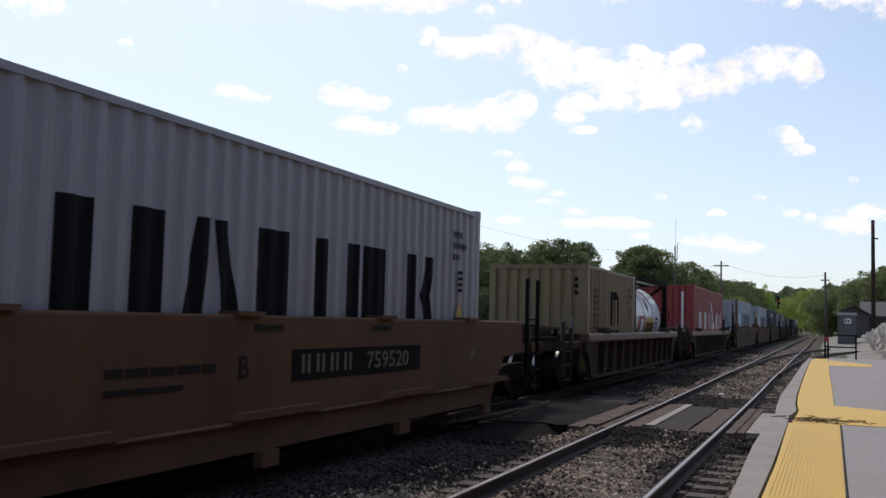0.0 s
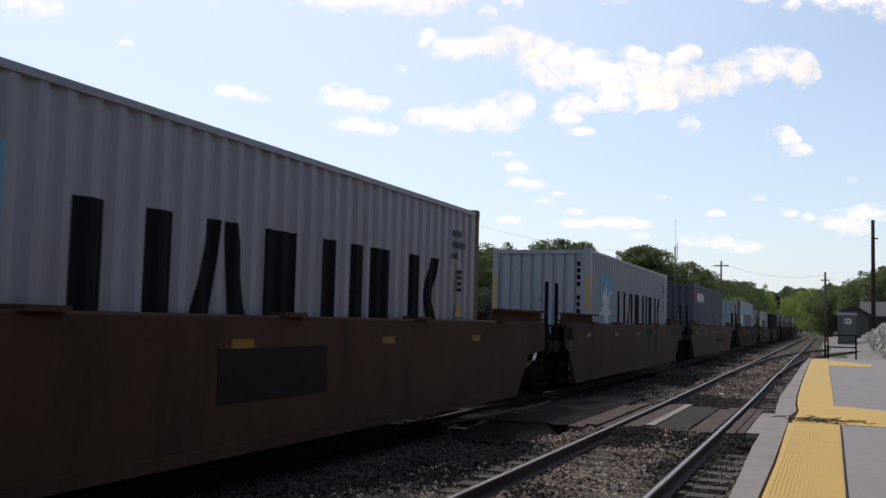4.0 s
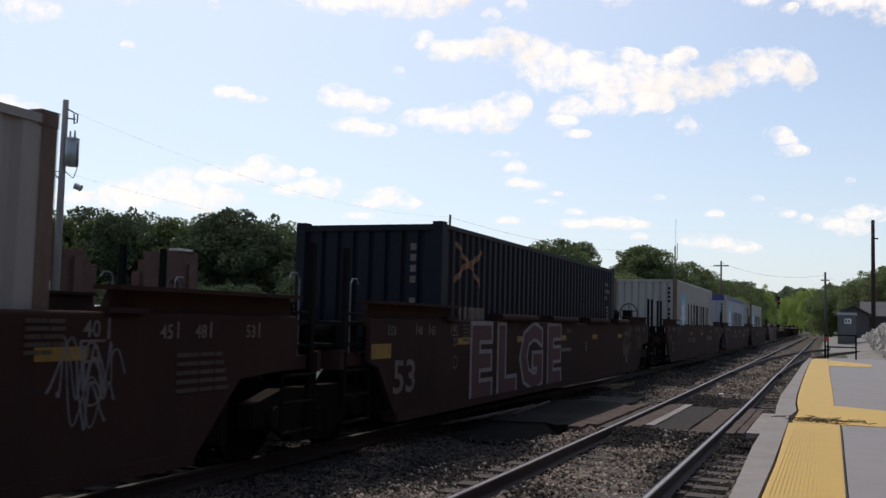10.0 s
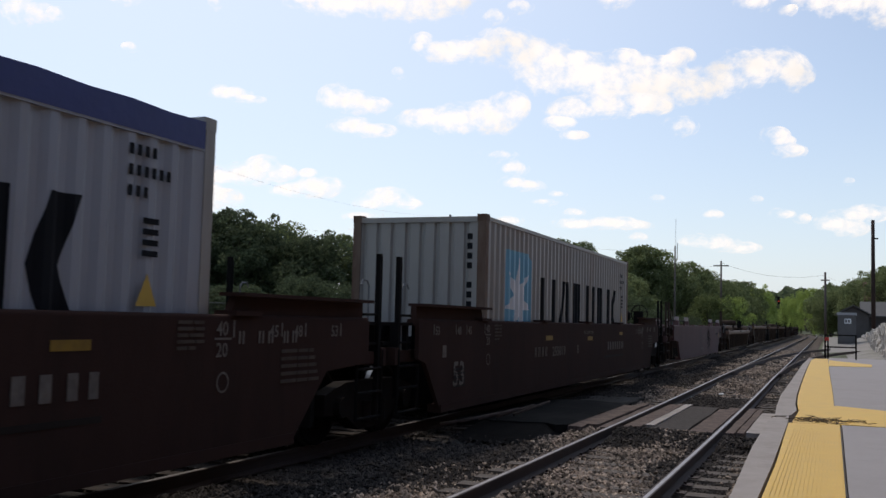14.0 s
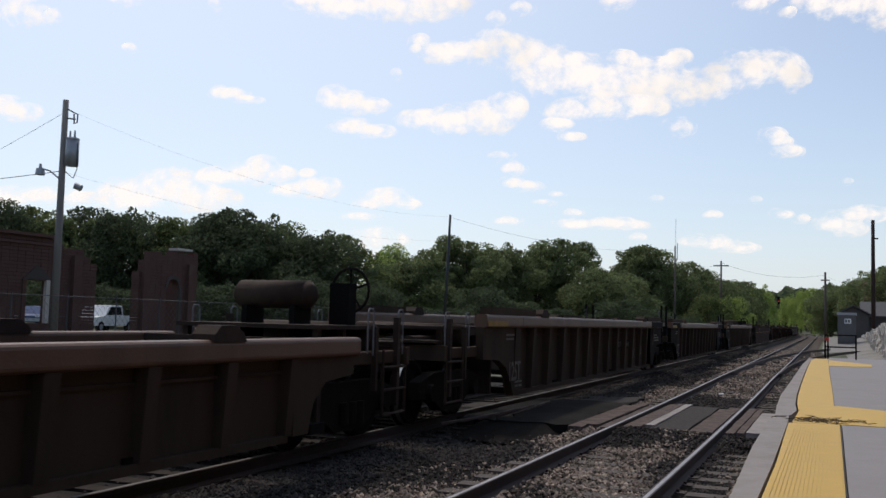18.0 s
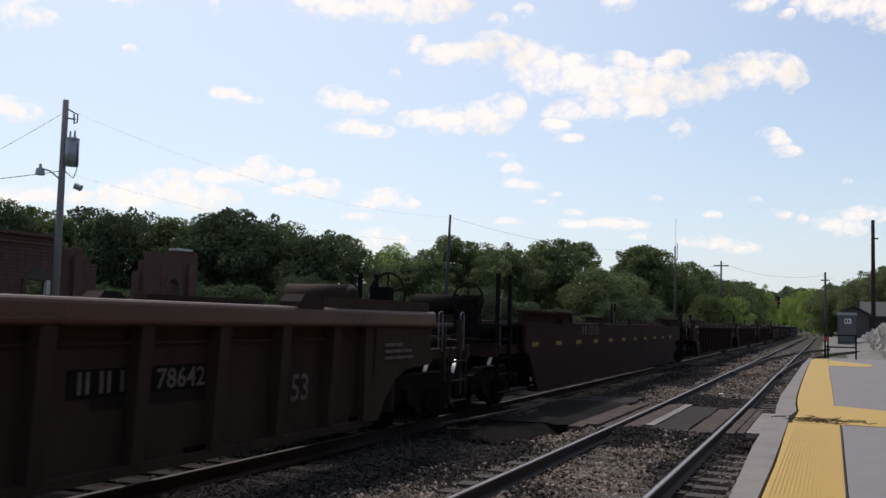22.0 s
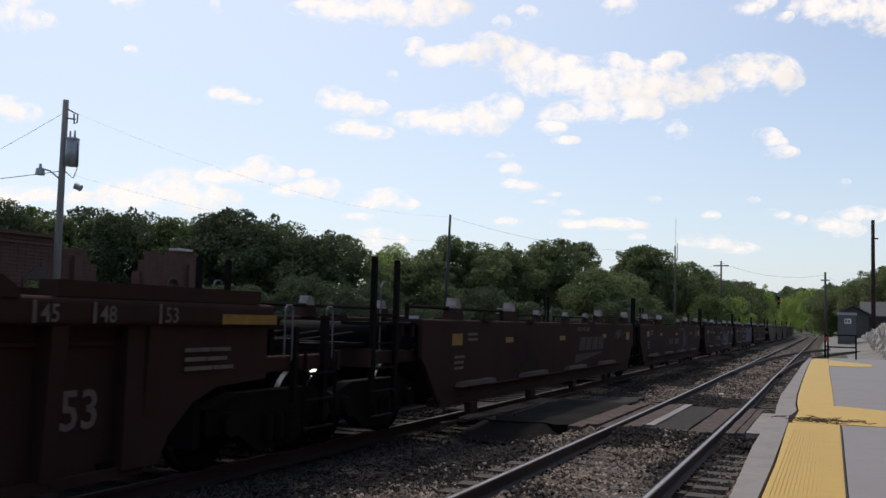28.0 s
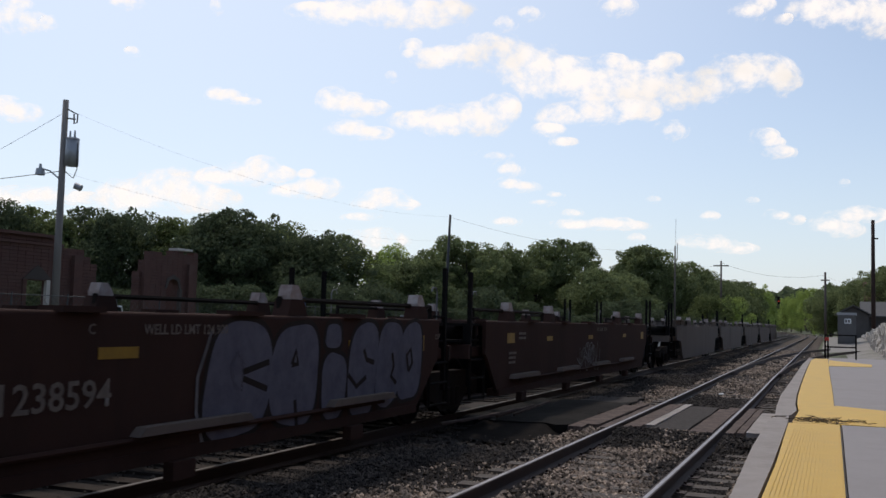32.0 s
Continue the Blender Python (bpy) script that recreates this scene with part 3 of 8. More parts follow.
structure("platform_base", sheet([(-0.52, -12), (-0.52, 16.4), (-0.9, 44), (0.1, 46), (0.11, -12)], -0.5, 0.17), M["coping"], "concrete under the tactile strip")


def tactile(outline, z=0.2):
    return sheet(outline, 0.165, z)


tact = structure("tactile_strip", tactile([(-0.515, -12), (-0.515, 10), (-0.575, 14.3), (0.085, 14.43), (0.105, -12)], 0.206), M["yellow"], "yellow tactile warning strip")
structure("tactile_strip_far", tactile([(on_line(edge2[y], y), y) for y in PY2] + [(on_line(0.035, y), y) for y in PY2[::-1]], 0.206), M["yellow"], "yellow tactile warning strip")
structure("tactile_cross", tactile([(-0.53, 14.33), (0.085, 14.45), (9, 14.72), (9, 17.0), (0.9, 17.3), (0.06, 17.9), (-0.5, 16.55)], 0.2075), M["yellow"], "yellow tactile crossing strip")
structure("tactile_end", tactile([(-0.15, 36.9), (1.28, 37.4), (1.37, 39.9), (-0.15, 43.5)], 0.21), M["yellow"], "yellow painted strip end")
bm = bmesh.new()
for i in range(17):
    x = -0.48 + i * 0.0335
    box(bm, x, x + 0.016, 4.0, 13.75, 0.206, 0.2105)
part("tactile_ridges", bm, M["yellow"], tact)
bm = bmesh.new()
r = random.Random(17)
for k in range(120):
    p = Vector((r.gauss(-0.15, 0.27), r.gauss(14.85, 0.2), 0.212))
    d = Vector((r.uniform(-0.16, 0.16), r.uniform(-0.07, 0.07), r.uniform(0.0, 0.035)))
    tube(bm, p, p + d, 0.006, 0.003, 4)
tagged(part("dry_debris", bm, M["litter"]), "dry twigs and leaf litter swept across the strip", "debris", "", "stuff")

bm = bmesh.new()
xs = [-0.9 + 0.8 * i for i in range(15)]
ys = [47.4, 52, 57, 62, 67, 72, 76, 80, 84, 90, 97, 105, 114, 124, 140]
g = [[bm.verts.new((x + ease(y) * 0.4, y, max(ground_z(x + ease(y) * 0.4, y), ground_z(x + ease(y) * 0.4 + 0.8, y)) + 0.02)) for x in xs] for y in ys]
for p, q in zip(g, g[1:]):
    for i in range(len(xs) - 1):
        bm.faces.new((p[i], p[i + 1], q[i + 1], q[i]))
structure("gravel_yard", bm, M["lot"], "pale gravel yard past the platform", True)

# unseen wall added beyond the platform to cut skylight from the right
structure("wall_station", boxes((9.5, 9.9, -60.0, 44.0, -0.5, 8.5)), M["dark_brick"], "plain dark brick wall, unseen, added to block skylight")

# ---- end-of-platform barrier ----
bar = thing("platform_barrier", "black tubular barrier with a red plate at platform end", "barrier", m=pose(0, 0, 0))
for x in (-0.32, -0.2, 0.95):
    part("post", shape(tube, (x, 46.3, 0.2), (x, 46.3, 1.28), 0.035, None, 8), M["black"], bar)
for z in (1.25, 0.72):
    part("rail", shape(tube, (-0.32, 46.3, z), (0.95, 46.3, z), 0.03, None, 8), M["black"], bar)
part("red_plate", boxes((-0.34, -0.16, 46.22, 46.26, 1.0, 1.14)), M["red_lamp"], bar, "small red plate")

# ---- turnout rails leaving to the right ----
turn = tagged(new("diverging_track"), "rusty turnout rails curving away past the platform", "railway track")
for off in (0, 1.5):
    bm = bmesh.new()
    prev = None
    for i in range(22):
        s = i / 21
        y = 34 + 52 * s - off * 1.2 * s
        x = on_line(NEAR_X - 0.75 + off, y) + 0.05 + (4.2 if off == 0 else 5.6) * s ** 2.2
        ring = [bm.verts.new((x + a, y - a * 0.2 * s, b)) for a, b in ((-0.05, -0.16), (0.05, -0.16), (0.035, 0.0), (-0.035, 0.0))]
        if prev:
            for k in range(4):
                bm.faces.new((prev[k], prev[(k + 1) % 4], ring[(k + 1) % 4], ring[k]))
        prev = ring
    part("rail", bm, M["railrust"], turn)


# ---- poles and wires ----
def pole(x, y, h, r0, r1, label, lean=(0, 0), z0=None):
    z0 = ground_z(x, y) - 0.1 if z0 is None else z0
    p = thing("utility_pole", label, "utility pole", m=pose(x, y, z0))
    part("shaft", shape(tube, (0, 0, 0), (lean[0], lean[1], h - z0), r0, r1, 12), M["pole"], p, smooth=True)
    return p, z0


p1, z1 = pole(-29.2, 30.1, 10.1, 0.17, 0.12, "weathered wooden utility pole with transformer and street lamp")
h1 = 10.1 - z1
p1.children[0].data.materials[0] = M["pole_grey"]
can = part("transformer", shape(tube, (0.42, 0.05, h1 - 2.75), (0.42, 0.05, h1 - 1.65), 0.27, None, 16), M["galv"], p1, "grey transformer can", True)
part("lid", shape(tube, (0.42, 0.05, h1 - 1.65), (0.42, 0.05, h1 - 1.58), 0.29, 0.24, 16), M["galv"], can)
for dx in (0.28, 0.52):
    part("bushing", shape(tube, (dx, 0.05, h1 - 1.6), (dx, 0.05, h1 - 1.28), 0.05, 0.03, 8), M["galv"], can)
bm = bmesh.new()
pipe(bm, [(0.05, 0, h1 - 0.35), (0.45, 0.05, h1 - 0.55), (0.62, 0.05, h1 - 0.62), (0.6, 0.05, h1 - 0.95), (0.45, 0.05, h1 - 1.0), (0.42, 0.05, h1 - 0.6)], 0.03)
pipe(bm, [(0.08, 0, h1 - 0.75), (0.5, 0.05, h1 - 0.82)], 0.035)
part("cutout_fuse", bm, M["iron"], p1, "fuse bracket")
bm = bmesh.new()
pipe(bm, [(0.7, 0.05, h1 - 1.8), (0.72, 0.05, h1 - 2.9), (0.55, 0.05, h1 - 3.25), (0.3, 0.05, h1 - 3.1), (0.1, 0, h1 - 2.9)], 0.018)
part("drop_wire", bm, M["cable"], p1)
bm = bmesh.new()
pipe(bm, [(-0.1, -0.05, h1 - 3.25), (-0.45, -0.2, h1 - 2.95), (-0.8, -0.3, h1 - 2.85)], 0.035)
arm = part("lamp_arm", bm, M["galv"], p1)
bm = bmesh.new()
tube(bm, (-0.85, -0.32, h1 - 3.12), (-0.85, -0.32, h1 - 2.86), 0.2, 0.16, 12)
tube(bm, (-0.85, -0.32, h1 - 2.86), (-0.85, -0.32, h1 - 2.66), 0.07, 0.05, 10)
part("lamp_head", bm, M["galv"], arm, "grey street lamp head")
part("junction_box", shape(tube, (0.62, 0.1, h1 - 3.55), (0.86, 0.2, h1 - 3.65), 0.14, None, 10), M["galv"], p1)

p2, z2 = pole(-25.9, 64.0, 9.05, 0.12, 0.085, "bare dark utility pole behind the train", lean=(0.3, 0))
p2.children[0].data.materials[0] = M["cable"]
p3, z3 = pole(-13.8, 92.0, 9.0, 0.1, 0.06, "slim pole carrying an antenna mast")
bm = bmesh.new()
pipe(bm, [(0.05, 0, 8.2), (0.05, 0, 11.9)], 0.016)
pipe(bm, [(0.2, 0, 8.0), (0.2, 0, 9.6)], 0.035)
part("antenna", bm, M["galv"], p3, "thin whip antenna")
p4, z4 = pole(-12.5, 120.0, 9.4, 0.14, 0.1, "wooden utility pole with crossarm")
part("crossarm", boxes((-0.9, 0.9, -0.06, 0.06, 9.2, 9.35)), M["pole"], p4)
p5, z5 = pole(3.45, 96.0, 11.6, 0.2, 0.15, "thick dark brown utility pole")
p5.children[0].data.materials[0] = M["dark_pole"]
part("bracket", boxes((0.1, 0.45, -0.05, 0.05, 9.2, 9.32)), M["iron"], p5)
p6, z6 = pole(-0.8, 122.0, 8.2, 0.16, 0.12, "wooden utility pole with short crossarm")
part("crossarm", boxes((-0.5, 0.5, -0.06, 0.06, 7.7, 7.85)), M["pole"], p6)


def wire(name, a, b, sag, r=0.012):
    a, b = Vector(a), Vector(b)
    bm = bmesh.new()
    pipe(bm, [a.lerp(b, i / 14) - Vector((0, 0, sag * 4 * (i / 14) * (1 - i / 14))) for i in range(15)], r, 4)
    return tagged(part(name, bm, M["cable"]), "thin black overhead wire", "wire", "overhead wires")


wire("overhead_wire", (-29.1, 30.1, 9.7), (-25.7, 64.0, 8.9), 1.0, 0.0028)
wire("overhead_wire", (-29.1, 30.1, 7.1), (-25.7, 64.0, 7.2), 0.8, 0.0028)
wire("overhead_wire", (-29.3, 30.1, 7.15), (-60.0, 26.0, 6.0), 0.5, 0.015)
wire("overhead_wire", (-29.3, 30.0, 9.5), (-34.0, 26.0, 5.2), 0.1, 0.007)
wire("overhead_wire", (-25.7, 64.0, 8.9), (-13.8, 92.0, 8.6), 0.9, 0.007)
wire("overhead_wire", (-12.5, 120.0, 9.2), (-0.8, 122.0, 7.9), 0.9, 0.012)
wire("overhead_wire", (-0.8, 122.0, 7.9), (3.2, 88.0, 5.6), 0.6, 0.007)
wire("overhead_wire", (-12.5, 120.0, 9.0), (-14.0, 92.0, 8.0), 0.6, 0.007)


# ---- sheds and hut past the platform ----
hut = thing("signal_hut", "grey steel signal hut with pale flat roof", "hut", m=pose(1.05, 84.0, 0.36))
part("walls", boxes((-0.68, 0.68, -0.6, 0.6, 0.0, 2.3)), M["hut"], hut)
part("roof", boxes((-0.74, 0.74, -0.72, 0.72, 2.3, 2.5)), M["hut_roof"], hut, "pale overhanging roof")
part("door", boxes((-0.5, 0.45, -0.63, -0.6, 0.1, 2.1)), M["hut"], hut)
part("notice", boxes((-0.18, 0.32, -0.66, -0.632, 1.62, 2.02)), M["white"], hut, "small pale notice")
for k in range(2):
    part("notice_mark", boxes((-0.12 + 0.2 * k, 0.0 + 0.2 * k, -0.667, -0.661, 1.7, 1.94)), M["hut"], hut)

shed = thing("gabled_shed", "dark boarded shed with a grey shingled gable roof", "shed", m=pose(1.9, 104.0, 0.3))
bm = bmesh.new()
W2, D2, E2, R2 = 1.4, 9.0, 2.75, 3.45
v = [bm.verts.new(p) for p in ((-W2, 0, 0), (W2, 0, 0), (W2, 0, E2), (0, 0, R2), (-W2, 0, E2), (-W2, D2, 0), (W2, D2, 0), (W2, D2, E2), (0, D2, R2), (-W2, D2, E2))]
for f in ((0, 1, 2, 3, 4), (5, 9, 8, 7, 6), (0, 4, 9, 5), (1, 6, 7, 2), (0, 5, 6, 1)):
    bm.faces.new([v[i] for i in f])
part("walls", bm, M["siding"], shed)
for s in (-1, 1):
    bm = bmesh.new()
    q = [Vector((0, -0.4, R2 + 0.12)), Vector((s * (W2 + 0.25), -0.4, E2 - 0.1)), Vector((s * (W2 + 0.25), D2 + 0.4, E2 - 0.1)), Vector((0, D2 + 0.4, R2 + 0.12))]
    up = Vector((0, 0, 0.12))
    lo = [bm.verts.new(p) for p in q]
    hi = [bm.verts.new(p + up) for p in q]
    bm.faces.new(lo)
    bm.faces.new(hi)
    for i in range(4):
        bm.faces.new((lo[i], lo[(i + 1) % 4], hi[(i + 1) % 4], hi[i]))
    part("roof_slope", bm, M["shingle"], shed)
part("door", boxes((-1.0, 0.2, -0.05, 0.0, 0.0, 2.0)), M["hut"], shed)
wing = thing("long_shed", "long low shed with a pale grey roof", "shed", m=pose(8.2, 113.5, 0.6))
part("walls", boxes((-5, 7, 0, 6, 0, 2.4)), M["siding"], wing)
part("roof", shape(prism, [(-0.5, 2.3), (3, 3.9), (6.5, 2.3), (6.5, 2.45), (3, 4.05), (-0.5, 2.45)], -5.4, 7.4), M["shingle"], wing)

far_house = thing("brick_house", "far dark red-brick house behind the sheds", "house", m=pose(9.5, 126.0, 0.6))
part("wall", boxes((-5.5, 8, 0, 8, 0, 4.4)), M["redbrick"], far_house)
part("roof", shape(prism, [(-0.5, 4.3), (4, 6.6), (8.5, 4.3), (8.5, 4.5), (4, 6.8), (-0.5, 4.5)], -6.0, 8.5), M["redbrick"], far_house)

# stone retaining wall at the foot of the bank
wall = tagged(new("stone_wall"), "pale dry-stone retaining wall on the bank", "wall")
part("core", shape(prism, [(54, -0.5), (54, 1.78), (102, 0.66), (102, -0.5)], 2.78, 3.02), M["pale"], wall)
rs = random.Random(12)
stone_meshes = []
for k in range(5):
    bm = bmesh.new()
    box(bm, -0.12, 0.12, -0.5, 0.5, -0.5, 0.5)
    for vv in bm.verts:
        vv.co += Vector((rs.uniform(-0.03, 0.05), rs.uniform(-0.12, 0.12), rs.uniform(-0.1, 0.1)))
    stone_meshes.append(mesh_of(bm, "wall_stone", M["pale"]))
y = 54
while y < 101:
    z = -0.1
    top = 1.8 - (y - 54) * 0.0235
    while z < top:
        w, h = rs.uniform(0.5, 1.1), rs.uniform(0.2, 0.34)
        ob = part("wall_stone", rs.choice(stone_meshes), None, wall, m=pose(2.72 + rs.uniform(-0.05, 0.05), y + rs.uniform(-0.2, 0.2), z + h / 2) @ Matrix.Diagonal((1, w, h, 1)))
        z += h
    y += 0.85


# ---- ruined brick buildings on the left ----
def brick_wall(name, parent, pts_fn, y0, y1, z0, top_fn, x, openings, thick=0.45):
    """A wall in the y-z plane in courses, with openings (ya, yb, za, zb, arched)."""
    bm = bmesh.new()
    ch = 0.15
    z = z0
    while z < max(top_fn(y0 + (y1 - y0) * k / 20) for k in range(21)):
        segs = [(y0, y1)]
        for ya, yb, za, zb, arch in openings:
            if za <= z + ch / 2 < zb + (0.5 * (yb - ya) if arch else 0):
                inset = 0.0
                if arch and z + ch / 2 > zb:
                    rr = (yb - ya) / 2
                    hh = z + ch / 2 - zb
                    inset = rr - math.sqrt(max(0, rr * rr - hh * hh))
                nxt = []
                for p, q in segs:
                    if yb - inset <= p or ya + inset >= q:
                        nxt.append((p, q))
                    else:
                        if ya + inset > p:
                            nxt.append((p, ya + inset))
                        if yb - inset < q:
                            nxt.append((yb - inset, q))
                segs = nxt
        for p, q in segs:
            yy = p
            while yy < q - 0.02:
                ye = min(q, yy + 0.42)
                if top_fn((yy + ye) / 2) > z + ch * 0.5:
                    jx = noise.noise((yy * 3.1, z * 4.7, x)) * 0.02
                    box(bm, x - thick, x + jx, yy + 0.006, ye - 0.006, z + 0.005, z + ch - 0.005)
                yy = ye
        z += ch
    return part(name, bm, M["brick"], parent)


ruin = tagged(new("brick_ruin"), "roofless sooty red-brick ruin with arched windows", "ruin")
gz = 0.0
top1 = lambda y: 4.6 if y < 31.9 else 4.35 - 0.3 * (y - 32) / 2 + 0.1 * math.sin(y * 9) - (0.5 if y > 34.2 else 0)
brick_wall("brick_wall", ruin, None, 22.0, 34.6, gz, top1, -31.2, [(25.0, 26.2, 1.0, 2.5, True), (30.4, 31.8, 0.9, 2.7, False)])
part("cornice", boxes((-31.35, -31.1, 22.0, 31.8, 4.2, 4.3), (-31.4, -31.0, 22.0, 31.75, 4.55, 4.68)), M["brick"], ruin)
for ya, yb in ((25.0, 26.2), (30.4, 31.8)):
    part("window_hood", shape(prism, [(ya - 0.1, 2.74), (yb + 0.1, 2.74), ((ya + yb) / 2 + 0.25, 3.2), ((ya + yb) / 2, 3.34), ((ya + yb) / 2 - 0.25, 3.2)], -31.2, -31.16), M["soot_stone"], ruin, "soot-stained window hood")
part("pier", boxes((-31.3, -31.0, 33.0, 33.5, 0, 3.9)), M["brick"], ruin)
# plain wall added behind so that the openings look dark
part("rear_wall", boxes((-36.4, -36.0, 22.0, 33.6, 0, 3.5)), M["brick"], ruin)
for y in (30.4, 31.7):
    part("window_jamb", boxes((-31.3, -31.14, y - 0.12, y + 0.08, 0.9, 2.74)), M["pale"] if y > 31 else M["brick"], ruin)
tower = tagged(new("brick_tower_ruin"), "isolated broken red-brick wall with an arched doorway", "ruin")
top2 = lambda y: (4.62 if y > 39.9 else 4.42) + 0.08 * math.sin(y * 11) - (1.0 if y < 38.0 else 0.35 if y < 38.5 else 0)
brick_wall("brick_wall", tower, None, 37.5, 42.1, gz, top2, -31.2, [(39.6, 40.6, 0.0, 2.7, True)])
for y in (37.9, 41.4):
    part("pilaster", boxes((-31.2, -31.02, y - 0.22, y + 0.22, 0, 4.0)), M["brick"], tower)
part("coping_stone", boxes((-31.7, -31.1, 40.3, 41.5, 4.68, 4.8)), M["pale"], tower, "pale coping stone")
part("door_hood", shape(prism, [(39.45, 2.7), (39.6, 2.7), (39.75, 3.08), (40.1, 3.22), (40.45, 3.08), (40.6, 2.7), (40.75, 2.7), (40.6, 3.2), (40.1, 3.42), (39.6, 3.2)], -31.2, -31.15), M["soot_stone"], tower)
part("door_jamb", boxes((-31.3, -31.13, 40.6, 40.78, 0.0, 2.7)), M["soot_stone"], tower)
part("side_return", boxes((-34.0, -31.65, 41.5, 41.9, 0, 3.2)), M["brick"], tower)


# ---- chain-link fence and parked vehicles beyond it ----
fence = tagged(new("chain_link_fence"), "low chain-link fence with thin steel posts", "fence")
for i in range(23):
    y = 18 + i * 2.75
    part("post", shape(tube, (-27.5, y, -0.1), (-27.5, y, 2.1), 0.03, None, 6), M["fence_grey"], fence)
part("rail", shape(tube, (-27.5, 18, 2.02), (-27.5, 78.5, 2.02), 0.018, None, 5), M["fence_grey"], fence)
bm = bmesh.new()
for i in range(210):
    for d in (-1, 1):
        y0 = 17 + i * 0.3
        tube(bm, (-27.5 + 0.004 * d, y0, 0.05), (-27.5 + 0.004 * d, y0 + d * 1.95, 2.0), 0.0045, None, 3, False)
tagged(part("wire_mesh", bm, M["fence_grey"], fence), kind="stuff")
bm = bmesh.new()
tube(bm, (-34.4, 58.0, 0.0), (-34.0, 58.0, 2.3), 0.05, None, 6)
sign = tagged(part("sign_post", bm, M["handrail"]), "leaning steel post with a small blue sign", "sign")
part("sign_panel", boxes((-34.25, -33.8, 57.9, 57.94, 2.0, 2.75)), M["blue_sign"], sign, "small faded blue sign")
board = tagged(part("notice_board", boxes((-28.0, -26.6, 61.0, 61.05, 1.35, 1.7)), M["hut_roof"]), "pale notice board on the fence", "sign")
for k in (-27.9, -26.75):
    part("board_post", shape(tube, (k, 61.08, 0.0), (k, 61.08, 1.75), 0.03, None, 6), M["handrail"], board)


def vehicle(name, label, m, body, kind):
    v = thing(name, label, kind, "parked vehicles", m=m)
    L = 5.6 if kind == "pickup" else 4.6
    a = L / 2
    if kind == "pickup":
        prof = [(-a, 0.45), (-a, 0.95), (-a + 1.4, 1.08), (-a + 2.0, 1.75), (-a + 3.5, 1.78), (-a + 3.75, 1.12), (a, 1.1), (a, 0.45)]
        glass = [(-a + 1.65, 1.12), (-a + 2.08, 1.66), (-a + 3.4, 1.68), (-a + 3.55, 1.15)]
    else:
        prof = [(-a, 0.4), (-a, 0.8), (-a + 1.1, 0.92), (-a + 1.7, 1.42), (-a + 3.2, 1.45), (-a + 4.0, 0.98), (a, 0.9), (a, 0.4)]
        glass = [(-a + 1.3, 0.95), (-a + 1.8, 1.36), (-a + 3.1, 1.38), (-a + 3.7, 0.98)]
    part("body", shape(prism, prof, -0.9, 0.9), M[body], v)
    part("window_band", shape(prism, glass, -0.905, 0.905), M["glass"], v)
    for y in (-a + 0.95, a - 1.05):
        for s in (-1, 1):
            w = part("wheel", shape(tube, (s * 0.72, y, 0.36), (s * 0.93, y, 0.36), 0.36, None, 16), M["black"], v)
            part("hub", shape(tube, (s * 0.9, y, 0.36), (s * 0.945, y, 0.36), 0.2, None, 12), M["galv"], w)
    part("bumper", boxes((-0.88, 0.88, -a - 0.08, -a + 0.02, 0.45, 0.65)), M["galv"], v)
    for s in (-1, 1):
        part("headlight", boxes((s * 0.7 - 0.15, s * 0.7 + 0.15, -a - 0.02, -a + 0.02, 0.72, 0.88)), M["white"], v)
    return v


vehicle("pickup_truck", "white pickup truck parked behind the ruins", pose(-44.5, 50.2, ground_z(-44.5, 50), 0, 0, 12), "white", "pickup")
vehicle("parked_car", "dark blue car parked behind the ruins", pose(-48.5, 49.0, ground_z(-48.5, 49), 0, 0, 20), "blue_car", "car")
gravel = tagged(new("gravel_heap"), "low heap of pale gravel on the lot", "gravel heap")
bm = bmesh.new()
bmesh.ops.create_uvsphere(bm, u_segments=20, v_segments=10, radius=1.0)
for vv in bm.verts:
    vv.co = Vector((vv.co.x * 1.8, vv.co.y * 2.2, max(-0.1, vv.co.z * 0.9 + 0.12 * noise.noise(vv.co * 3))))
part("heap", bm, M["lot"], gravel, smooth=True, m=pose(-34.6, 66, ground_z(-34.6, 66) + 0.35))

# ---- far signal gantry ----
M["red_glow"] = mat("lit_red_lens", (0.5, 0.03, 0.02), 0.4, bump=0)
M["red_glow"].node_tree.nodes["Principled BSDF"].inputs["Emission Color"].default_value = (1.0, 0.06, 0.03, 1)
M["red_glow"].node_tree.nodes["Principled BSDF"].inputs["Emission Strength"].default_value = 0.7
SIG_X = 0.4
sig = thing("signal_gantry", "cantilever signal with two lit red lamps far down the line", "signal", m=pose(-14.8, 262, 0))
part("mast", boxes((-4.95, -4.7, -0.12, 0.12, -0.5, 9.6)), M["iron"], sig)
part("arm", boxes((-4.95, 2.3, -0.08, 0.08, 9.3, 9.45)), M["iron"], sig)
for x in (SIG_X - 1.52, SIG_X + 1.52):
    part("signal_head", boxes((x - 0.3, x + 0.3, -0.5, -0.2, 7.5, 9.3)), M["black"], sig, "dark signal head")
    part("signal_lens", shape(tube, (x, -0.56, 8.3), (x, -0.5, 8.3), 0.17, None, 12), M["red_glow"], sig, "lit red signal lens")


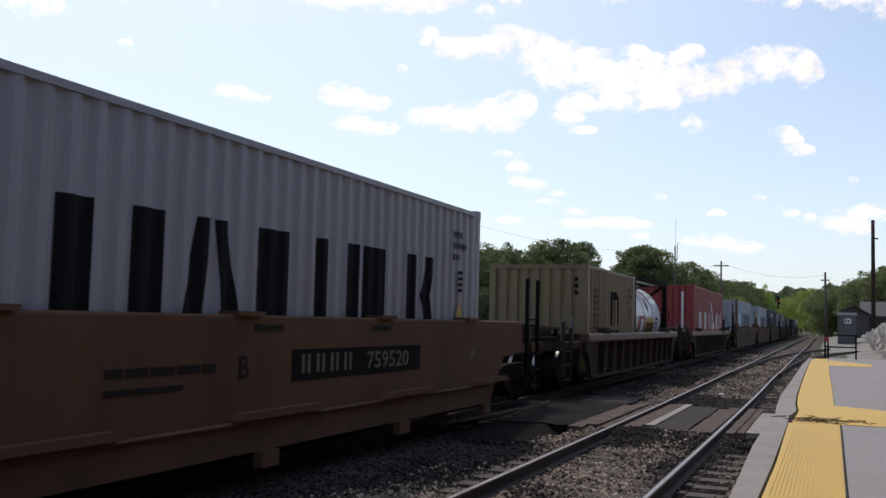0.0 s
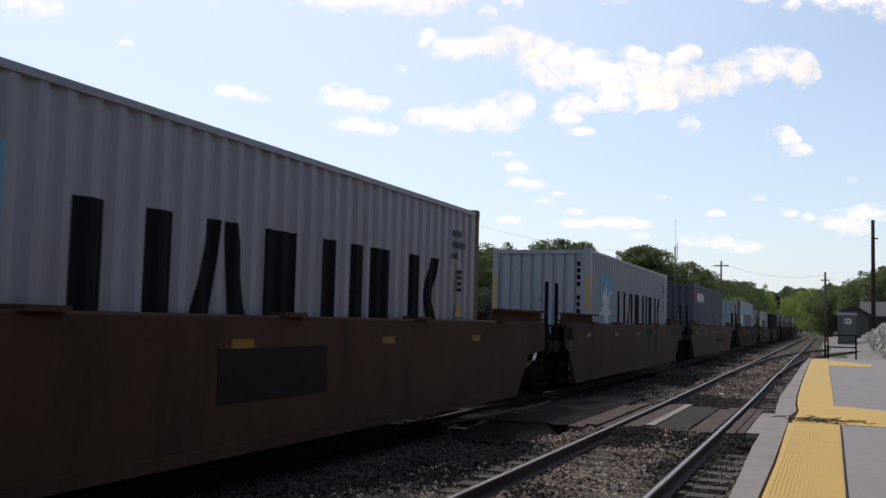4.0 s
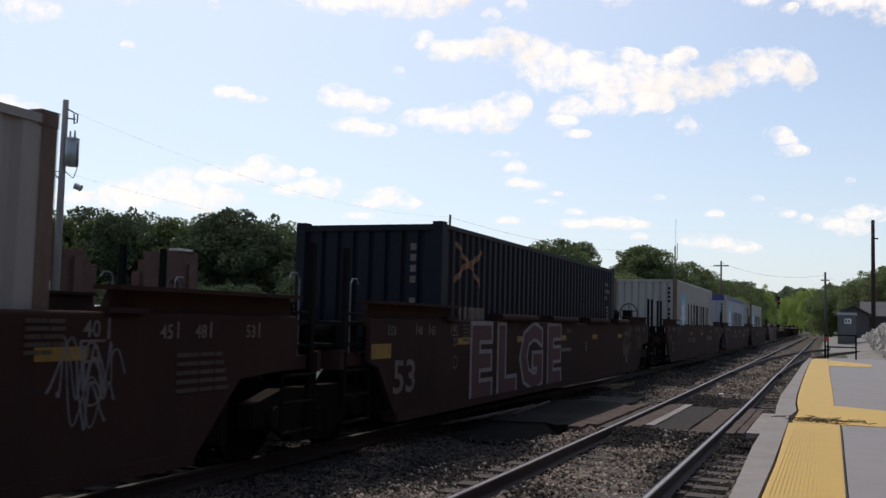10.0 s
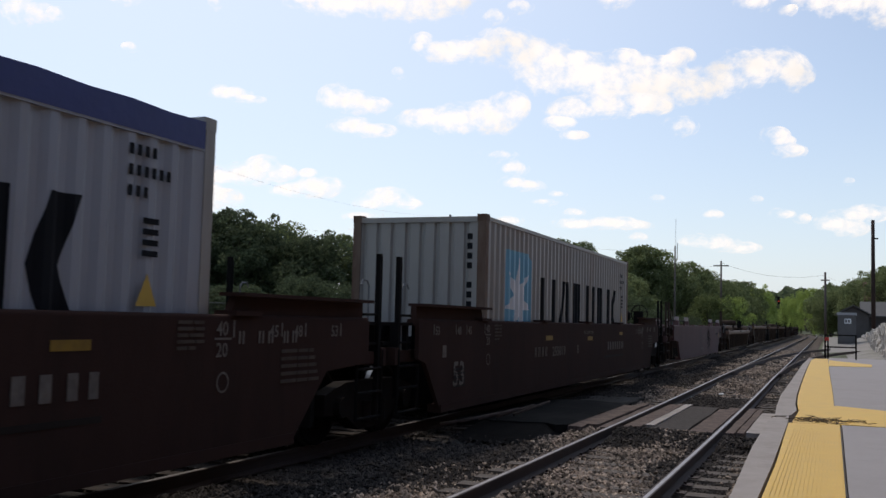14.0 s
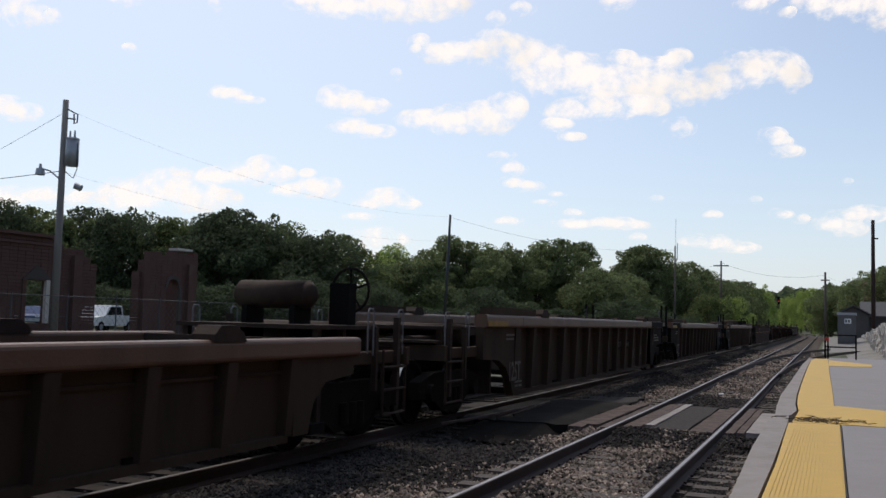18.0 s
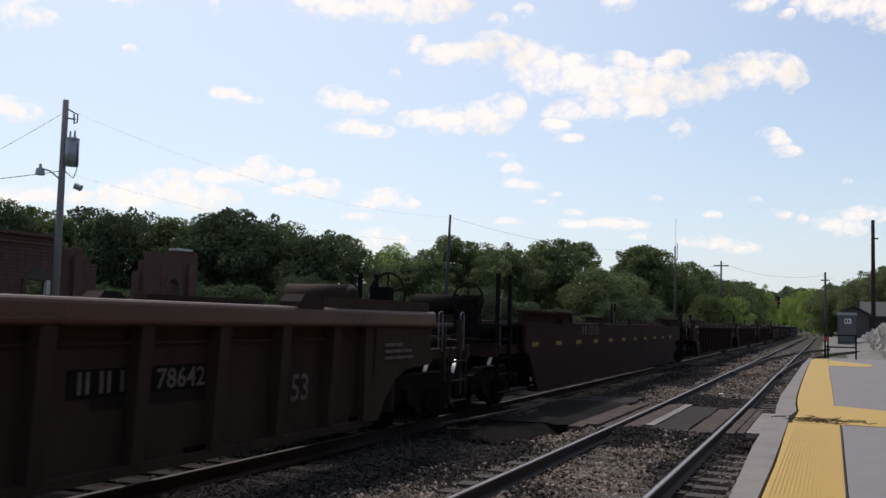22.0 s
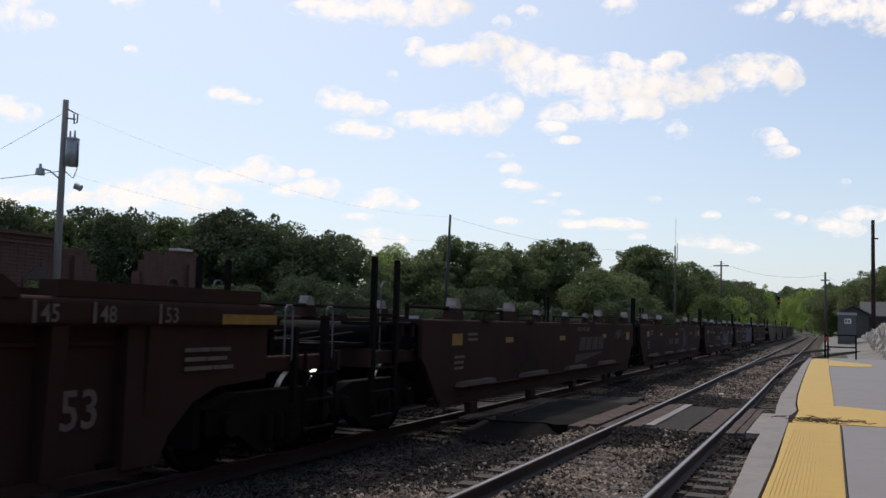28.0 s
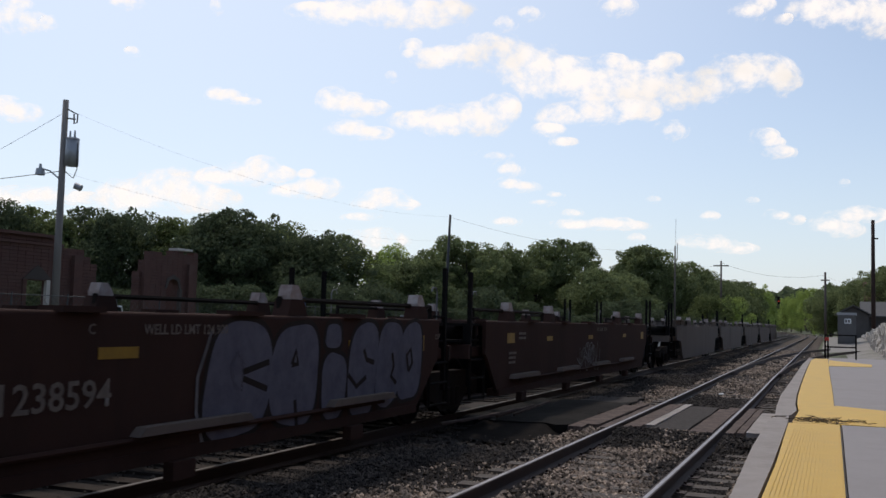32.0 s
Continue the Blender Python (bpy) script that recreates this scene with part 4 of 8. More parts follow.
# ---- trees ----
def tree_meshes(seed, h, rx, leaf, count, lean=0.0, gap=0.25):
    """Trunk with limbs, and a crown of small leaf clumps in lobes with gaps."""
    r = random.Random(seed)
    bm = bmesh.new()
    tube(bm, (0, 0, -0.4), (0.1 * lean, 0, h * 0.45), h * 0.022, h * 0.014, 8)
    lobes = []
    nl = 26
    for i in range(nl):
        a = i * 2.4 + r.uniform(-0.4, 0.4)
        f = (i + 0.5) / nl
        z = h * (0.22 + 0.70 * f) + r.uniform(-0.05, 0.05) * h
        rr = rx * (0.72 * math.sin(math.pi * min(0.97, 0.18 + 0.8 * f)) + 0.1) * r.uniform(0.6, 1.15)
        c = Vector((math.cos(a) * rr, math.sin(a) * rr, z))
        lobes.append((c, rx * r.uniform(0.17, 0.44)))
        tube(bm, (0.1 * lean * f, 0, h * (0.18 + 0.25 * f)), c, h * 0.008, h * 0.003, 5)
    for i in range(22):
        c, lr = r.choice(lobes[6:26])
        d = Vector((r.gauss(0, 1), r.gauss(0, 1), r.gauss(0.5, 0.8))).normalized()
        lobes.append((c + d * lr * r.uniform(0.9, 1.3), rx * r.uniform(0.06, 0.15)))
    trunk = mesh_of(bm, "trunk", M["bark"])
    rng = np.random.default_rng(seed)
    vs, fs, n = [], [], 0
    per = count // nl
    for c, lr in lobes:
        k = int(per * (lr / (rx * 0.32)) ** 1.7)
        d = rng.normal(size=(k, 3))
        d /= np.linalg.norm(d, axis=1)[:, None]
        rad = lr * rng.uniform(0.45, 1.05, k) ** 0.6
        p = np.array(c) + d * rad[:, None] * np.array([1.0, 1.0, 0.82])
        for q, nn in zip(p, d):
            s = leaf * rng.uniform(0.6, 1.35)
            t = rng.normal(size=3)
            t = np.cross(nn + 0.8 * rng.normal(size=3), t)
            t /= np.linalg.norm(t) + 1e-9
            b = np.cross(t, nn + 0.7 * rng.normal(size=3))
            b /= np.linalg.norm(b) + 1e-9
            bend = nn * s * 0.25
            vs += [q - t * s, q + b * s * 0.55 + bend, q + t * s * 1.1, q - b * s * 0.55 + bend * 0.5]
            fs.append((n, n + 1, n + 2, n + 3))
            n += 4
    return trunk, (np.array(vs), fs)


def leaf_mesh(data, material):
    me = bpy.data.meshes.new("crown")
    me.from_pydata(data[0].tolist(), [], data[1])
    me.materials.append(material)
    return me


TREES, TOPS = {}, {}
for kind, args in {"broad": (1, 10, 4.2, 0.14, 12500), "round": (2, 9, 4.0, 0.13, 12500), "tall": (3, 12, 3.6, 0.14, 12500), "bush": (4, 4.5, 2.8, 0.095, 8500), "wide": (5, 9, 5.2, 0.15, 13500)}.items():
    TREES[kind] = tree_meshes(*args)
    TOPS[kind] = float(TREES[kind][1][0][:, 2].max())
CROWNS = {}


def tree(kind, x, y, s, hue, label, rz=0.0, z=None, sx=1.0):
    trunk, data = TREES[kind]
    if (kind, hue) not in CROWNS:
        CROWNS[(kind, hue)] = leaf_mesh(data, M[hue])
    z = ground_z(x, y) if z is None else z
    t = thing("tree" if kind != "bush" else "bush", label, "tree" if kind != "bush" else "bush", "trees along the line", m=pose(x, y, z, 0, 0, rz) @ Matrix.Diagonal((s * sx, s * sx, s, 1)))
    part("trunk", trunk, None, t)
    part("crown", CROWNS[(kind, hue)], None, t)
    return t


def at(b, y):
    return b * y


LEFT_TREES = [
    (-69.6, 62, 11.1, "wide", "leaf_dark"), (-67.4, 63, 11.4, "round", "leaf_dark"), (-67.3, 66, 10.9, "broad", "leaf_mid"), (-64.4, 66, 10.6, "wide", "leaf_mid"), (-62.9, 68, 11.0, "broad", "leaf_dark"), (-59.2, 68, 11.0, "wide", "leaf_dark"), (-61.7, 74, 11.3, "round", "leaf_dark"), (-56.5, 72, 10.3, "tall", "leaf_mid"), (-57.5, 76, 9.9, "broad", "leaf_mid"), (-45.7, 64, 9.7, "tall", "leaf_dark"), (-44.0, 64, 10.0, "broad", "leaf_dark"), (-44.4, 68, 10.1, "wide", "leaf_dark"), (-45.3, 74, 10.1, "round", "leaf_mid"), (-40.0, 70, 8.9, "wide", "leaf_dark"), (-39.5, 74, 8.8, "broad", "leaf_mid"),
]
MID_TREES = [
    (-53.0, 112, 11.3, "round", "leaf_light"), (-38.0, 84, 7.9, "wide", "leaf_mid"), (-36.5, 86, 8.4, "broad", "leaf_dark"), (-35.8, 90, 10.1, "tall", "leaf_dark"), (-33.9, 90, 9.5, "broad", "leaf_dark"), (-33.6, 96, 9.9, "wide", "leaf_mid"), (-31.4, 96, 9.2, "broad", "leaf_dark"), (-29.8, 100, 10.4, "round", "leaf_dark"), (-27.5, 102, 10.8, "broad", "leaf_dark"), (-26.5, 106, 10.8, "tall", "leaf_dark"), (-22.1, 96, 7.4, "round", "leaf_mid"), (-21.7, 104, 7.8, "wide", "leaf_dark"), (-21.8, 112, 10.6, "tall", "leaf_dark"), (-20.4, 112, 10.9, "broad", "leaf_dark"), (-19.1, 114, 10.5, "broad", "leaf_dark"), (-17.7, 118, 8.9, "round", "leaf_mid"), (-17.1, 124, 9.7, "broad", "leaf_mid"), (-15.7, 132, 9.3, "round", "leaf_mid"), (-14.7, 140, 8.8, "wide", "leaf_mid"), (-14.6, 160, 9.1, "round", "leaf_mid"), (-13.9, 175, 9.6, "broad", "leaf_mid"), (-14.9, 215, 10.8, "wide", "leaf_light"),
]
FAR_TREES = [
    (-13.0, 345, 13.1, "wide", "leaf_light"), (-9.0, 315, 13.5, "round", "leaf_light"), (-5.5, 285, 12.9, "broad", "leaf_light"), (-2.7, 245, 11.0, "round", "leaf_light"), (-0.3, 165, 8.7, "broad", "leaf_mid"), (1.2, 160, 8.7, "wide", "leaf_mid"), (2.6, 156, 8.8, "round", "leaf_mid"), (4.0, 150, 9.0, "broad", "leaf_dark"), (5.2, 140, 9.5, "wide", "leaf_dark"), (6.5, 132, 9.7, "broad", "leaf_dark"), (7.4, 128, 10.1, "wide", "leaf_dark"), (6.6, 122, 8.4, "tall", "leaf_dark"),
]
# all in dark leaves: the shade below the crowns put into colour
LEFT_BUSHES = [
    (-59.0, 56, 6.5, "bush", "leaf_dark"), (-53.0, 55, 6.9, "bush", "leaf_dark"), (-50.4, 56, 6.7, "bush", "leaf_dark"), (-48.1, 57, 6.6, "bush", "leaf_dark"), (-45.6, 58, 6.6, "bush", "leaf_dark"), (-40.6, 56, 6.0, "bush", "leaf_dark"), (-38.3, 56, 6.0, "bush", "leaf_dark"), (-36.8, 58, 6.2, "bush", "leaf_dark"), (-35.0, 60, 6.1, "bush", "leaf_dark"), (-33.5, 62, 6.3, "bush", "leaf_dark"), (-32.5, 66, 6.4, "bush", "leaf_dark"), (-29.1, 66, 5.7, "bush", "leaf_dark"), (-27.7, 70, 5.7, "bush", "leaf_dark"), (-26.3, 74, 6.0, "bush", "leaf_dark"), (-24.1, 76, 5.7, "bush", "leaf_dark"), (-22.0, 80, 5.9, "bush", "leaf_dark"), (-19.8, 82, 5.3, "bush", "leaf_dark"), (-17.2, 84, 5.1, "bush", "leaf_dark"), (-15.6, 92, 5.2, "bush", "leaf_dark"), (-13.5, 98, 5.3, "bush", "leaf_dark"),
]
LINE_BUSHES = [
    (-12.5, 108, 5.3, "bush", "leaf_mid"), (-11.6, 120, 5.4, "bush", "leaf_light"), (-14.4, 190, 5.7, "bush", "leaf_grey"), (-16.0, 250, 7.0, "bush", "leaf_grey"), (-4.8, 278, 5.9, "bush", "leaf_grey"), (-10.4, 330, 8.1, "bush", "leaf_light"), (-7.3, 312, 8.3, "bush", "leaf_light"), (-2.2, 232, 6.2, "bush", "leaf_light"), (-0.1, 170, 5.5, "bush", "leaf_mid"), (-16.2, 355, 9.5, "bush", "leaf_mid"),
]
TREE_LABELS = {"leaf_dark": "dark green leafy tree behind the tracks", "leaf_mid": "mid green leafy tree behind the tracks", "leaf_light": "bright yellow-green tree beside the line", "leaf_hazed": "green leafy tree far down the line, haze put in its leaf colour"}
rr = random.Random(21)
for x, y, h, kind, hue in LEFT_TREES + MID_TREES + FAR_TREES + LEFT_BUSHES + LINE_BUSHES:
    # from here on, haze is put into the leaf colour by distance
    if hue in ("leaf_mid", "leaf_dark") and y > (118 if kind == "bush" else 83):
        hue = "leaf_hazed"
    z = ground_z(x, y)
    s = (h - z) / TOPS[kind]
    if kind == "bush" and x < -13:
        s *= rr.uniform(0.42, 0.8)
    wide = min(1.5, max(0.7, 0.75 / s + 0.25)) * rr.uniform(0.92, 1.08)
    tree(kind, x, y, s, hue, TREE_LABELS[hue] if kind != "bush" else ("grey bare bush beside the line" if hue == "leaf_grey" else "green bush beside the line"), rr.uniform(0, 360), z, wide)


def far_wood():
    """Wooded hill closing the view down the line."""
    rng = np.random.default_rng(9)
    vs, fs, n = [], [], 0
    for i in range(20000):
        b = rng.uniform(-0.16, 0.08)
        y = rng.uniform(380, 620)
        x = b * y
        top = 1.5 + y * (0.036 + 0.003 * math.sin(b * 130) + 0.002 * math.sin(b * 410))
        z = ground_z(x, y) + rng.uniform(0, 1) ** 0.7 * (top - ground_z(x, y))
        s = rng.uniform(0.5, 1.3)
        t = rng.normal(size=3)
        t /= np.linalg.norm(t)
        u = np.cross(t, rng.normal(size=3))
        u /= np.linalg.norm(u)
        p = np.array((x, y, z))
        vs += [p - t * s, p + u * s * 0.7, p + t * s, p - u * s * 0.7]
        fs.append((n, n + 1, n + 2, n + 3))
        n += 4
    me = bpy.data.meshes.new("far_woods")
    me.from_pydata([tuple(v) for v in vs], [], fs)
    me.materials.append(M["leaf_dark"])
    return tagged(new("far_woods", me), "dark wooded hill closing the distance", "woods", "", "stuff")


far_wood()


# ---- the train ----
HALF = 1.39


def wheel_shape(bm):
    prof = ((0.0, -0.07), (0.16, -0.07), (0.2, -0.03), (0.36, -0.03), (0.40, -0.06), (0.455, -0.06), (0.46, 0.04), (0.485, 0.05), (0.485, 0.075), (0.40, 0.075), (0.36, 0.03), (0.2, 0.03), (0.16, 0.08), (0.0, 0.08))
    seg = 28
    rings = []
    for r, x in prof[1:-1]:
        rings.append([bm.verts.new((x, r * math.cos(2 * math.pi * i / seg), r * math.sin(2 * math.pi * i / seg))) for i in range(seg)])
    for a, b in zip(rings, rings[1:]):
        for i in range(seg):
            j = (i + 1) % seg
            bm.faces.new((a[i], a[j], b[j], b[i]))
    bm.faces.new(rings[0])
    bm.faces.new(rings[-1][::-1])


def side_frame_shape(bm):
    pts = [(-1.22, 0.62), (-1.22, 0.38), (-0.72, 0.36), (-0.35, 0.16), (0.35, 0.16), (0.72, 0.36), (1.22, 0.38), (1.22, 0.62), (0.7, 0.74), (-0.7, 0.74)]
    prism(bm, pts, -0.09, 0.09)
    for y in (-0.89, 0.89):
        tube(bm, (0.02, y, 0.46), (0.17, y, 0.46), 0.14, 0.12, 12)
    for y in (-0.2, 0.0, 0.2):
        tube(bm, (0.1, y, 0.24), (0.1, y, 0.5), 0.075, seg=10)


def bogie(car, y):
    """A truck with two wheelsets under a wagon."""
    b = part("bogie", kept("bolster", "bogie", lambda bm: (box(bm, -0.95, 0.95, -0.2, 0.2, 0.42, 0.66), box(bm, -0.3, 0.3, -0.3, 0.3, 0.66, 0.8)), M["black"]), None, car, m=pose(0, y, 0))
    for s in (-1, 1):
        part("side_frame", kept("sframe", "side_frame", side_frame_shape, M["iron"]), None, b, m=pose(s * 1.0, 0, 0, 0, 0, 0 if s > 0 else 180))
    for a in (-0.89, 0.89):
        part("axle", kept("axle", "axle", lambda bm: tube(bm, (-0.98, 0, 0), (0.98, 0, 0), 0.08, seg=10), M["iron"]), None, b, m=pose(0, a, 0.46))
        for s in (-1, 1):
            part("wheel", kept("wheel", "wheel", wheel_shape, M["black"], True), None, b, m=pose(s * 0.755, a, 0.46, 0, 0, 0 if s < 0 else 180))
            part("wheel_tread", kept("tread", "wheel_tread", lambda bm: tube(bm, (-0.045, 0, 0), (0.02, 0, 0), 0.4605, 0.4625, 32, False), M["tread"], True), None, b, m=pose(s * 0.755, a, 0.46, 0, 0, 0 if s < 0 else 180))


def ladder(bm, x, y, z0, z1, w=0.4):
    for yy in (y, y + w):
        tube(bm, (x, yy, z0), (x, yy, z1), 0.022, seg=6)
    z = z0 + 0.08
    while z < z1 - 0.05:
        tube(bm, (x, y, z), (x, y + w, z), 0.018, seg=6)
        z += 0.37


def handrail(bm, x, y, z0, z1, w, axis="x"):
    dx, dy = (w, 0) if axis == "x" else (0, w)
    pipe(bm, [(x, y, z0), (x, y, z1 - 0.06), (x + dx * 0.15, y + dy * 0.15, z1), (x + dx * 0.85, y + dy * 0.85, z1), (x + dx, y + dy, z1 - 0.06), (x + dx, y + dy, z0)], 0.02)


def brake_gear(car, y, s, paint, what="both"):
    """Air reservoir and hand-brake wheel above the end deck. s: the way the end faces."""
    zt = 1.6 if what == "tank" else 1.78
    worn = M["rustdeck"] if paint == "tan" else None
    if what != "wheel":
        bm = bmesh.new()
        tube(bm, (-0.62, y - 0.3 * s, zt), (0.36, y - 0.3 * s, zt), 0.18, seg=18)
        tube(bm, (0.36, y - 0.3 * s, zt), (0.43, y - 0.3 * s, zt), 0.18, 0.11, 18)
        tube(bm, (-0.69, y - 0.3 * s, zt), (-0.62, y - 0.3 * s, zt), 0.11, 0.18, 18)
        tank = part("air_tank", bm, worn or M["iron"], car, "cylindrical air reservoir", True)
        for x in (-0.5, 0.2):
            part("bracket", boxes((x, x + 0.08, min(y - 0.5 * s, y - 0.1 * s), max(y - 0.5 * s, y - 0.1 * s), 1.05, zt - 0.14)), M["black"], tank)
    if what == "tank":
        return
    bm = bmesh.new()
    yw = y + 0.32 * s
    hi = 1.86
    c = Vector((0.62, yw, hi))
    ring = [c + Vector((0.27 * math.sin(a), 0, 0.29 * math.cos(a))) for a in [i * math.pi / 10 for i in range(21)]]
    pipe(bm, ring, 0.018)
    for i in range(0, 20, 4):
        tube(bm, c, ring[i], 0.014, seg=5)
    wheel = part("brake_wheel", bm, M["iron"], car, "spoked hand-brake wheel")
    part("brake_housing", boxes((0.48, 0.76, yw - 0.2 * s - 0.1, yw - 0.2 * s + 0.1, 1.1, hi + 0.08)), M["black"], car)


def end_deck(car, y, s, paint, joint, tall, brake=False, low=False, out=None):
    """The deck, stanchions and steps at one end. y: end of the side; s: +1 far end, -1 near end; low: a single wagon's low end with looped handrails; out: how far the end sill stands past y."""
    flat = out is not None
    out = out if flat else 0.55 if joint else 1.42
    back = -1.9 if flat else -0.9
    y1 = y + s * out
    tanned = (low and paint == "tan") or paint == "maroon"
    B = M["rustdeck"] if tanned else M["black"]
    E = M["sooty"] if paint == "tan" else M[paint]

    def span(p, q):
        return min(y + s * p, y + s * q), max(y + s * p, y + s * q)

    def from_sill(p, q):
        return min(y1 - s * p, y1 - s * q), max(y1 - s * p, y1 - s * q)

    part("end_deck", boxes((-0.62, 0.62, *span(back, out), 0.99, 1.05)), B, car)
    part("draft_sill", boxes((-0.3, 0.3, *span(back, out), 0.72, 0.99)), B, car)
    part("end_sill", boxes((-1.33, 1.33, y1 - 0.06, y1 + 0.06, 0.92, 1.14)), E, car)
    part("bulkhead", boxes((-1.2, 1.2, y + s * (back - 0.05) - 0.04, y + s * (back - 0.05) + 0.04, 0.3, 1.26)), B, car)
    for x in (-1.28, 1.28):
        e = 1 if x > 0 else -1
        part("side_sill", rounded_bar(min(x - 0.02 * e, x - 0.14 * e), max(x - 0.02 * e, x - 0.14 * e), *span(back, out - 0.06), 0.94, 1.1, 0.02), E, car)
        if not low:
            for off in ((0.14, 0.8) if not joint else (0.1,)):
                bm = bmesh.new()
                prism(bm, [(y1 - s * off - 0.035, 0.5), (y1 - s * off + 0.035, 0.5), (y1 - s * off + 0.035, tall - 0.05), (y1 - s * off + 0.02, tall), (y1 - s * off - 0.035, tall)], x - 0.03, x + 0.03)
                part("stanchion", bm, B, car)
        else:
            for off in (0.06, 0.92):
                bm = bmesh.new()
                ya = y1 - s * off
                pipe(bm, [(x, ya, 1.05), (x, ya, 1.58), (x, ya - s * 0.03, 1.62), (x, ya - s * 0.12, 1.62), (x, ya - s * 0.15, 1.58), (x, ya - s * 0.15, 1.08)], 0.011)
                part("handrail", bm, M["handrail"], car, "galvanised looped handrail")
            part("post", boxes((x - 0.035, x + 0.035, *from_sill(0.2, 0.28), 0.4, 1.52)), B, car)
            part("post", boxes((x - 0.035, x + 0.035, *from_sill(0.84, 0.9), 0.62, 1.4)), B, car)
        bm = bmesh.new()
        for p in (0.04, 0.7):
            tube(bm, (x * 1.03, y1 - s * p, 0.3), (x * 1.03, y1 - s * p, 1.12), 0.022, seg=6)
        for z in (0.32, 0.62, 0.9):
            tube(bm, (x * 1.03, y1 - s * 0.04, z), (x * 1.03, y1 - s * 0.7, z), 0.02, seg=6)
        part("ladder", bm, B, car, "wide stirrup ladder")
        if not low:
            bm = bmesh.new()
            ya = y1 - s * (0.42 if not joint else 0.3)
            pipe(bm, [(x * 0.97, ya, 1.1), (x * 0.97, ya, 1.9), (x * 0.97, ya - s * 0.05, 1.96), (x * 0.97, ya - s * 0.16, 1.96), (x * 0.97, ya - s * 0.2, 1.9)], 0.011)
            part("handrail", bm, M["handrail"], car, "thin galvanised handrail")
            for z in (1.2, 1.55):
                part("rung", shape(tube, (x, y1 - s * 0.14, z), (x, y1 - s * (0.8 if not joint else 0.5), z), 0.018, None, 6), B, car)
        if joint or not low:
            part("bridge_plate", boxes((min(x, x - 0.42 * e), max(x, x - 0.42 * e), *span(-0.35, out - 0.1), 1.42, 1.46)), B, car, "narrow plate on short posts")
            for p in (-0.3, 0.05, 0.4):
                part("plate_post", boxes((min(x - 0.02 * e, x - 0.1 * e), max(x - 0.02 * e, x - 0.1 * e), *span(p, p + 0.07), 1.1, 1.42)), B, car)
    if low:
        wa, wb = (back + 0.25, out - 0.3) if flat else (-1.7, out - 0.6)
        part("walkway", boxes((-1.0, 1.0, *span(wa, wb), 1.36, 1.41)), B, car, "walkway plate on posts")
        for x in (-0.95, 0.87):
            for p in (0.05, 0.5, 0.95):
                q = wa + (wb - wa - 0.1) * p
                part("walkway_post", boxes((x, x + 0.08, *span(q, q + 0.08), 1.05, 1.36)), B, car)
        part("deck_beam", rounded_bar(0.66, 0.82, *span(back, out), 1.16, 1.26, 0.02), B, car)
    part("crossover_step", boxes((-1.2, 1.2, y1 + s * 0.02 - 0.13, y1 + s * 0.02 + 0.13, 1.17, 1.21)), B, car)
    for k in range(3):
        bm = bmesh.new()
        pipe(bm, [(-0.9 + 0.55 * k, y - 0.6 * s, 1.16), (-0.7 + 0.55 * k, y + 0.1 * s, 1.3), (-0.5 + 0.4 * k, y1, 1.2)], 0.022)
        part("brake_pipe", bm, M["iron"], car)
    bm = bmesh.new()
    tube(bm, (-0.85, y - 0.15 * s, 1.28), (0.95, y - 0.15 * s, 1.28), 0.17, seg=16)
    part("reservoir", bm, B, car, "black cylindrical reservoir", True)
    if not joint:
        bm = bmesh.new()
        prism(bm, [(y1, 0.74), (y1 + s * 0.36, 0.76), (y1 + s * 0.4, 0.68), (y1 + s * 0.56, 0.7), (y1 + s * 0.58, 0.98), (y1 + s * 0.4, 1.0), (y1 + s * 0.36, 0.92), (y1, 0.94)], -0.14, 0.14)
        part("coupler", bm, M["iron"], car)
        bm = bmesh.new()
        pipe(bm, [(0.35, y1, 0.9), (0.38, y1 + 0.1 * s, 0.68), (0.4, y1 + 0.2 * s, 0.52), (0.35, y1 + 0.38 * s, 0.44), (0.3, y1 + 0.5 * s, 0.46)], 0.026)
        part("brake_hose", bm, B, car)
    if brake:
        brake_gear(car, y + (-0.5 if flat else -0.3 if low else 0.6 if not joint else -0.3) * s, s, paint, brake if isinstance(brake, str) else "both")


def rounded_bar(x0, x1, y0, y1, z0, z1, r=0.035):
    """A hollow-section chord along y with rounded long edges."""
    sec = []
    for cx, cz, a0 in ((x1 - r, z1 - r, 0), (x0 + r, z1 - r, 90), (x0 + r, z0 + r, 180), (x1 - r, z0 + r, 270)):
        for k in range(4):
            t = radians(a0 + 30 * k)
            sec.append((cx + r * math.cos(t), cz + r * math.sin(t)))
    bm = bmesh.new()
    a = [bm.verts.new((x, y0, z)) for x, z in sec]
    b = [bm.verts.new((x, y1, z)) for x, z in sec]
    bm.faces.new(a)
    bm.faces.new(b[::-1])
    for i in range(len(sec)):
        j = (i + 1) % len(sec)
        bm.faces.new((a[i], b[i], b[j], a[j]))
    return bm


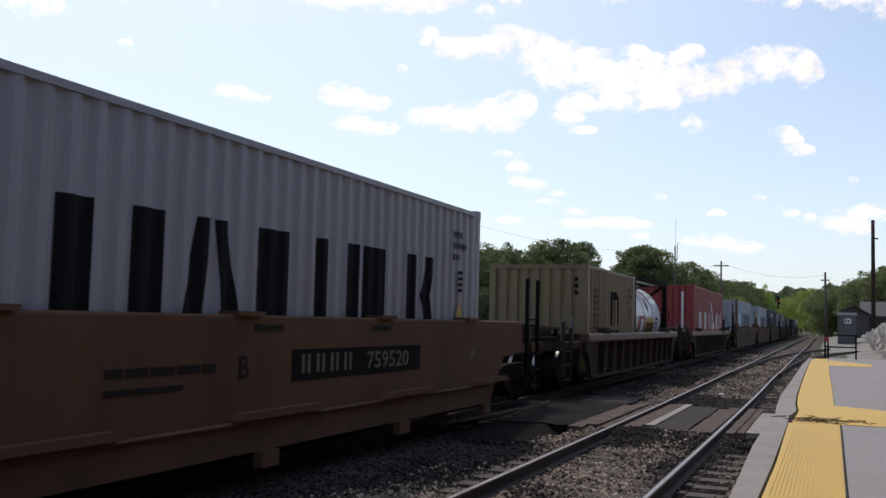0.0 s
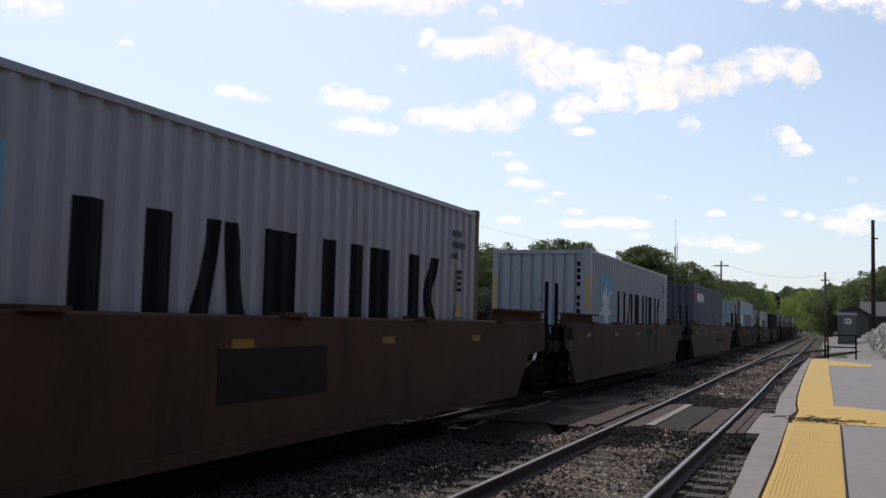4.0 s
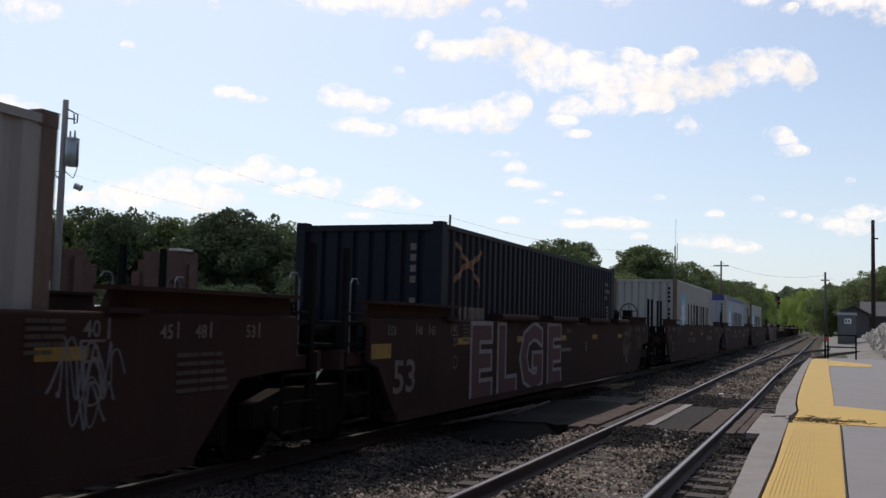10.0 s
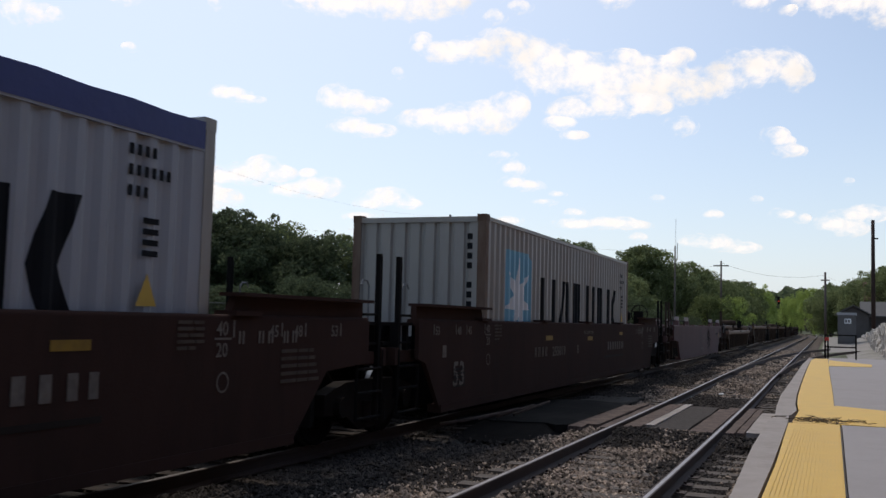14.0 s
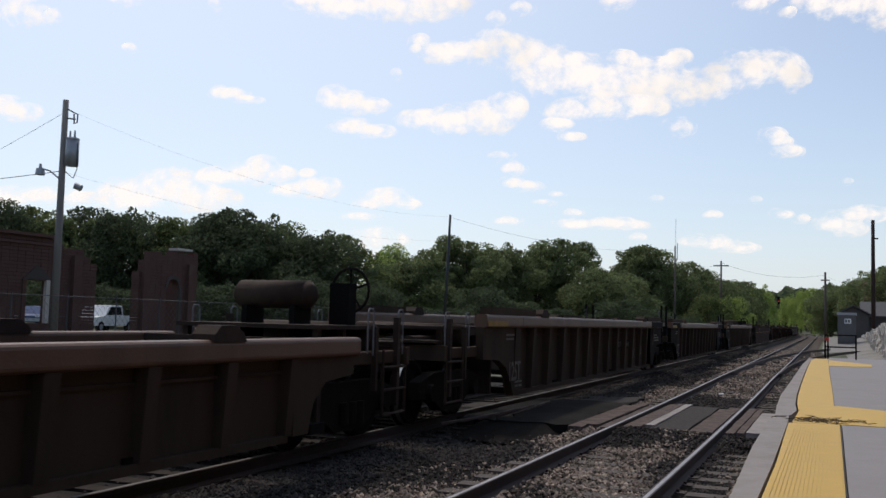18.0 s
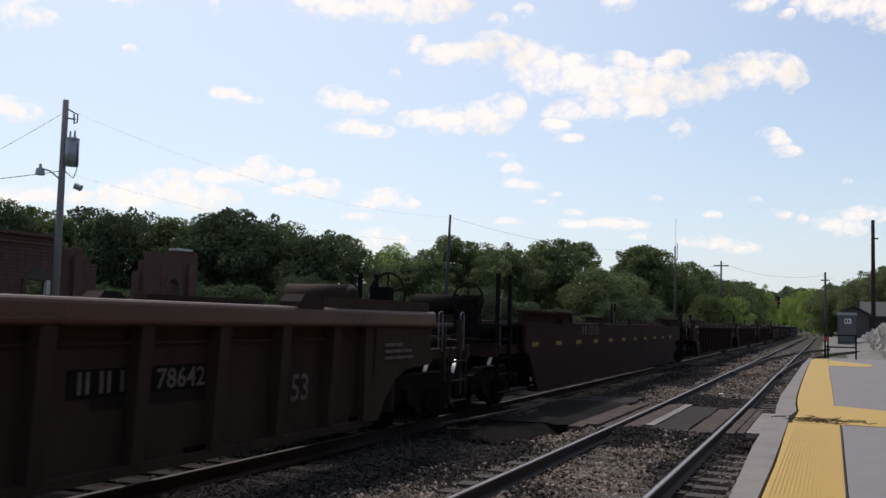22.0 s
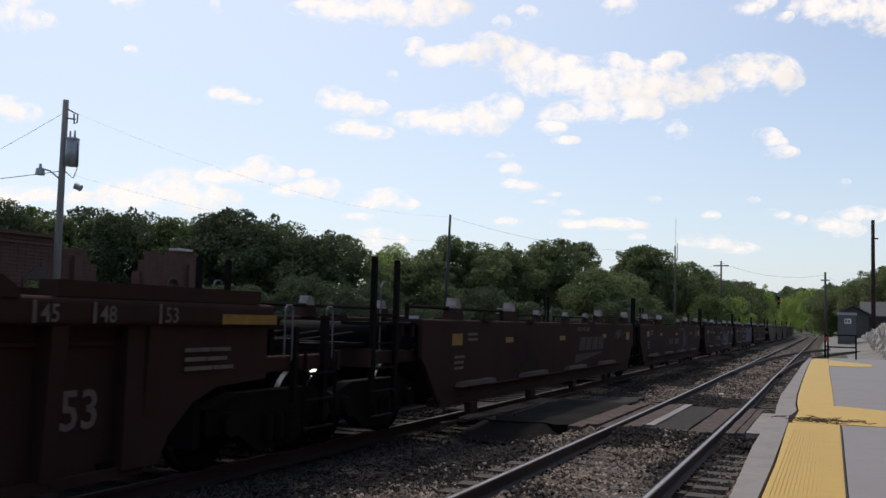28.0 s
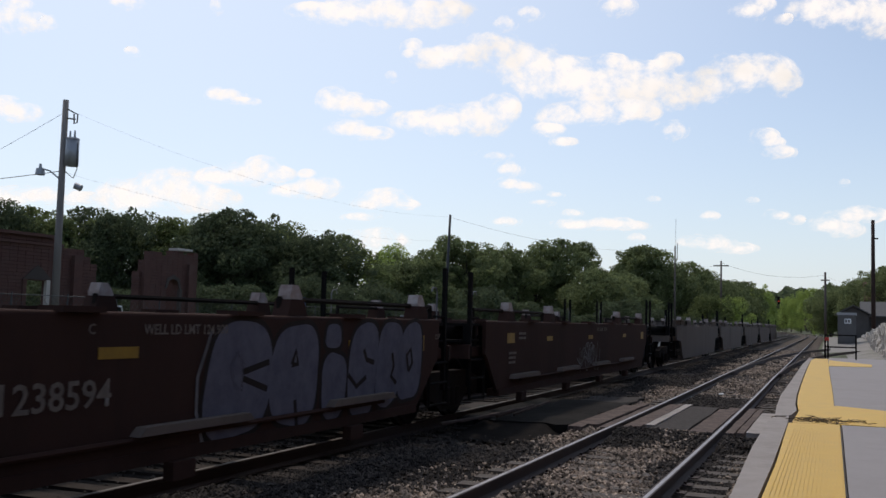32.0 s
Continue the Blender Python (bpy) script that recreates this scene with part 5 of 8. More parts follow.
def side_marks(car, a, marks, lift=HALF + 0.006):
    """Stencils and patches on the near side: (kind, material, y from the near end, z, ...)."""
    for k in marks:
        y, z = k[2] - a, k[3]
        x = lift(k[2], z) if callable(lift) else lift
        if k[0] == "text":
            part("stencil", lettering(k[5], k[4], M[k[1]]), None, car, "faded stencilled lettering", m=pose(x + 0.004, y, z) @ Matrix.Diagonal((1, k[6] if len(k) > 6 else 1.0, 1, 1)))
        elif k[0] == "bar":
            part("marking", boxes((x - 0.003, x + (0.003 if k[1] == "black_panel" else 0.0), y, y + k[4], z, z + k[5])), M[k[1]], car)
        elif k[0] == "words":
            bm = bmesh.new()
            for w in k[5]:
                if w > 0 and k[4] > 0.09:
                    box(bm, x, x + 0.004, y, y + w * 0.3, z, z + k[4])
                    box(bm, x, x + 0.004, y + w * 0.62, y + w * 0.9, z, z + k[4])
                elif w > 0:
                    box(bm, x, x + 0.004, y, y + w, z, z + k[4])
                y += abs(w) + k[4] * 0.55
            tagged(part("small_print", bm, M[k[1]], car), kind="stuff")
        elif k[0] == "piece":
            part("graffiti_outline", lettering(k[5], k[4], M[k[7]], 0.105, k[6]), None, car, "white sprayed outline", m=pose(x + 0.002, y, z))
            part("graffiti_letters", lettering(k[5], k[4], M[k[1]], 0.045, k[6] * 0.985), None, car, "dark red sprayed letters", m=pose(x + 0.006, y, z))
        elif k[0] == "tag":
            part("graffiti_tag", lettering(k[5], k[4], M[k[1]], 0.012, k[6]), None, car, "sprayed tag", m=pose(x + 0.005, y, z))
        elif k[0] == "ring":
            bm = bmesh.new()
            stroke(bm, [(k[4] * math.sin(i * math.pi / 16), k[5] * math.cos(i * math.pi / 16)) for i in range(33)], min(0.035, 0.22 * k[4]))
            part("graffiti_ring", bm, M[k[1]], car, "sprayed oval", m=pose(x + 0.004, y, z))
        elif k[0] == "lines":
            bm = bmesh.new()
            for i, pts in enumerate(k[5]):
                stroke(bm, pts, k[4], 0.0007 * i)
            part("graffiti_lines", bm, M[k[1]], car, "sprayed strokes", m=pose(x + 0.004, y, z))
        elif k[0] == "curves":
            bm = bmesh.new()
            for i, pts in enumerate(k[5]):
                stroke(bm, bent(pts), k[4], 0.0007 * i)
            part("graffiti_strokes", bm, M[k[1]], car, k[6], m=pose(x + 0.004, y, z))
        elif k[0] == "bubble":
            for kind, grow, proud, colour in (("graffiti_outline", 0.05, 0.002, "faded"), ("graffiti_bubble", 0.0, 0.004, k[1])):
                part(kind, bubble_shape(k[4] + 2 * grow, k[5] + 2 * grow, k[6]), M[colour], car, "pale blue sprayed swelling" if colour == k[1] else "dark sprayed outline", m=pose(x + proud, y - grow, z - grow))
        elif k[0] == "patch":
            part("graffiti_patch", fill_shape(k[4], k[5], k[6]), M[k[1]], car, k[7], m=pose(x + (0.003 if k[4] > 0.5 else 0.006), y, z))
        elif k[0] == "fill":
            part("graffiti_fill", fill_shape(k[4], k[5], k[6]), M[k[1]], car, k[7] if len(k) > 7 else "", m=pose(x - 0.002, y, z))
        elif k[0] == "blob":
            tagged(part("graffiti", graffiti_shape(k[4], k[5], k[6]), M[k[1]], car, k[7] if len(k) > 7 else "sprayed graffiti piece", m=pose(x, y, z)), kind="stuff")
        elif k[0] == "logo":
            for i in range(4):
                w = k[4] / 4
                part("emblem_block", shape(poly, [(0, 0), (w * 0.85, 0), (w * 0.85 + k[5] * 0.55, k[5]), (k[5] * 0.55, k[5])]), M[k[1]], car, "slanted emblem block", m=pose(x, y + i * w * (k[6] if len(k) > 6 else 1.0), z))
            part("emblem_swoosh", shape(poly, [(-0.35, -0.27), (-0.22, -0.08), (k[4] * 0.9, -0.06), (k[4] * 0.87, -0.1)]), M[k[1]], car, "tapering emblem wedge", m=pose(x, y, z))


def stroke(bm, pts, w, x=0.0):
    """A flat sprayed line in the y-z plane."""
    prev = None
    for i, (y, z) in enumerate(pts):
        y0, z0 = pts[max(0, i - 1)]
        y1, z1 = pts[min(len(pts) - 1, i + 1)]
        d = Vector((y1 - y0, z1 - z0))
        d = d.normalized() if d.length else Vector((1, 0))
        a = bm.verts.new((x, y - d.y * w / 2, z + d.x * w / 2))
        b = bm.verts.new((x, y + d.y * w / 2, z - d.x * w / 2))
        if prev:
            bm.faces.new((prev[0], prev[1], b, a))
        prev = (a, b)


def bent(pts, n=5):
    """Points along a smooth line through the given ones."""
    q = [Vector(p) for p in pts]
    q = [2 * q[0] - q[1]] + q + [2 * q[-1] - q[-2]]
    out = []
    for i in range(1, len(q) - 2):
        a, b, c, d = q[i - 1:i + 3]
        for t in (k / n for k in range(n)):
            v = b + (c - a) * (t / 2) + (2 * a - 5 * b + 4 * c - d) * (t * t / 2) + (3 * b - a - 3 * c + d) * (t ** 3 / 2)
            out.append((v.x, v.y))
    return out + [tuple(q[-2])]


def graffiti_shape(w, h, seed):
    """Loops and swells of spray paint, no letters."""
    r = random.Random(seed)
    bm = bmesh.new()
    for i in range(5 + int(w / h)):
        a1, b1 = r.uniform(5, 12), r.uniform(9, 20) * max(1.0, w / h / 3)
        p0, p1, lo, hi = r.uniform(0, 6.3), r.uniform(0, 6.3), r.uniform(0.0, 0.45), r.uniform(0.6, 1.0)
        pts = []
        for k in range(34):
            t = lo + (hi - lo) * k / 33
            pts.append((w * t + 0.07 * w * math.sin(a1 * t + p0), h * (0.5 + 0.47 * math.sin(b1 * t + p1) * math.cos(a1 * 0.6 * t + p0))))
        stroke(bm, pts, h * r.uniform(0.02, 0.05), 0.001 * (i % 3))
    return bm


def bubble_shape(w, h, seed):
    """A rounded swelling that leans and bulges unevenly."""
    pts = []
    for i in range(40):
        t = 2 * math.pi * i / 40
        c, s = math.cos(t), math.sin(t)
        q = (abs(c) ** 3 + abs(s) ** 3) ** (-1 / 3)
        j = 1 + 0.05 * math.sin(2 * t + seed) + 0.04 * math.sin(3 * t + 2.3 * seed)
        pts.append((w / 2 + w / 2 * c * q * j + 0.06 * h * s, h / 2 + h / 2 * s * q * min(1.03, j)))
    bm = bmesh.new()
    poly(bm, pts)
    return bm


def fill_shape(w, h, seed):
    """A swelling filled patch of spray paint."""
    r = random.Random(seed)
    bm = bmesh.new()
    n = 40
    pts = []
    for i in range(n):
        t = 2 * math.pi * i / n
        c, s = math.cos(t), math.sin(t)
        k = 1 / max(abs(c), abs(s)) ** 0.8 * 0.5
        j = 1 + 0.07 * math.sin(5 * t + seed) + 0.05 * math.sin(11 * t + 2 * seed)
        pts.append((w / 2 + w * c * k * j, h / 2 + h * s * k * min(1.04, j)))
    poly(bm, pts)
    return bm


def smooth_unit(name, u0, u1, paint, ends, marks=(), brake=(False, False), raised=True, low=0.27, tall=2.3, steps=False, cones=False, label="", group="", truck=0.7, gauge=False, covers=False, guide=2.75):
    """A flush-sided well unit. ends: for near and far end, True where it shares the truck of the next unit."""
    a = (u1 - u0) / 2
    car = thing(name, label, "well wagon", group)
    P = M[paint]
    cut = 0.1 if cones and steps else 1.0
    near = cut if cones else 0.25
    outline = [(-a, 1.47), (-a, 0.98), (-a + near, 0.92), (-a + near + 0.55, low), (a - cut - 0.65, low), (a - cut, 0.92), (a, 0.98), (a, 1.47)]
    for s in (-1, 1):
        x0, x1 = sorted((s * (HALF - 0.06), s * HALF))
        side = part("side_wall", shape(prism, outline, x0, x1), P, car)
        part("top_chord", rounded_bar(min(s * 1.2, s * 1.386), max(s * 1.2, s * 1.386), -a + 0.02, a - 0.02, 1.42, 1.51, 0.03), P, side)
        part("bottom_chord", boxes((min(s * 1.2, s * 1.405), max(s * 1.2, s * 1.405), -a + near + 0.56, a - cut - 0.66, low - 0.05, low + 0.06)), P, side)
        if raised:
            for e in (-1, 1):
                y0, y1 = sorted((e * (a - 0.05), e * (a - guide)))
                bm = bmesh.new()
                prism(bm, [(y0, 1.5), (y1, 1.5), (y1 - (0.0 if e > 0 else 0.12), 1.70), (y0 + (0.12 if e > 0 else 0.0), 1.70)], min(s * 1.24, s * 1.32), max(s * 1.24, s * 1.32))
                box(bm, min(s * 1.2, s * 1.47), max(s * 1.2, s * 1.47), y0, y1, 1.68, 1.715)
                part("container_guide", bm, P, side)
        for k in range(5):
            y = -a + 2.6 + k * (2 * a - 5.2) / 4
            part("guide_lug", boxes((min(s * 1.2, s * 1.44), max(s * 1.2, s * 1.44), y - 0.22, y + 0.22, 1.5, 1.545)), P, side)
    for k in range(6):
        y = -a + 1.9 + k * (2 * a - 3.8) / 5
        part("floor_beam", boxes((-1.3, 1.3, y - 0.16, y + 0.16, low - 0.03, low + 0.08)), M["black"], car)
    end_deck(car, -a, -1, paint, ends[0], tall, brake[0])
    end_deck(car, a, 1, paint, ends[1], tall, brake[1])
    if steps:
        for s in (-1, 1):
            part("side_pipe", shape(tube, (s * 1.42, -a + 1.8, 0.51), (s * 1.42, a - 1.8, 0.51), 0.026, None, 6), P, car)
            k = -a + (1.25 if cones else 2.1)
            while k < a - 2.4:
                bm = bmesh.new()
                x0, x1 = min(s * 1.38, s * 1.5), max(s * 1.38, s * 1.5)
                prism(bm, [(k, 0.54), (k + 1.6, 0.54), (k + 1.52, 0.61), (k + 0.08, 0.61)], x0, x1)
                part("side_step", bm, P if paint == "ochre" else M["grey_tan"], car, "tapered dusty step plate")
                part("step_foot", boxes((x0, x1 - 0.02, k + 0.45, k + 0.75, low - 0.2, low - 0.05)), P, car)
                k += 3.12
    if cones:
        for s in (-1, 1):
            for y in (-a + 1.5, -a + 4.2, a - 3.75, a - 0.5):
                bm = bmesh.new()
                prism(bm, [(y - 0.12, 1.68), (y + 0.12, 1.68), (y + 0.12, 1.72), (y + 0.03, 1.83), (y - 0.08, 1.83), (y - 0.12, 1.72)], min(s * 1.17, s * 1.32), max(s * 1.17, s * 1.32))
                ped = part("cone_pedestal", shape(prism, [(y - 0.2, 1.5), (y + 0.2, 1.5), (y + 0.13, 1.68), (y - 0.13, 1.68)], min(s * 1.15, s * 1.34), max(s * 1.15, s * 1.34)), P, car)
                part("locking_cone", bm, M["cone"], ped, "dirty whitish locking cone")
            for e in (-1, 1):
                bm = bmesh.new()
                pipe(bm, [(s * 1.2, e * (a + 0.1), 1.5), (s * 1.2, e * (a + 0.1), 1.68), (s * 1.2, e * (a - 3.9), 1.68), (s * 1.2, e * (a - 3.9), 1.5)], 0.032)
                part("guard_rail", bm, M["iron"], car)
    if covers:
        for y0, y1 in ((4.8, 6.9), (7.95, 10.0), (11.1, 13.2), (14.2, 15.7)):
            part("guide_cover", rounded_bar(1.2, 1.47, y0 - a, y1 - a, 1.5, 1.63, 0.06), P, car, "rounded cover over the top edge")
    side_marks(car, a, list(marks) + (gauge_marks(2 * a) if gauge else []))
    bogie(car, -a - 0.75 if ends[0] else -a - truck)
    if not ends[1]:
        bogie(car, a + truck)
    MOVERS.append((car, (u0 + u1) / 2))
    return car


def ribbed_unit(name, u0, u1, paint, ends, marks=(), brake=(False, False), drop=1.3, tall=2.15, label="", group="", panels=True, chord=None, truck=-0.55, inset=(0.1, 0.1)):
    """A well unit with a deep top chord and upright ribs."""
    a = (u1 - u0) / 2
    car = thing(name, label, "well wagon", group)
    P = M[paint]
    # tan units: light on the chord and shade below come from two paints
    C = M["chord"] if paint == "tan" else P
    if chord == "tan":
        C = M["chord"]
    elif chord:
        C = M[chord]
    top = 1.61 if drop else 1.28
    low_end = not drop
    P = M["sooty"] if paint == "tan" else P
    for s in (-1, 1):
        X = lambda p, q: (min(s * p, s * q), max(s * p, s * q))
        bm = bmesh.new()
        e0 = 2.6 if low_end else 1.5
        prism(bm, [(-a + e0, top - 0.2), (-a + e0, 0.5), (-a + e0 + 0.1, 0.27), (a - e0 - 0.1, 0.27), (a - e0, 0.5), (a - e0, top - 0.2)], *X(1.232, 1.248))
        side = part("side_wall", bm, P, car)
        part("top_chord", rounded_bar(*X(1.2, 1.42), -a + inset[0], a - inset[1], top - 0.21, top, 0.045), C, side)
        r0 = 2.8 if low_end else 1.8
        part("bottom_chord", boxes((*X(1.2, 1.33), -a + r0, a - r0, 0.22, 0.3)), P, side)
        n = max(6, round((2 * a - 2 * r0) / 1.08))
        for k in range(n + 1):
            y = -a + r0 + k * (2 * a - 2 * r0) / n
            bm = bmesh.new()
            q = [bm.verts.new((s * xx, yy, zz)) for xx, yy, zz in ((1.24, y - 0.08, 0.29), (1.24, y + 0.08, 0.29), (1.34, y + 0.07, 0.29), (1.34, y - 0.07, 0.29), (1.24, y - 0.09, top - 0.21), (1.24, y + 0.09, top - 0.21), (1.40, y + 0.08, top - 0.21), (1.40, y - 0.08, top - 0.21))]
            for f in ((0, 3, 2, 1), (4, 5, 6, 7), (0, 1, 5, 4), (1, 2, 6, 5), (2, 3, 7, 6), (3, 0, 4, 7)):
                bm.faces.new([q[i] for i in f])
            part("rib", bm, P, side)
        part("stiffener", boxes((*X(1.24, 1.28), -a + r0, a - r0, top - 0.36, top - 0.33)), P, side)
        for e in (-1, 1):
            bm = bmesh.new()
            if low_end:
                cut = inset[(e + 1) // 2] + 0.05
                arch = [(a - cut, top - 0.2), (a - cut, 0.86), (a - 2.1, 0.8), (a - 2.35, 0.6), (a - 2.45, 0.28), (a - 2.75, 0.28), (a - 2.75, top - 0.2)]
            else:
                arch = [(a - 0.1, top - 0.2), (a - 0.1, 0.9), (a - 0.9, 0.86), (a - 1.25, 0.74), (a - 1.55, 0.5), (a - 1.68, 0.28), (a - 2.1, 0.28), (a - 2.1, top - 0.2)]
            prism(bm, [(e * p, q) for p, q in arch], *X(1.23, 1.36))
            part("end_gusset", bm, M["black"] if panels and ends[(e + 1) // 2] else P, side)
        for e in (-1, 1):
            if panels and ends[(e + 1) // 2]:
                y0, y1 = sorted((e * (a - 0.15), e * (a - 2.3)))
                part("black_panel", shape(prism, [(e * (a - 0.15), top - 0.22), (e * (a - 0.15), 0.92), (e * (a - 0.95), 0.88), (e * (a - 1.3), 0.76), (e * (a - 1.58), 0.52), (e * (a - 1.7), 0.3), (e * (a - 2.25), 0.3), (e * (a - 2.25), top - 0.22)], *X(1.362, 1.372)), M["black_panel"], side, "black stencilled panel")
                part("chord_panel", boxes((*X(1.4, 1.426), y0, y1, top - 0.19, top - 0.015)), M["black_panel"], side)
        for e in (-1, 1):
            y0, y1 = sorted((e * (a - 0.3), e * (a - 2.9)))
            if drop:
                part("container_guide", boxes((*X(1.22, 1.40), y0, y1, top, top + 0.12)), P, side)
        for y in (-a + 4.0 - (0.5 if drop else 0), a - 4.0 + (0.5 if drop else 0)):
            part("guide_lug", shape(prism, [(y - 0.25, top - 0.02), (y + 0.25, top - 0.02), (y + 0.2, top + 0.06), (y + 0.08, top + 0.13), (y - 0.16, top + 0.13), (y - 0.25, top + 0.05)], *X(1.18, 1.43)), M["rustdeck"] if paint == "tan" else P, side, "rusted container guide lug")
    for k in range(6):
        y = -a + 2.1 + k * (2 * a - 4.2) / 5
        part("floor_beam", boxes((-1.28, 1.28, y - 0.16, y + 0.16, 0.24, 0.35)), M["black"], car)
    end_deck(car, -a, -1, paint, ends[0], tall, brake[0], low_end or not ends[0], 0.12 if low_end else None)
    end_deck(car, a, 1, paint, ends[1], tall, brake[1], low_end or not ends[1], 0.12 if low_end else None)
    side_marks(car, a, marks, lambda y, z: 1.43 if z > top - 0.22 else (1.376 if y < 2.2 or y > 2 * a - 2.2 else 1.254))
    bogie(car, -a - 0.85 if ends[0] else -a + truck)
    if not ends[1]:
        bogie(car, a - truck)
    MOVERS.append((car, (u0 + u1) / 2))
    return car


# ---- containers ----
def corrugated(bm, length, z0, z1, x, out, pitch=0.278, depth=0.036, ends=0.1):
    """A corrugated wall along y at x; its crests face out."""
    n = int((length - 2 * ends) / pitch)
    st = (length - 2 * ends) / n
    ys = [(-length / 2, 0)]
    for i in range(n):
        y = -length / 2 + ends + i * st
        ys += [(y + 0.02 * st, 0), (y + 0.24 * st, 1), (y + 0.5 * st, 1), (y + 0.74 * st, 0)]
    ys.append((length / 2, 0))
    prev = None
    for y, d in ys:
        v = (bm.verts.new((x - out * depth * d, y, z0)), bm.verts.new((x - out * depth * d, y, z1)))
        if prev:
            bm.faces.new((prev[0], v[0], v[1], prev[1]))
        prev = v


def end_wall(bm, z0, z1, y, out, n=8):
    w = 2.438 - 0.3
    st = w / n
    pts = [(-w / 2, 0)]
    for i in range(n):
        x = -w / 2 + i * st
        pts += [(x + 0.06 * st, 0), (x + 0.16 * st, 1), (x + 0.34 * st, 1), (x + 0.44 * st, 0)]
    pts.append((w / 2, 0))
    prev = None
    for x, d in pts:
        v = (bm.verts.new((x, y - out * (0.045 * d), z0)), bm.verts.new((x, y - out * (0.045 * d), z1)))
        if prev:
            bm.faces.new((prev[0], v[0], v[1], prev[1]))
        prev = v


def casting(bm):
    box(bm, -0.081, 0.081, -0.089, 0.089, 0, 0.118)
    tube(bm, (0.0815, 0, 0.058), (0.083, 0, 0.058), 0.04, seg=12)
    tube(bm, (0, -0.0895, 0.058), (0, -0.091, 0.058), 0.04, seg=12)


def container(name, u0, length, high, paint, label, posts=None, base=0.36, tarp=False):
    c = thing(name, label, "shipping container", "containers on the train")
    P, Q = M[paint], M[posts or paint]
    a, w = length / 2, 1.219
    for s in (-1, 1):
        bm = bmesh.new()
        corrugated(bm, length - 0.3, 0.13, high - 0.1 - (0.22 if tarp else 0), s * (w - 0.012), s)
        part("side_panel", bm, P, c)
        part("top_rail", boxes((min(s * (w - 0.06), s * w), max(s * (w - 0.06), s * w), -a + 0.16, a - 0.16, high - 0.1 - (0.22 if tarp else 0), high - 0.035 - (0.22 if tarp else 0))), P, c)
        part("bottom_rail", boxes((min(s * (w - 0.06), s * w), max(s * (w - 0.06), s * w), -a + 0.16, a - 0.16, 0.02, 0.16)), P, c)
        for e in (-1, 1):
            part("corner_post", boxes((min(s * (w - 0.15), s * (w - 0.004)), max(s * (w - 0.15), s * (w - 0.004)), min(e * (a - 0.15), e * (a - 0.004)), max(e * (a - 0.15), e * (a - 0.004)), 0.1, high - 0.1)), Q, c)
            for z in (0.0, high - 0.118):
                part("corner_casting", kept(("cast", (posts or paint)), "corner_casting", casting, Q), None, c, m=pose(s * (w - 0.081), e * (a - 0.089), z, 0, 0, 0 if s > 0 else 180))
    bm = bmesh.new()
    end_wall(bm, 0.13, high - 0.1 - (0.22 if tarp else 0), -a + 0.03, -1)
    part("end_wall", bm, P, c)
    part("end_header", boxes((-w + 0.16, w - 0.16, -a + 0.005, -a + 0.09, high - 0.13 - (0.28 if tarp else 0), high - 0.04 - (0.28 if tarp else 0))), P, c)
    part("end_sill", boxes((-w + 0.16, w - 0.16, -a + 0.005, -a + 0.09, 0.02, 0.16)), P, c)
    for s in (-1, 1):
        d = part("door", boxes((min(0.01 * s, s * (w - 0.16)), max(0.01 * s, s * (w - 0.16)), a - 0.06, a - 0.01, 0.13, high - 0.13)), P, c)
        for x in (0.3, 0.75):
            part("locking_bar", shape(tube, (s * x, a + 0.01, 0.1), (s * x, a + 0.01, high - 0.1), 0.018), M["galv"], d)
    if tarp:
        bm = bmesh.new()
        n = 24
        prof = [(-w - 0.006, high - 0.3), (-w - 0.006, high - 0.05), (-0.8, high + 0.03), (0, high + 0.06), (0.8, high + 0.03), (w + 0.006, high - 0.05), (w + 0.006, high - 0.3)]
        rings = []
        for i in range(n + 1):
            y = -a + 0.17 + i * (length - 0.34) / n
            sag = 0.025 * (i % 2)
            rings.append([bm.verts.new((x, y, z - (sag * 0.6 if z > high - 0.2 else 0))) for x, z in prof])
        for p, q in zip(rings, rings[1:]):
            for i in range(len(prof) - 1):
                bm.faces.new((p[i], p[i + 1], q[i + 1], q[i]))
        bm.faces.new(rings[0])
        bm.faces.new(rings[-1])
        part("tarpaulin", bm, M["tarp"], c, "blue tarpaulin cover")
    else:
        part("roof", boxes((-w + 0.03, w - 0.03, -a + 0.1, a - 0.1, high - 0.06, high - 0.03)), P, c)
    part("floor", boxes((-w + 0.06, w - 0.06, -a + 0.1, a - 0.1, 0.06, 0.13)), M["black"], c)
    MOVERS.append((c, u0 + a, base))
    return c


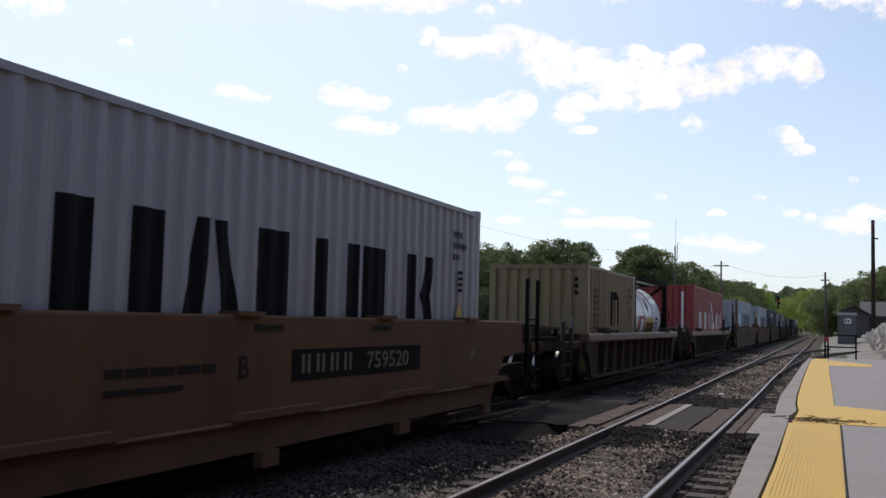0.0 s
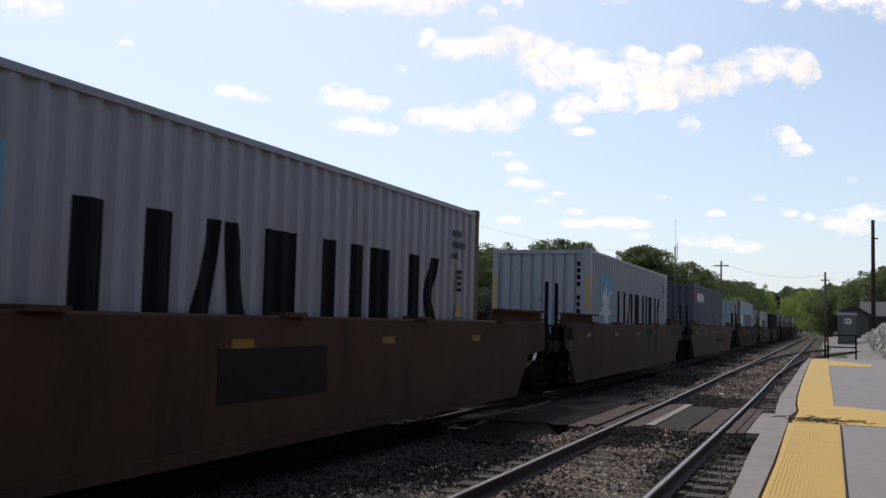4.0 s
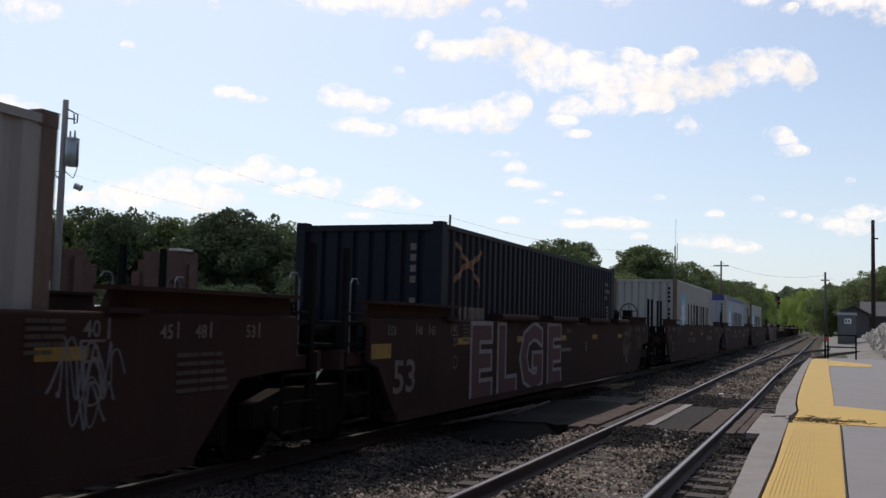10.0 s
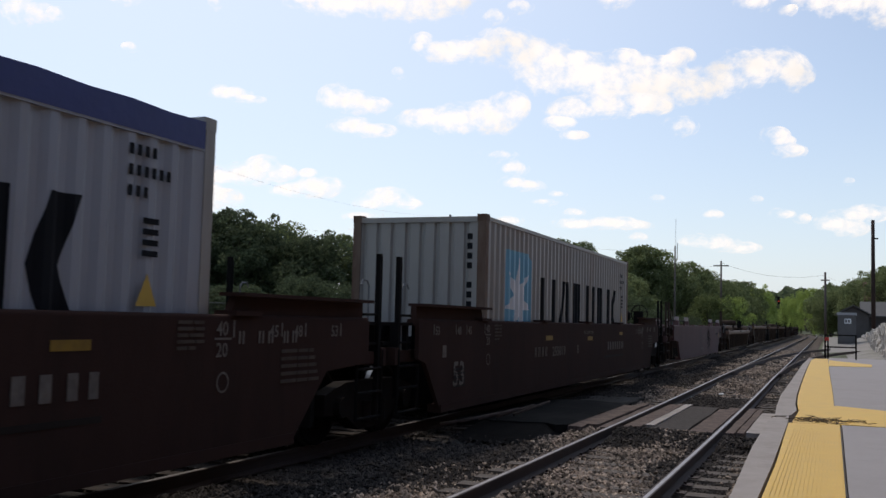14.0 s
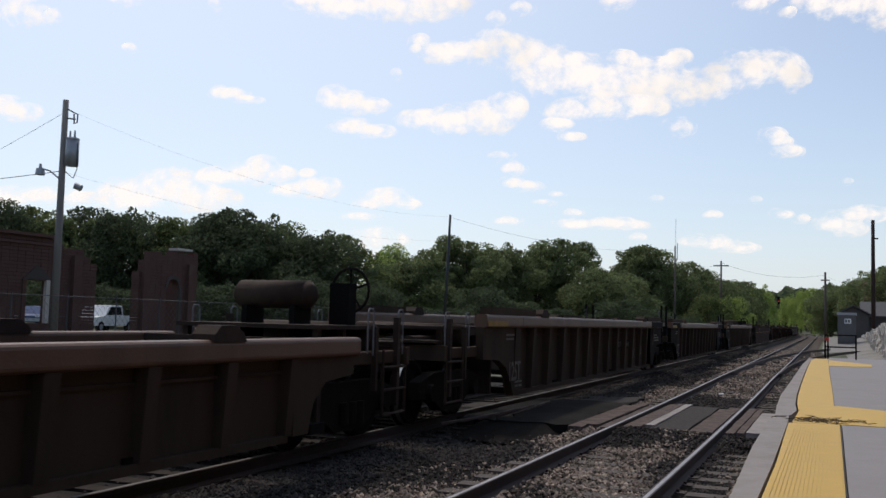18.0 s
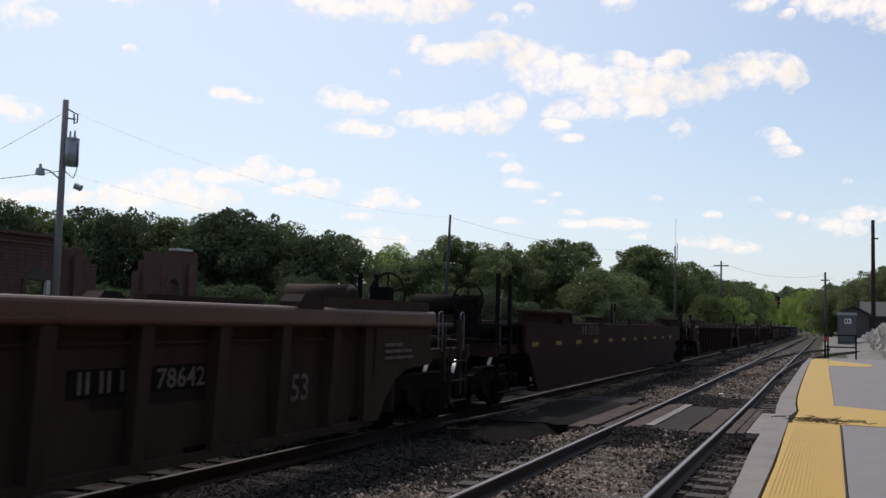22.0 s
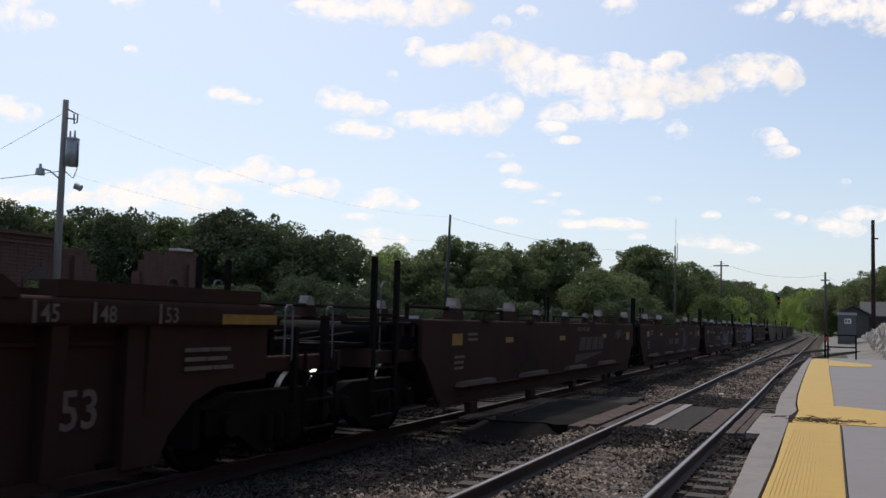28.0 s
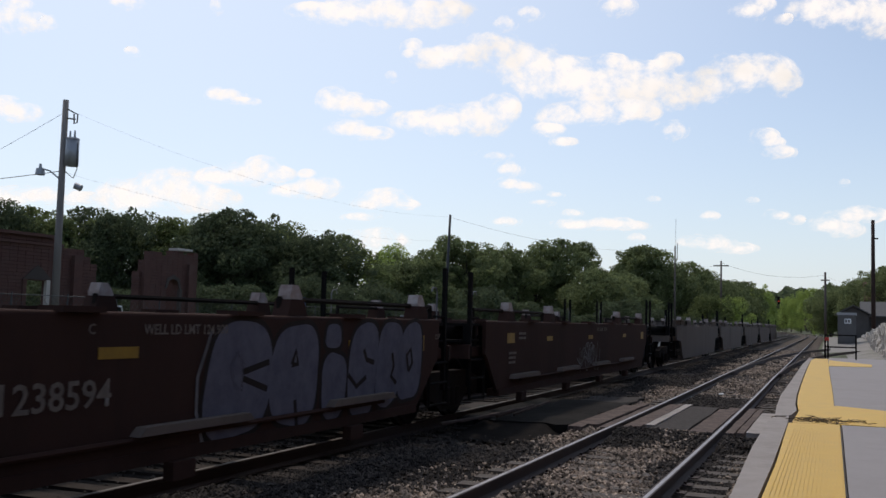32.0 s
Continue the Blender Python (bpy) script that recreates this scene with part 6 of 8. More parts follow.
def drape(c, length):
    """Press the painted marks into the corrugations of the near side."""
    lc = length - 0.3
    n = int((lc - 0.2) / 0.278)
    st = (lc - 0.2) / n

    def dent(y):
        q = (y + lc / 2 - 0.1) / st
        if q < 0 or q > n:
            return 0.0
        q -= math.floor(q)
        return max(0.0, min(1.0, (q - 0.02) / 0.22, (0.74 - q) / 0.24))

    for ob in c.children:
        if not ob.name.startswith(("painted_mark", "emblem", "rust_streak", "cross_mark")) or abs(ob.location.x) < 1:
            continue
        bm = bmesh.new()
        bm.from_mesh(ob.data)
        off = ob.location.y
        ys = [v.co.y + off for v in bm.verts]
        i0, i1 = int((min(ys) + lc / 2) / st) - 1, int((max(ys) + lc / 2) / st) + 1
        for i in range(i0, i1 + 1):
            for f in (0.02, 0.24, 0.5, 0.74):
                y = -lc / 2 + 0.1 + (i + f) * st
                if min(ys) < y < max(ys):
                    bmesh.ops.bisect_plane(bm, geom=bm.verts[:] + bm.edges[:] + bm.faces[:], plane_co=(0, y - off, 0), plane_no=(0, 1, 0))
        for v in bm.verts:
            v.co.x = 1.2105 + (ob.location.x - 1.2195) - 0.036 * dent(v.co.y + off) - ob.location.x + v.co.x
        bm.to_mesh(ob.data)
        bm.free()


def on_side(c, rows, a, x=1.219 + 0.001):
    """Flat painted marks on the near side: rows of (material, y from the near end, z, outline)."""
    for material, y, z, pts in rows:
        bm = bmesh.new()
        poly(bm, pts)
        part("painted_mark", bm, M[material], c, m=pose(x, y - a, z))


def poly(bm, pts, x=0.0):
    bm.faces.new([bm.verts.new((x, y, z)) for y, z in pts])


def rect(w, h):
    return [(0, 0), (w, 0), (w, h), (0, h)]


STAR = [(math.cos(math.pi / 2 + k * math.pi / 7) * (0.78 if k % 2 == 0 else 0.30), math.sin(math.pi / 2 + k * math.pi / 7) * (0.78 if k % 2 == 0 else 0.30)) for k in range(14)]


def block_marks(c, a, y, z, h, pitch, material, bar):
    """A row of plain heavy blocks with notches where a brand name stands."""
    k = pitch / 1.22
    h1 = h * 0.84
    b = bar * 1.15 * k
    for i, (off, w) in enumerate(((0.0, 1.22), (1.45, 0.97), (2.66, 0.95), (3.81, 1.05), (5.02, 0.97), (6.24, 0.98))):
        bm = bmesh.new()
        off, w = off * k, w * k
        if i == 1:
            poly(bm, [(0, 0), (b, 0), (w * 0.46, h1), (w * 0.46 - b * 0.6, h1)])
            poly(bm, [(w - b, 0), (w, 0), (w * 0.54 + b * 0.6, h1), (w * 0.54, h1)])
        elif i in (2, 4):
            poly(bm, [(0, 0), (w * 0.62, 0), (w * 0.62, h1), (0, h1)])
        elif i == 5:
            poly(bm, rect(b, h1))
            poly(bm, [(w * 0.5, h1 * 0.5), (w - b, 0), (w, 0), (w * 0.5 + b, h1 * 0.5), (w, h1), (w - b, h1)])
        else:
            poly(bm, rect(b * (1.2 if i == 0 else 1.0), h1))
            poly(bm, [(w - b * (1.2 if i == 0 else 1.0), 0), (w, 0), (w, h1), (w - b * (1.2 if i == 0 else 1.0), h1)])
        part("painted_mark", bm, M[material], c, m=pose(1.2205, y + off - a, z))


def code_bars(c, high, a, material="ink", x=0.93, n=11):
    """Unreadable upright code on the end wall and small marks by the far corner."""
    bm = bmesh.new()
    for i in range(n):
        if i == 4:
            continue
        z = high - 0.42 - i * 0.16
        box(bm, x - 0.045, x + 0.045, -a + 0.022, -a + 0.026, z, z + 0.1)
    tagged(part("code_mark", bm, M[material], c), kind="stuff")
    bm = bmesh.new()
    for i, n_marks in enumerate((4, 6, 3)):
        for j in range(n_marks):
            box(bm, 1.2195, 1.2205, a - 1.15 + j * 0.095, a - 1.1 + j * 0.095, high - 0.5 - i * 0.17, high - 0.41 - i * 0.17)
    for i in range(4):
        box(bm, 1.2195, 1.2205, a - 0.95, a - 0.75, high - 1.05 - i * 0.09, high - 1.0 - i * 0.09)
    tagged(part("small_print", bm, M[material], c), kind="stuff")


def liner(name, u0, high, paint, posts, label, tarp=False, emblem=True, first=3.33, step=1.22):
    """Grey forty-foot box: pale blue square with a white star, and heavy black blocks."""
    c = container(name, u0, 12.19, high, paint, label, posts, tarp=tarp)
    a = 6.095
    bm = bmesh.new()
    poly(bm, [(0.12, 0), (1.48, 0), (1.6, 0.12), (1.6, 1.45), (1.48, 1.57), (0.12, 1.57), (0, 1.45), (0, 0.12)])
    z0 = 0.3 if high > 2.7 else 0.0
    if emblem:
        part("emblem_square", bm, M["emblem_blue"], c, "light blue emblem square", m=pose(1.2195, 1.08 - a, z0 + 0.54))
    else:
        bm.free()
    if emblem:
        bm = bmesh.new()
        poly(bm, [(y * 1.0, z * 1.0) for y, z in STAR])
        part("emblem_star", bm, M["white"], c, "white seven-pointed star", m=pose(1.2225, 1.89 - a, z0 + 1.24))
    block_marks(c, a, first, z0 + 0.63, 1.3 if high > 2.7 else 1.35, step, "ink", 0.27)
    code_bars(c, high, a)
    if high > 2.8 and posts != "rustpost":
        for e in (-1, 1):
            part("height_strip", boxes((e * 1.14 - 0.035, e * 1.14 + 0.035, -a - 0.002, -a + 0.006, 1.45, 2.3)), M["amber"], c, "yellow height warning strip")
        part("height_strip", boxes((1.214, 1.2195, -a + 0.04, -a + 0.11, 1.45, 2.3)), M["amber"], c, "yellow height warning strip")
    part("warning_mark", shape(poly, [(0, 0), (0.26, 0), (0.13, 0.27)]), M["amber"], c, m=pose(1.2205, a - 1.0, 1.2))
    return c


def tank_container(u0):
    c = thing("tank_container", "glossy white cylindrical tank in a dark steel frame", "tank container", "containers on the train")
    L, w, h = 6.06, 1.219, 2.59
    a = L / 2
    bm = bmesh.new()
    prof = [(-2.86, 0.35), (-2.83, 0.6), (-2.72, 0.88), (-2.55, 1.05), (-2.35, 1.1), (2.35, 1.1), (2.55, 1.05), (2.72, 0.88), (2.83, 0.6), (2.86, 0.35)]
    seg = 40
    rings = [[bm.verts.new((r * math.cos(2 * math.pi * i / seg), y, 1.33 + r * math.sin(2 * math.pi * i / seg))) for i in range(seg)] for y, r in prof]
    for p, q in zip(rings, rings[1:]):
        for i in range(seg):
            j = (i + 1) % seg
            bm.faces.new((p[i], p[j], q[j], q[i]))
    bm.faces.new(rings[0])
    bm.faces.new(rings[-1][::-1])
    shell = part("tank_shell", bm, M["tank"], c, "glossy white tank shell", True)
    for y in (-2.35, -0.8, 0.8, 2.35):
        bm = bmesh.new()
        pts = [(1.108 * math.cos(2 * math.pi * i / 40), y, 1.33 + 1.108 * math.sin(2 * math.pi * i / 40)) for i in range(41)]
        pipe(bm, pts, 0.012, 5)
        part("hoop", bm, M["tank"], shell)
    for s in (-1, 1):
        part("top_rail", boxes((min(s * 1.12, s * w), max(s * 1.12, s * w), -a, a, h - 0.12, h)), M["black"], c)
        part("bottom_rail", boxes((min(s * 1.12, s * w), max(s * 1.12, s * w), -a, a, 0, 0.14)), M["black"], c)
        for e in (-1, 1):
            part("corner_post", boxes((min(s * 1.08, s * w), max(s * 1.08, s * w), min(e * (a - 0.15), e * a), max(e * (a - 0.15), e * a), 0.1, h - 0.1)), M["black"], c)
        bm = bmesh.new()
        pts = [(s * 0.62, -2.3 + i * 0.5, 2.3 + (0.06 if i % 2 else 0)) for i in range(10)]
        pipe(bm, pts, 0.02)
        part("steam_pipe", bm, M["iron"], c)
    for e in (-1, 1):
        part("end_rail", boxes((-1.1, 1.1, min(e * (a - 0.12), e * a), max(e * (a - 0.12), e * a), h - 0.12, h), (-1.1, 1.1, min(e * (a - 0.12), e * a), max(e * (a - 0.12), e * a), 0, 0.14)), M["black"], c)
        bm = bmesh.new()
        for s in (-1, 1):
            tube(bm, (s * 1.1, e * (a - 0.08), h - 0.1), (s * 0.45, e * (a - 0.4), h - 0.6), 0.05)
            tube(bm, (s * 1.1, e * (a - 0.08), 0.1), (s * 0.45, e * (a - 0.4), 0.6), 0.05)
        part("brace", bm, M["black"], c)
    part("walkway", boxes((-0.3, 0.3, -2.6, 2.6, h - 0.13, h - 0.09), (0.75, 1.12, -2.6, 2.6, h - 0.1, h - 0.06)), M["galv"], c)

    def on_shell(y0, y1, z0, z1, lift):
        bm = bmesh.new()
        prev = None
        for i in range(9):
            z = z0 + (z1 - z0) * i / 8
            x = math.sqrt(max(0.01, 1.1 ** 2 - (z - 1.33) ** 2)) + lift
            v = (bm.verts.new((x, y0, z)), bm.verts.new((x, y1, z)))
            if prev:
                bm.faces.new((prev[0], prev[1], v[1], v[0]))
            prev = v
        return bm

    part("placard", on_shell(-1.75, -0.62, 0.52, 1.42, 0.012), M["crimson"], c, "crimson emblem block")
    bm = on_shell(-1.42, -0.95, 0.62, 1.32, 0.018)
    part("emblem_stroke", bm, M["white"], c)
    part("placard", on_shell(-0.56, 1.05, 0.52, 1.36, 0.012), M["amber"], c, "amber name placard")
    for k in range(5):
        part("placard_bar", on_shell(-0.42 + k * 0.28, -0.24 + k * 0.28, 0.86, 1.22, 0.018), M["ink"], c)
    part("placard_bar", on_shell(-0.48, 0.98, 0.60, 0.74, 0.018), M["ink"], c)
    for k in range(3):
        part("small_print", on_shell(1.3, 1.75 - 0.12 * k, 1.30 - k * 0.14, 1.38 - k * 0.14, 0.012), M["ink"], c)
    bm = bmesh.new()
    x = 1.02
    for k, (r, lift) in enumerate(((0.24, 0.0), (0.16, 0.006))):
        bmk = bmesh.new()
        pts = []
        for dy, dz in ((0, -r), (r, 0), (0, r), (-r, 0)):
            z = 1.78 + dz
            pts.append(bmk.verts.new((math.sqrt(1.1 ** 2 - (z - 1.33) ** 2) + 0.03 + lift, 0.05 + dy, z)))
        bmk.faces.new(pts)
        part("hazard_diamond", bmk, M["crimson" if k == 0 else "white"], c)
    bm.free()
    MOVERS.append((c, u0 + a, 0.36))
    return c


# ---- the train, wagon by wagon ----
WAGONS = "wagons of the train"


def gauge_marks(L):
    """Container-length stencils and small print near both ends of a unit L metres long."""
    rows = []
    for near, far, txt in ((0.55, 0.95, "53"), (1.4, 1.72, "48"), (1.85, 2.18, "45")):
        for y in (near, L - far):
            rows += [("text", "stencil", y, 1.3, 0.12, txt), ("bar", "stencil", y - 0.05 if y < 5 else y + 0.22, 1.3, 0.025, 0.14)]
    for y in (2.68, L - 3.05):
        rows += [("text", "stencil", y, 1.32, 0.13, "40"), ("bar", "stencil", y - 0.02, 1.28, 0.26, 0.02), ("text", "stencil", y, 1.13, 0.13, "20"), ("bar", "stencil", y - 0.06 if y < 5 else y + 0.26, 1.3, 0.025, 0.16)]
        rows += [("ring", "stencil", y + 0.12, 0.9, 0.085, 0.085)]
    for k, w in enumerate(((0.2, 0.15), (0.22, 0.14), (0.15, 0.2), (0.24, 0.12), (0.14, 0.1))):
        rows += [("words", "logo", 3.1, 1.42 - k * 0.055, 0.03, w), ("words", "logo", L - 3.6, 1.42 - k * 0.055, 0.03, w), ("words", "logo", L - 1.95, 1.14 - k * 0.075, 0.035, (0.3, 0.2, 0.1 + 0.03 * k)), ("words", "faded", 1.3, 0.78 - k * 0.06, 0.035, (0.25, 0.2))]
    return rows


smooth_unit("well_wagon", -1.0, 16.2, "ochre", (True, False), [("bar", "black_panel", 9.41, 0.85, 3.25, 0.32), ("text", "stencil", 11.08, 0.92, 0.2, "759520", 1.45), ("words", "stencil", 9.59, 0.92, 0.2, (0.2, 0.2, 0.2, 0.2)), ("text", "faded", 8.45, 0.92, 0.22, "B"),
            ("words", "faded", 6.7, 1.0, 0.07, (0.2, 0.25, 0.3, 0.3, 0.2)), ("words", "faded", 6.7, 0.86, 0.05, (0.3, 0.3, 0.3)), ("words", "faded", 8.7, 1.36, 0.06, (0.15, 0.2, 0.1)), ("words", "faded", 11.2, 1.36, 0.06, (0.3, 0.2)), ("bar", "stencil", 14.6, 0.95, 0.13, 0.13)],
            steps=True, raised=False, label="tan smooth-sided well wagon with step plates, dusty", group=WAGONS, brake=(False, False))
liner("shipping_container", 2.19, 2.89, "box_grey", None, "grey corrugated forty-foot container with black block lettering", emblem=False, first=3.14, step=1.22)

ribbed_unit("well_wagon", 19.3, 37.3, "tan", (False, False), label="tan ribbed single well wagon, lower side sooty with shade in its colour", group=WAGONS, inset=(1.9, 1.7), truck=1.0, drop=0, panels=False, brake=(False, "wheel"),
            marks=[("bar", "faded", 6.0, 0.75, 1.9, 0.3)])
c = container("shipping_container", 21.95, 6.06, 2.55, "box_tan", "tan corrugated twenty-foot container with black marks")
code_bars(c, 2.55, 3.03, n=3)
for k in range(15):
    part("painted_mark", shape(poly, rect(0.1, 0.1)), M["ink"], c, m=pose(1.2205, 0.75 - 3.03 + 0.3 * (k // 8), 1.9 - 0.15 * (k % 8)))
on_side(c, [("ink", 2.75, 1.12, [(0, 0), (0.2, 0), (0.2, 0.62), (0.3, 0.68), (0.36, 0.62), (0.36, 0), (0.56, 0), (0.56, 0.62), (0.66, 0.68), (0.74, 0.6), (0.74, 0), (0.94, 0), (0.94, 0.72), (0.8, 0.86), (0, 0.86)]),
            ("ink", 2.7, 0.62, rect(0.52, 0.36)), ("ink", 3.35, 0.62, rect(0.5, 0.36))], 3.03)
tank_container(28.1)

ribbed_unit("well_wagon", 38.6, 57.0, "tan", (False, False), label="tan ribbed single well wagon carrying a red container", group=WAGONS, inset=(1.1, 0.75), truck=1.0, drop=0, panels=False, brake=("tank", "tank"),
            marks=[("text", "faded", 7.3, 0.62, 0.42, "40"), ("bar", "reflector", 5.0, 1.17, 0.5, 0.12), ("bar", "reflector", 8.0, 1.17, 0.5, 0.12), ("bar", "faded", 13.0, 1.17, 1.3, 0.12)])
c = container("shipping_container", 41.75, 12.19, 2.9, "box_red", "red corrugated forty-foot container with white lettering blocks")
a = 6.095
bm = bmesh.new()
box(bm, 0.68, 0.77, -a + 0.024, -a + 0.03, 0.7, 2.6)
part("code_strip", bm, M["white"], c, "white upright code strip")
for i in range(7):
    bm = bmesh.new()
    w = 0.48
    poly(bm, rect(0.12, 0.95 if i in (0, 6) else 0.78))
    poly(bm, [(w - 0.12, 0), (w, 0), (w, 0.78), (w - 0.12, 0.78)])
    part("painted_mark", bm, M["white"], c, m=pose(1.2205, 1.68 + i * 0.65 - a, 1.0))
for i in range(3):
    bm = bmesh.new()
    poly(bm, rect(0.13, 0.82))
    poly(bm, [(0.4, 0), (0.53, 0), (0.53, 0.72), (0.4, 0.72)])
    part("painted_mark", bm, M["white"], c, m=pose(1.2205, 8.58 + i * 0.7 - a, 1.0))
on_side(c, [("white", 7.1, 0.98, [(0.0, 0.05), (1.05, 0.0), (0.85, 0.3), (0.55, 0.42), (0.25, 0.3)]), ("white", 6.3, 1.3, [(0.55, 0.0), (1.25, 0.2), (1.0, 0.35), (0.75, 0.75), (0.45, 0.95), (0.0, 1.0), (0.35, 0.85), (0.6, 0.5)]),
            ("white", 6.6, 0.98, [(0.25, 0), (0.32, 0), (0.02, 1.35), (-0.05, 1.35)])], a)
for k in range(3):
    part("painted_mark", shape(poly, rect(0.1, 0.9 if k == 0 else 0.22)), M["white"], c, m=pose(1.2205, 11.2 + 0.22 * k - a, 1.35 if k else 1.0))

TTX = [("bar", "black_panel", 0.02, 1.15, 0.5, 0.26), ("bar", "reflector", 0.1, 1.2, 0.2, 0.2), ("bar", "stencil", 0.36, 1.0, 0.08, 0.14)] + [("bar", "reflector", 1.9 + k * 3.15, 1.2, 0.36, 0.085) for k in range(5)]
smooth_unit("well_wagon", 60.5, 79.0, "tan", (False, True), TTX + [("bar", "faded", 8, 0.7, 2.0, 0.5)], label="tan smooth-sided articulated well unit, dusty", group=WAGONS, brake=(True, False))
liner("shipping_container", 63.5, 2.9, "box_grey", "rustpost", "grey forty-foot container with rust-stained corner posts")
smooth_unit("well_wagon", 80.6, 98.3, "tan", (True, True), TTX + [("bar", "faded", 10.2, 0.6, 0.22, 0.75), ("bar", "faded", 9.7, 1.2, 1.2, 0.2), ("bar", "faded", 11.5, 0.6, 0.35, 0.9), ("bar", "graffiti_red", 12.1, 0.6, 0.3, 0.9), ("blob", "faded", 14.0, 1.05, 3.2, 0.36, 5, "faint sprayed tag")],
            label="tan smooth-sided middle well unit with faded lettering", group=WAGONS)
liner("shipping_container", 83.5, 2.92, "box_grey", None, "grey forty-foot container with a light blue emblem")
smooth_unit("well_wagon", 100.8, 119.4, "tan", (True, False), TTX + [("text", "stencil", 11.57, 0.86, 0.25, "766369", 1.35), ("words", "stencil", 9.9, 0.86, 0.25, (0.24, 0.24, 0.24, 0.24)), ("bar", "black_panel", 9.7, 0.74, 3.65, 0.42), ("text", "faded", 9.2, 0.87, 0.22, "A"), ("bar", "black_panel", 18.0, 0.7, 0.45, 0.7), ("bar", "reflector", 18.05, 1.15, 0.3, 0.16), ("bar", "reflector", 18.05, 0.82, 0.3, 0.16)],
            label="tan smooth-sided end well unit with white stencils", group=WAGONS, brake=(False, False))
c = container("shipping_container", 103.1, 12.19, 2.9, "box_slate", "faded slate-blue container with rust spots and white emblem", base=0.42)
on_side(c, [("crimson", 0.55, 2.12, rect(0.26, 0.46)), ("crimson", 0.88, 2.12, rect(0.26, 0.5))], 6.095)
for k in range(5):
    bm = bmesh.new()
    poly(bm, [(0.2 * math.cos(t * math.pi / 10), 0.22 + 0.22 * math.sin(t * math.pi / 10)) for t in range(20)])
    part("painted_mark", bm, M["white"], c, m=pose(1.2205, 1.45 + k * 0.47 - 6.095, 2.12))
STREAK = mat("rust_streak", (0.03, 0.02, 0.018), 0.8)
r = random.Random(4)
for k in range(60):
    y, z, h, w = r.uniform(0.4, 11.8), r.uniform(0.4, 2.3), r.uniform(0.05, 0.35), r.uniform(0.02, 0.07)
    part("rust_streak", shape(poly, [(0, 0), (w * 0.5, -0.03), (w, 0.04), (w * 1.1, h * 0.6), (w * 0.8, h), (w * 0.3, h * 1.05), (-0.02, h * 0.7)]), STREAK, c, m=pose(1.2205, y - 6.095, z))
for k in range(11):
    z = r.uniform(0.6, 2.5)
    part("rust_streak", boxes((0, 0.05, 0.022, 0.026, 0, r.uniform(0.05, 0.25))), STREAK, c, m=pose(-1.0 + k * 0.19, -6.095, z))

# sprayed lines, as (along the wagon, height)
FLOURISH = (((0.25, 1.45), (0.08, 1.39), (0.0, 1.24), (0.06, 1.01), (0.16, 0.93), (0.34, 0.95)), ((0.17, 1.45), (0.44, 1.39), (0.75, 1.39), (0.67, 1.31), (0.47, 1.35)),
            ((0.24, 1.5), (0.3, 1.15)), ((0.62, 1.5), (0.61, 1.35)), ((0.04, 1.19), (0.19, 1.23), (0.35, 1.15), (0.45, 1.27), (0.54, 1.06), (0.62, 1.24), (0.74, 1.1), (0.91, 1.25), (1.14, 1.13)),
            ((0.15, 1.09), (0.74, 1.1), (1.58, 1.08)), ((0.38, 1.11), (0.5, 0.95), (0.7, 0.89), (0.8, 0.97), (0.75, 1.03), (0.6, 1.02), (0.58, 0.96), (0.69, 0.94)),
            ((1.34, 1.3), (1.41, 1.07), (1.44, 0.85)), ((1.69, 1.44), (1.69, 1.2), (1.57, 1.23), (1.89, 1.2), (1.73, 1.11), (1.67, 0.88)))
SCRAWL = (((0.04, 1.16), (0.22, 0.98), (0.38, 1.27), (0.59, 0.97), (0.76, 1.18), (0.91, 0.92), (1.09, 1.2), (1.08, 0.85), (1.3, 1.26), (1.39, 0.87), (1.67, 1.13), (1.62, 0.83)),
          ((0.13, 1.45), (0.21, 1.16)), ((0.49, 1.44), (0.45, 1.21), (0.64, 1.15), (0.64, 1.4), (0.49, 1.44)), ((0.05, 1.05), (0.5, 1.1), (0.95, 1.04)))
TALL_THICK = (((6.42, 0.4), (6.85, 1.04), (7.04, 1.36), (7.22, 1.43), (7.42, 1.36), (7.19, 1.16), (7.21, 0.95)), ((7.79, 1.4), (7.56, 1.19), (7.78, 0.93), (8.08, 0.84), (8.27, 1.14), (8.25, 1.34), (7.93, 1.42)),
              ((8.65, 1.38), (9.06, 1.43), (9.5, 1.28), (9.26, 0.75), (8.95, 0.7)), ((9.62, 1.21), (9.73, 1.42), (10.21, 1.38)), ((9.9, 1.12), (10.24, 1.1), (10.08, 0.9), (10.29, 0.78)))
TALL_THIN = (((6.39, 0.37), (6.9, 0.35), (7.11, 0.37), (7.2, 0.7), (7.07, 0.43)), ((7.78, 0.89), (7.86, 0.46)), ((8.95, 0.7), (8.76, 1.04), (8.68, 1.35)), ((9.04, 1.02), (8.88, 0.86), (9.11, 0.85), (9.16, 0.98), (9.04, 1.02)),
             ((7.23, 0.37), (7.94, 0.4), (8.59, 0.35), (9.74, 0.36)), ((8.0, 0.5), (8.5, 0.62), (9.1, 0.6)), ((9.84, 0.83), (9.7, 0.6), (9.9, 0.45)))
BN = [("bar", "reflector", 0.04, 1.02, 0.55, 0.18), ("text", "stencil", 0.64, 0.58, 0.42, "53", 1.3)] + [("bar", "reflector", 2.9 + k * 2.9, 1.15, 0.5, 0.1) for k in range(5)]
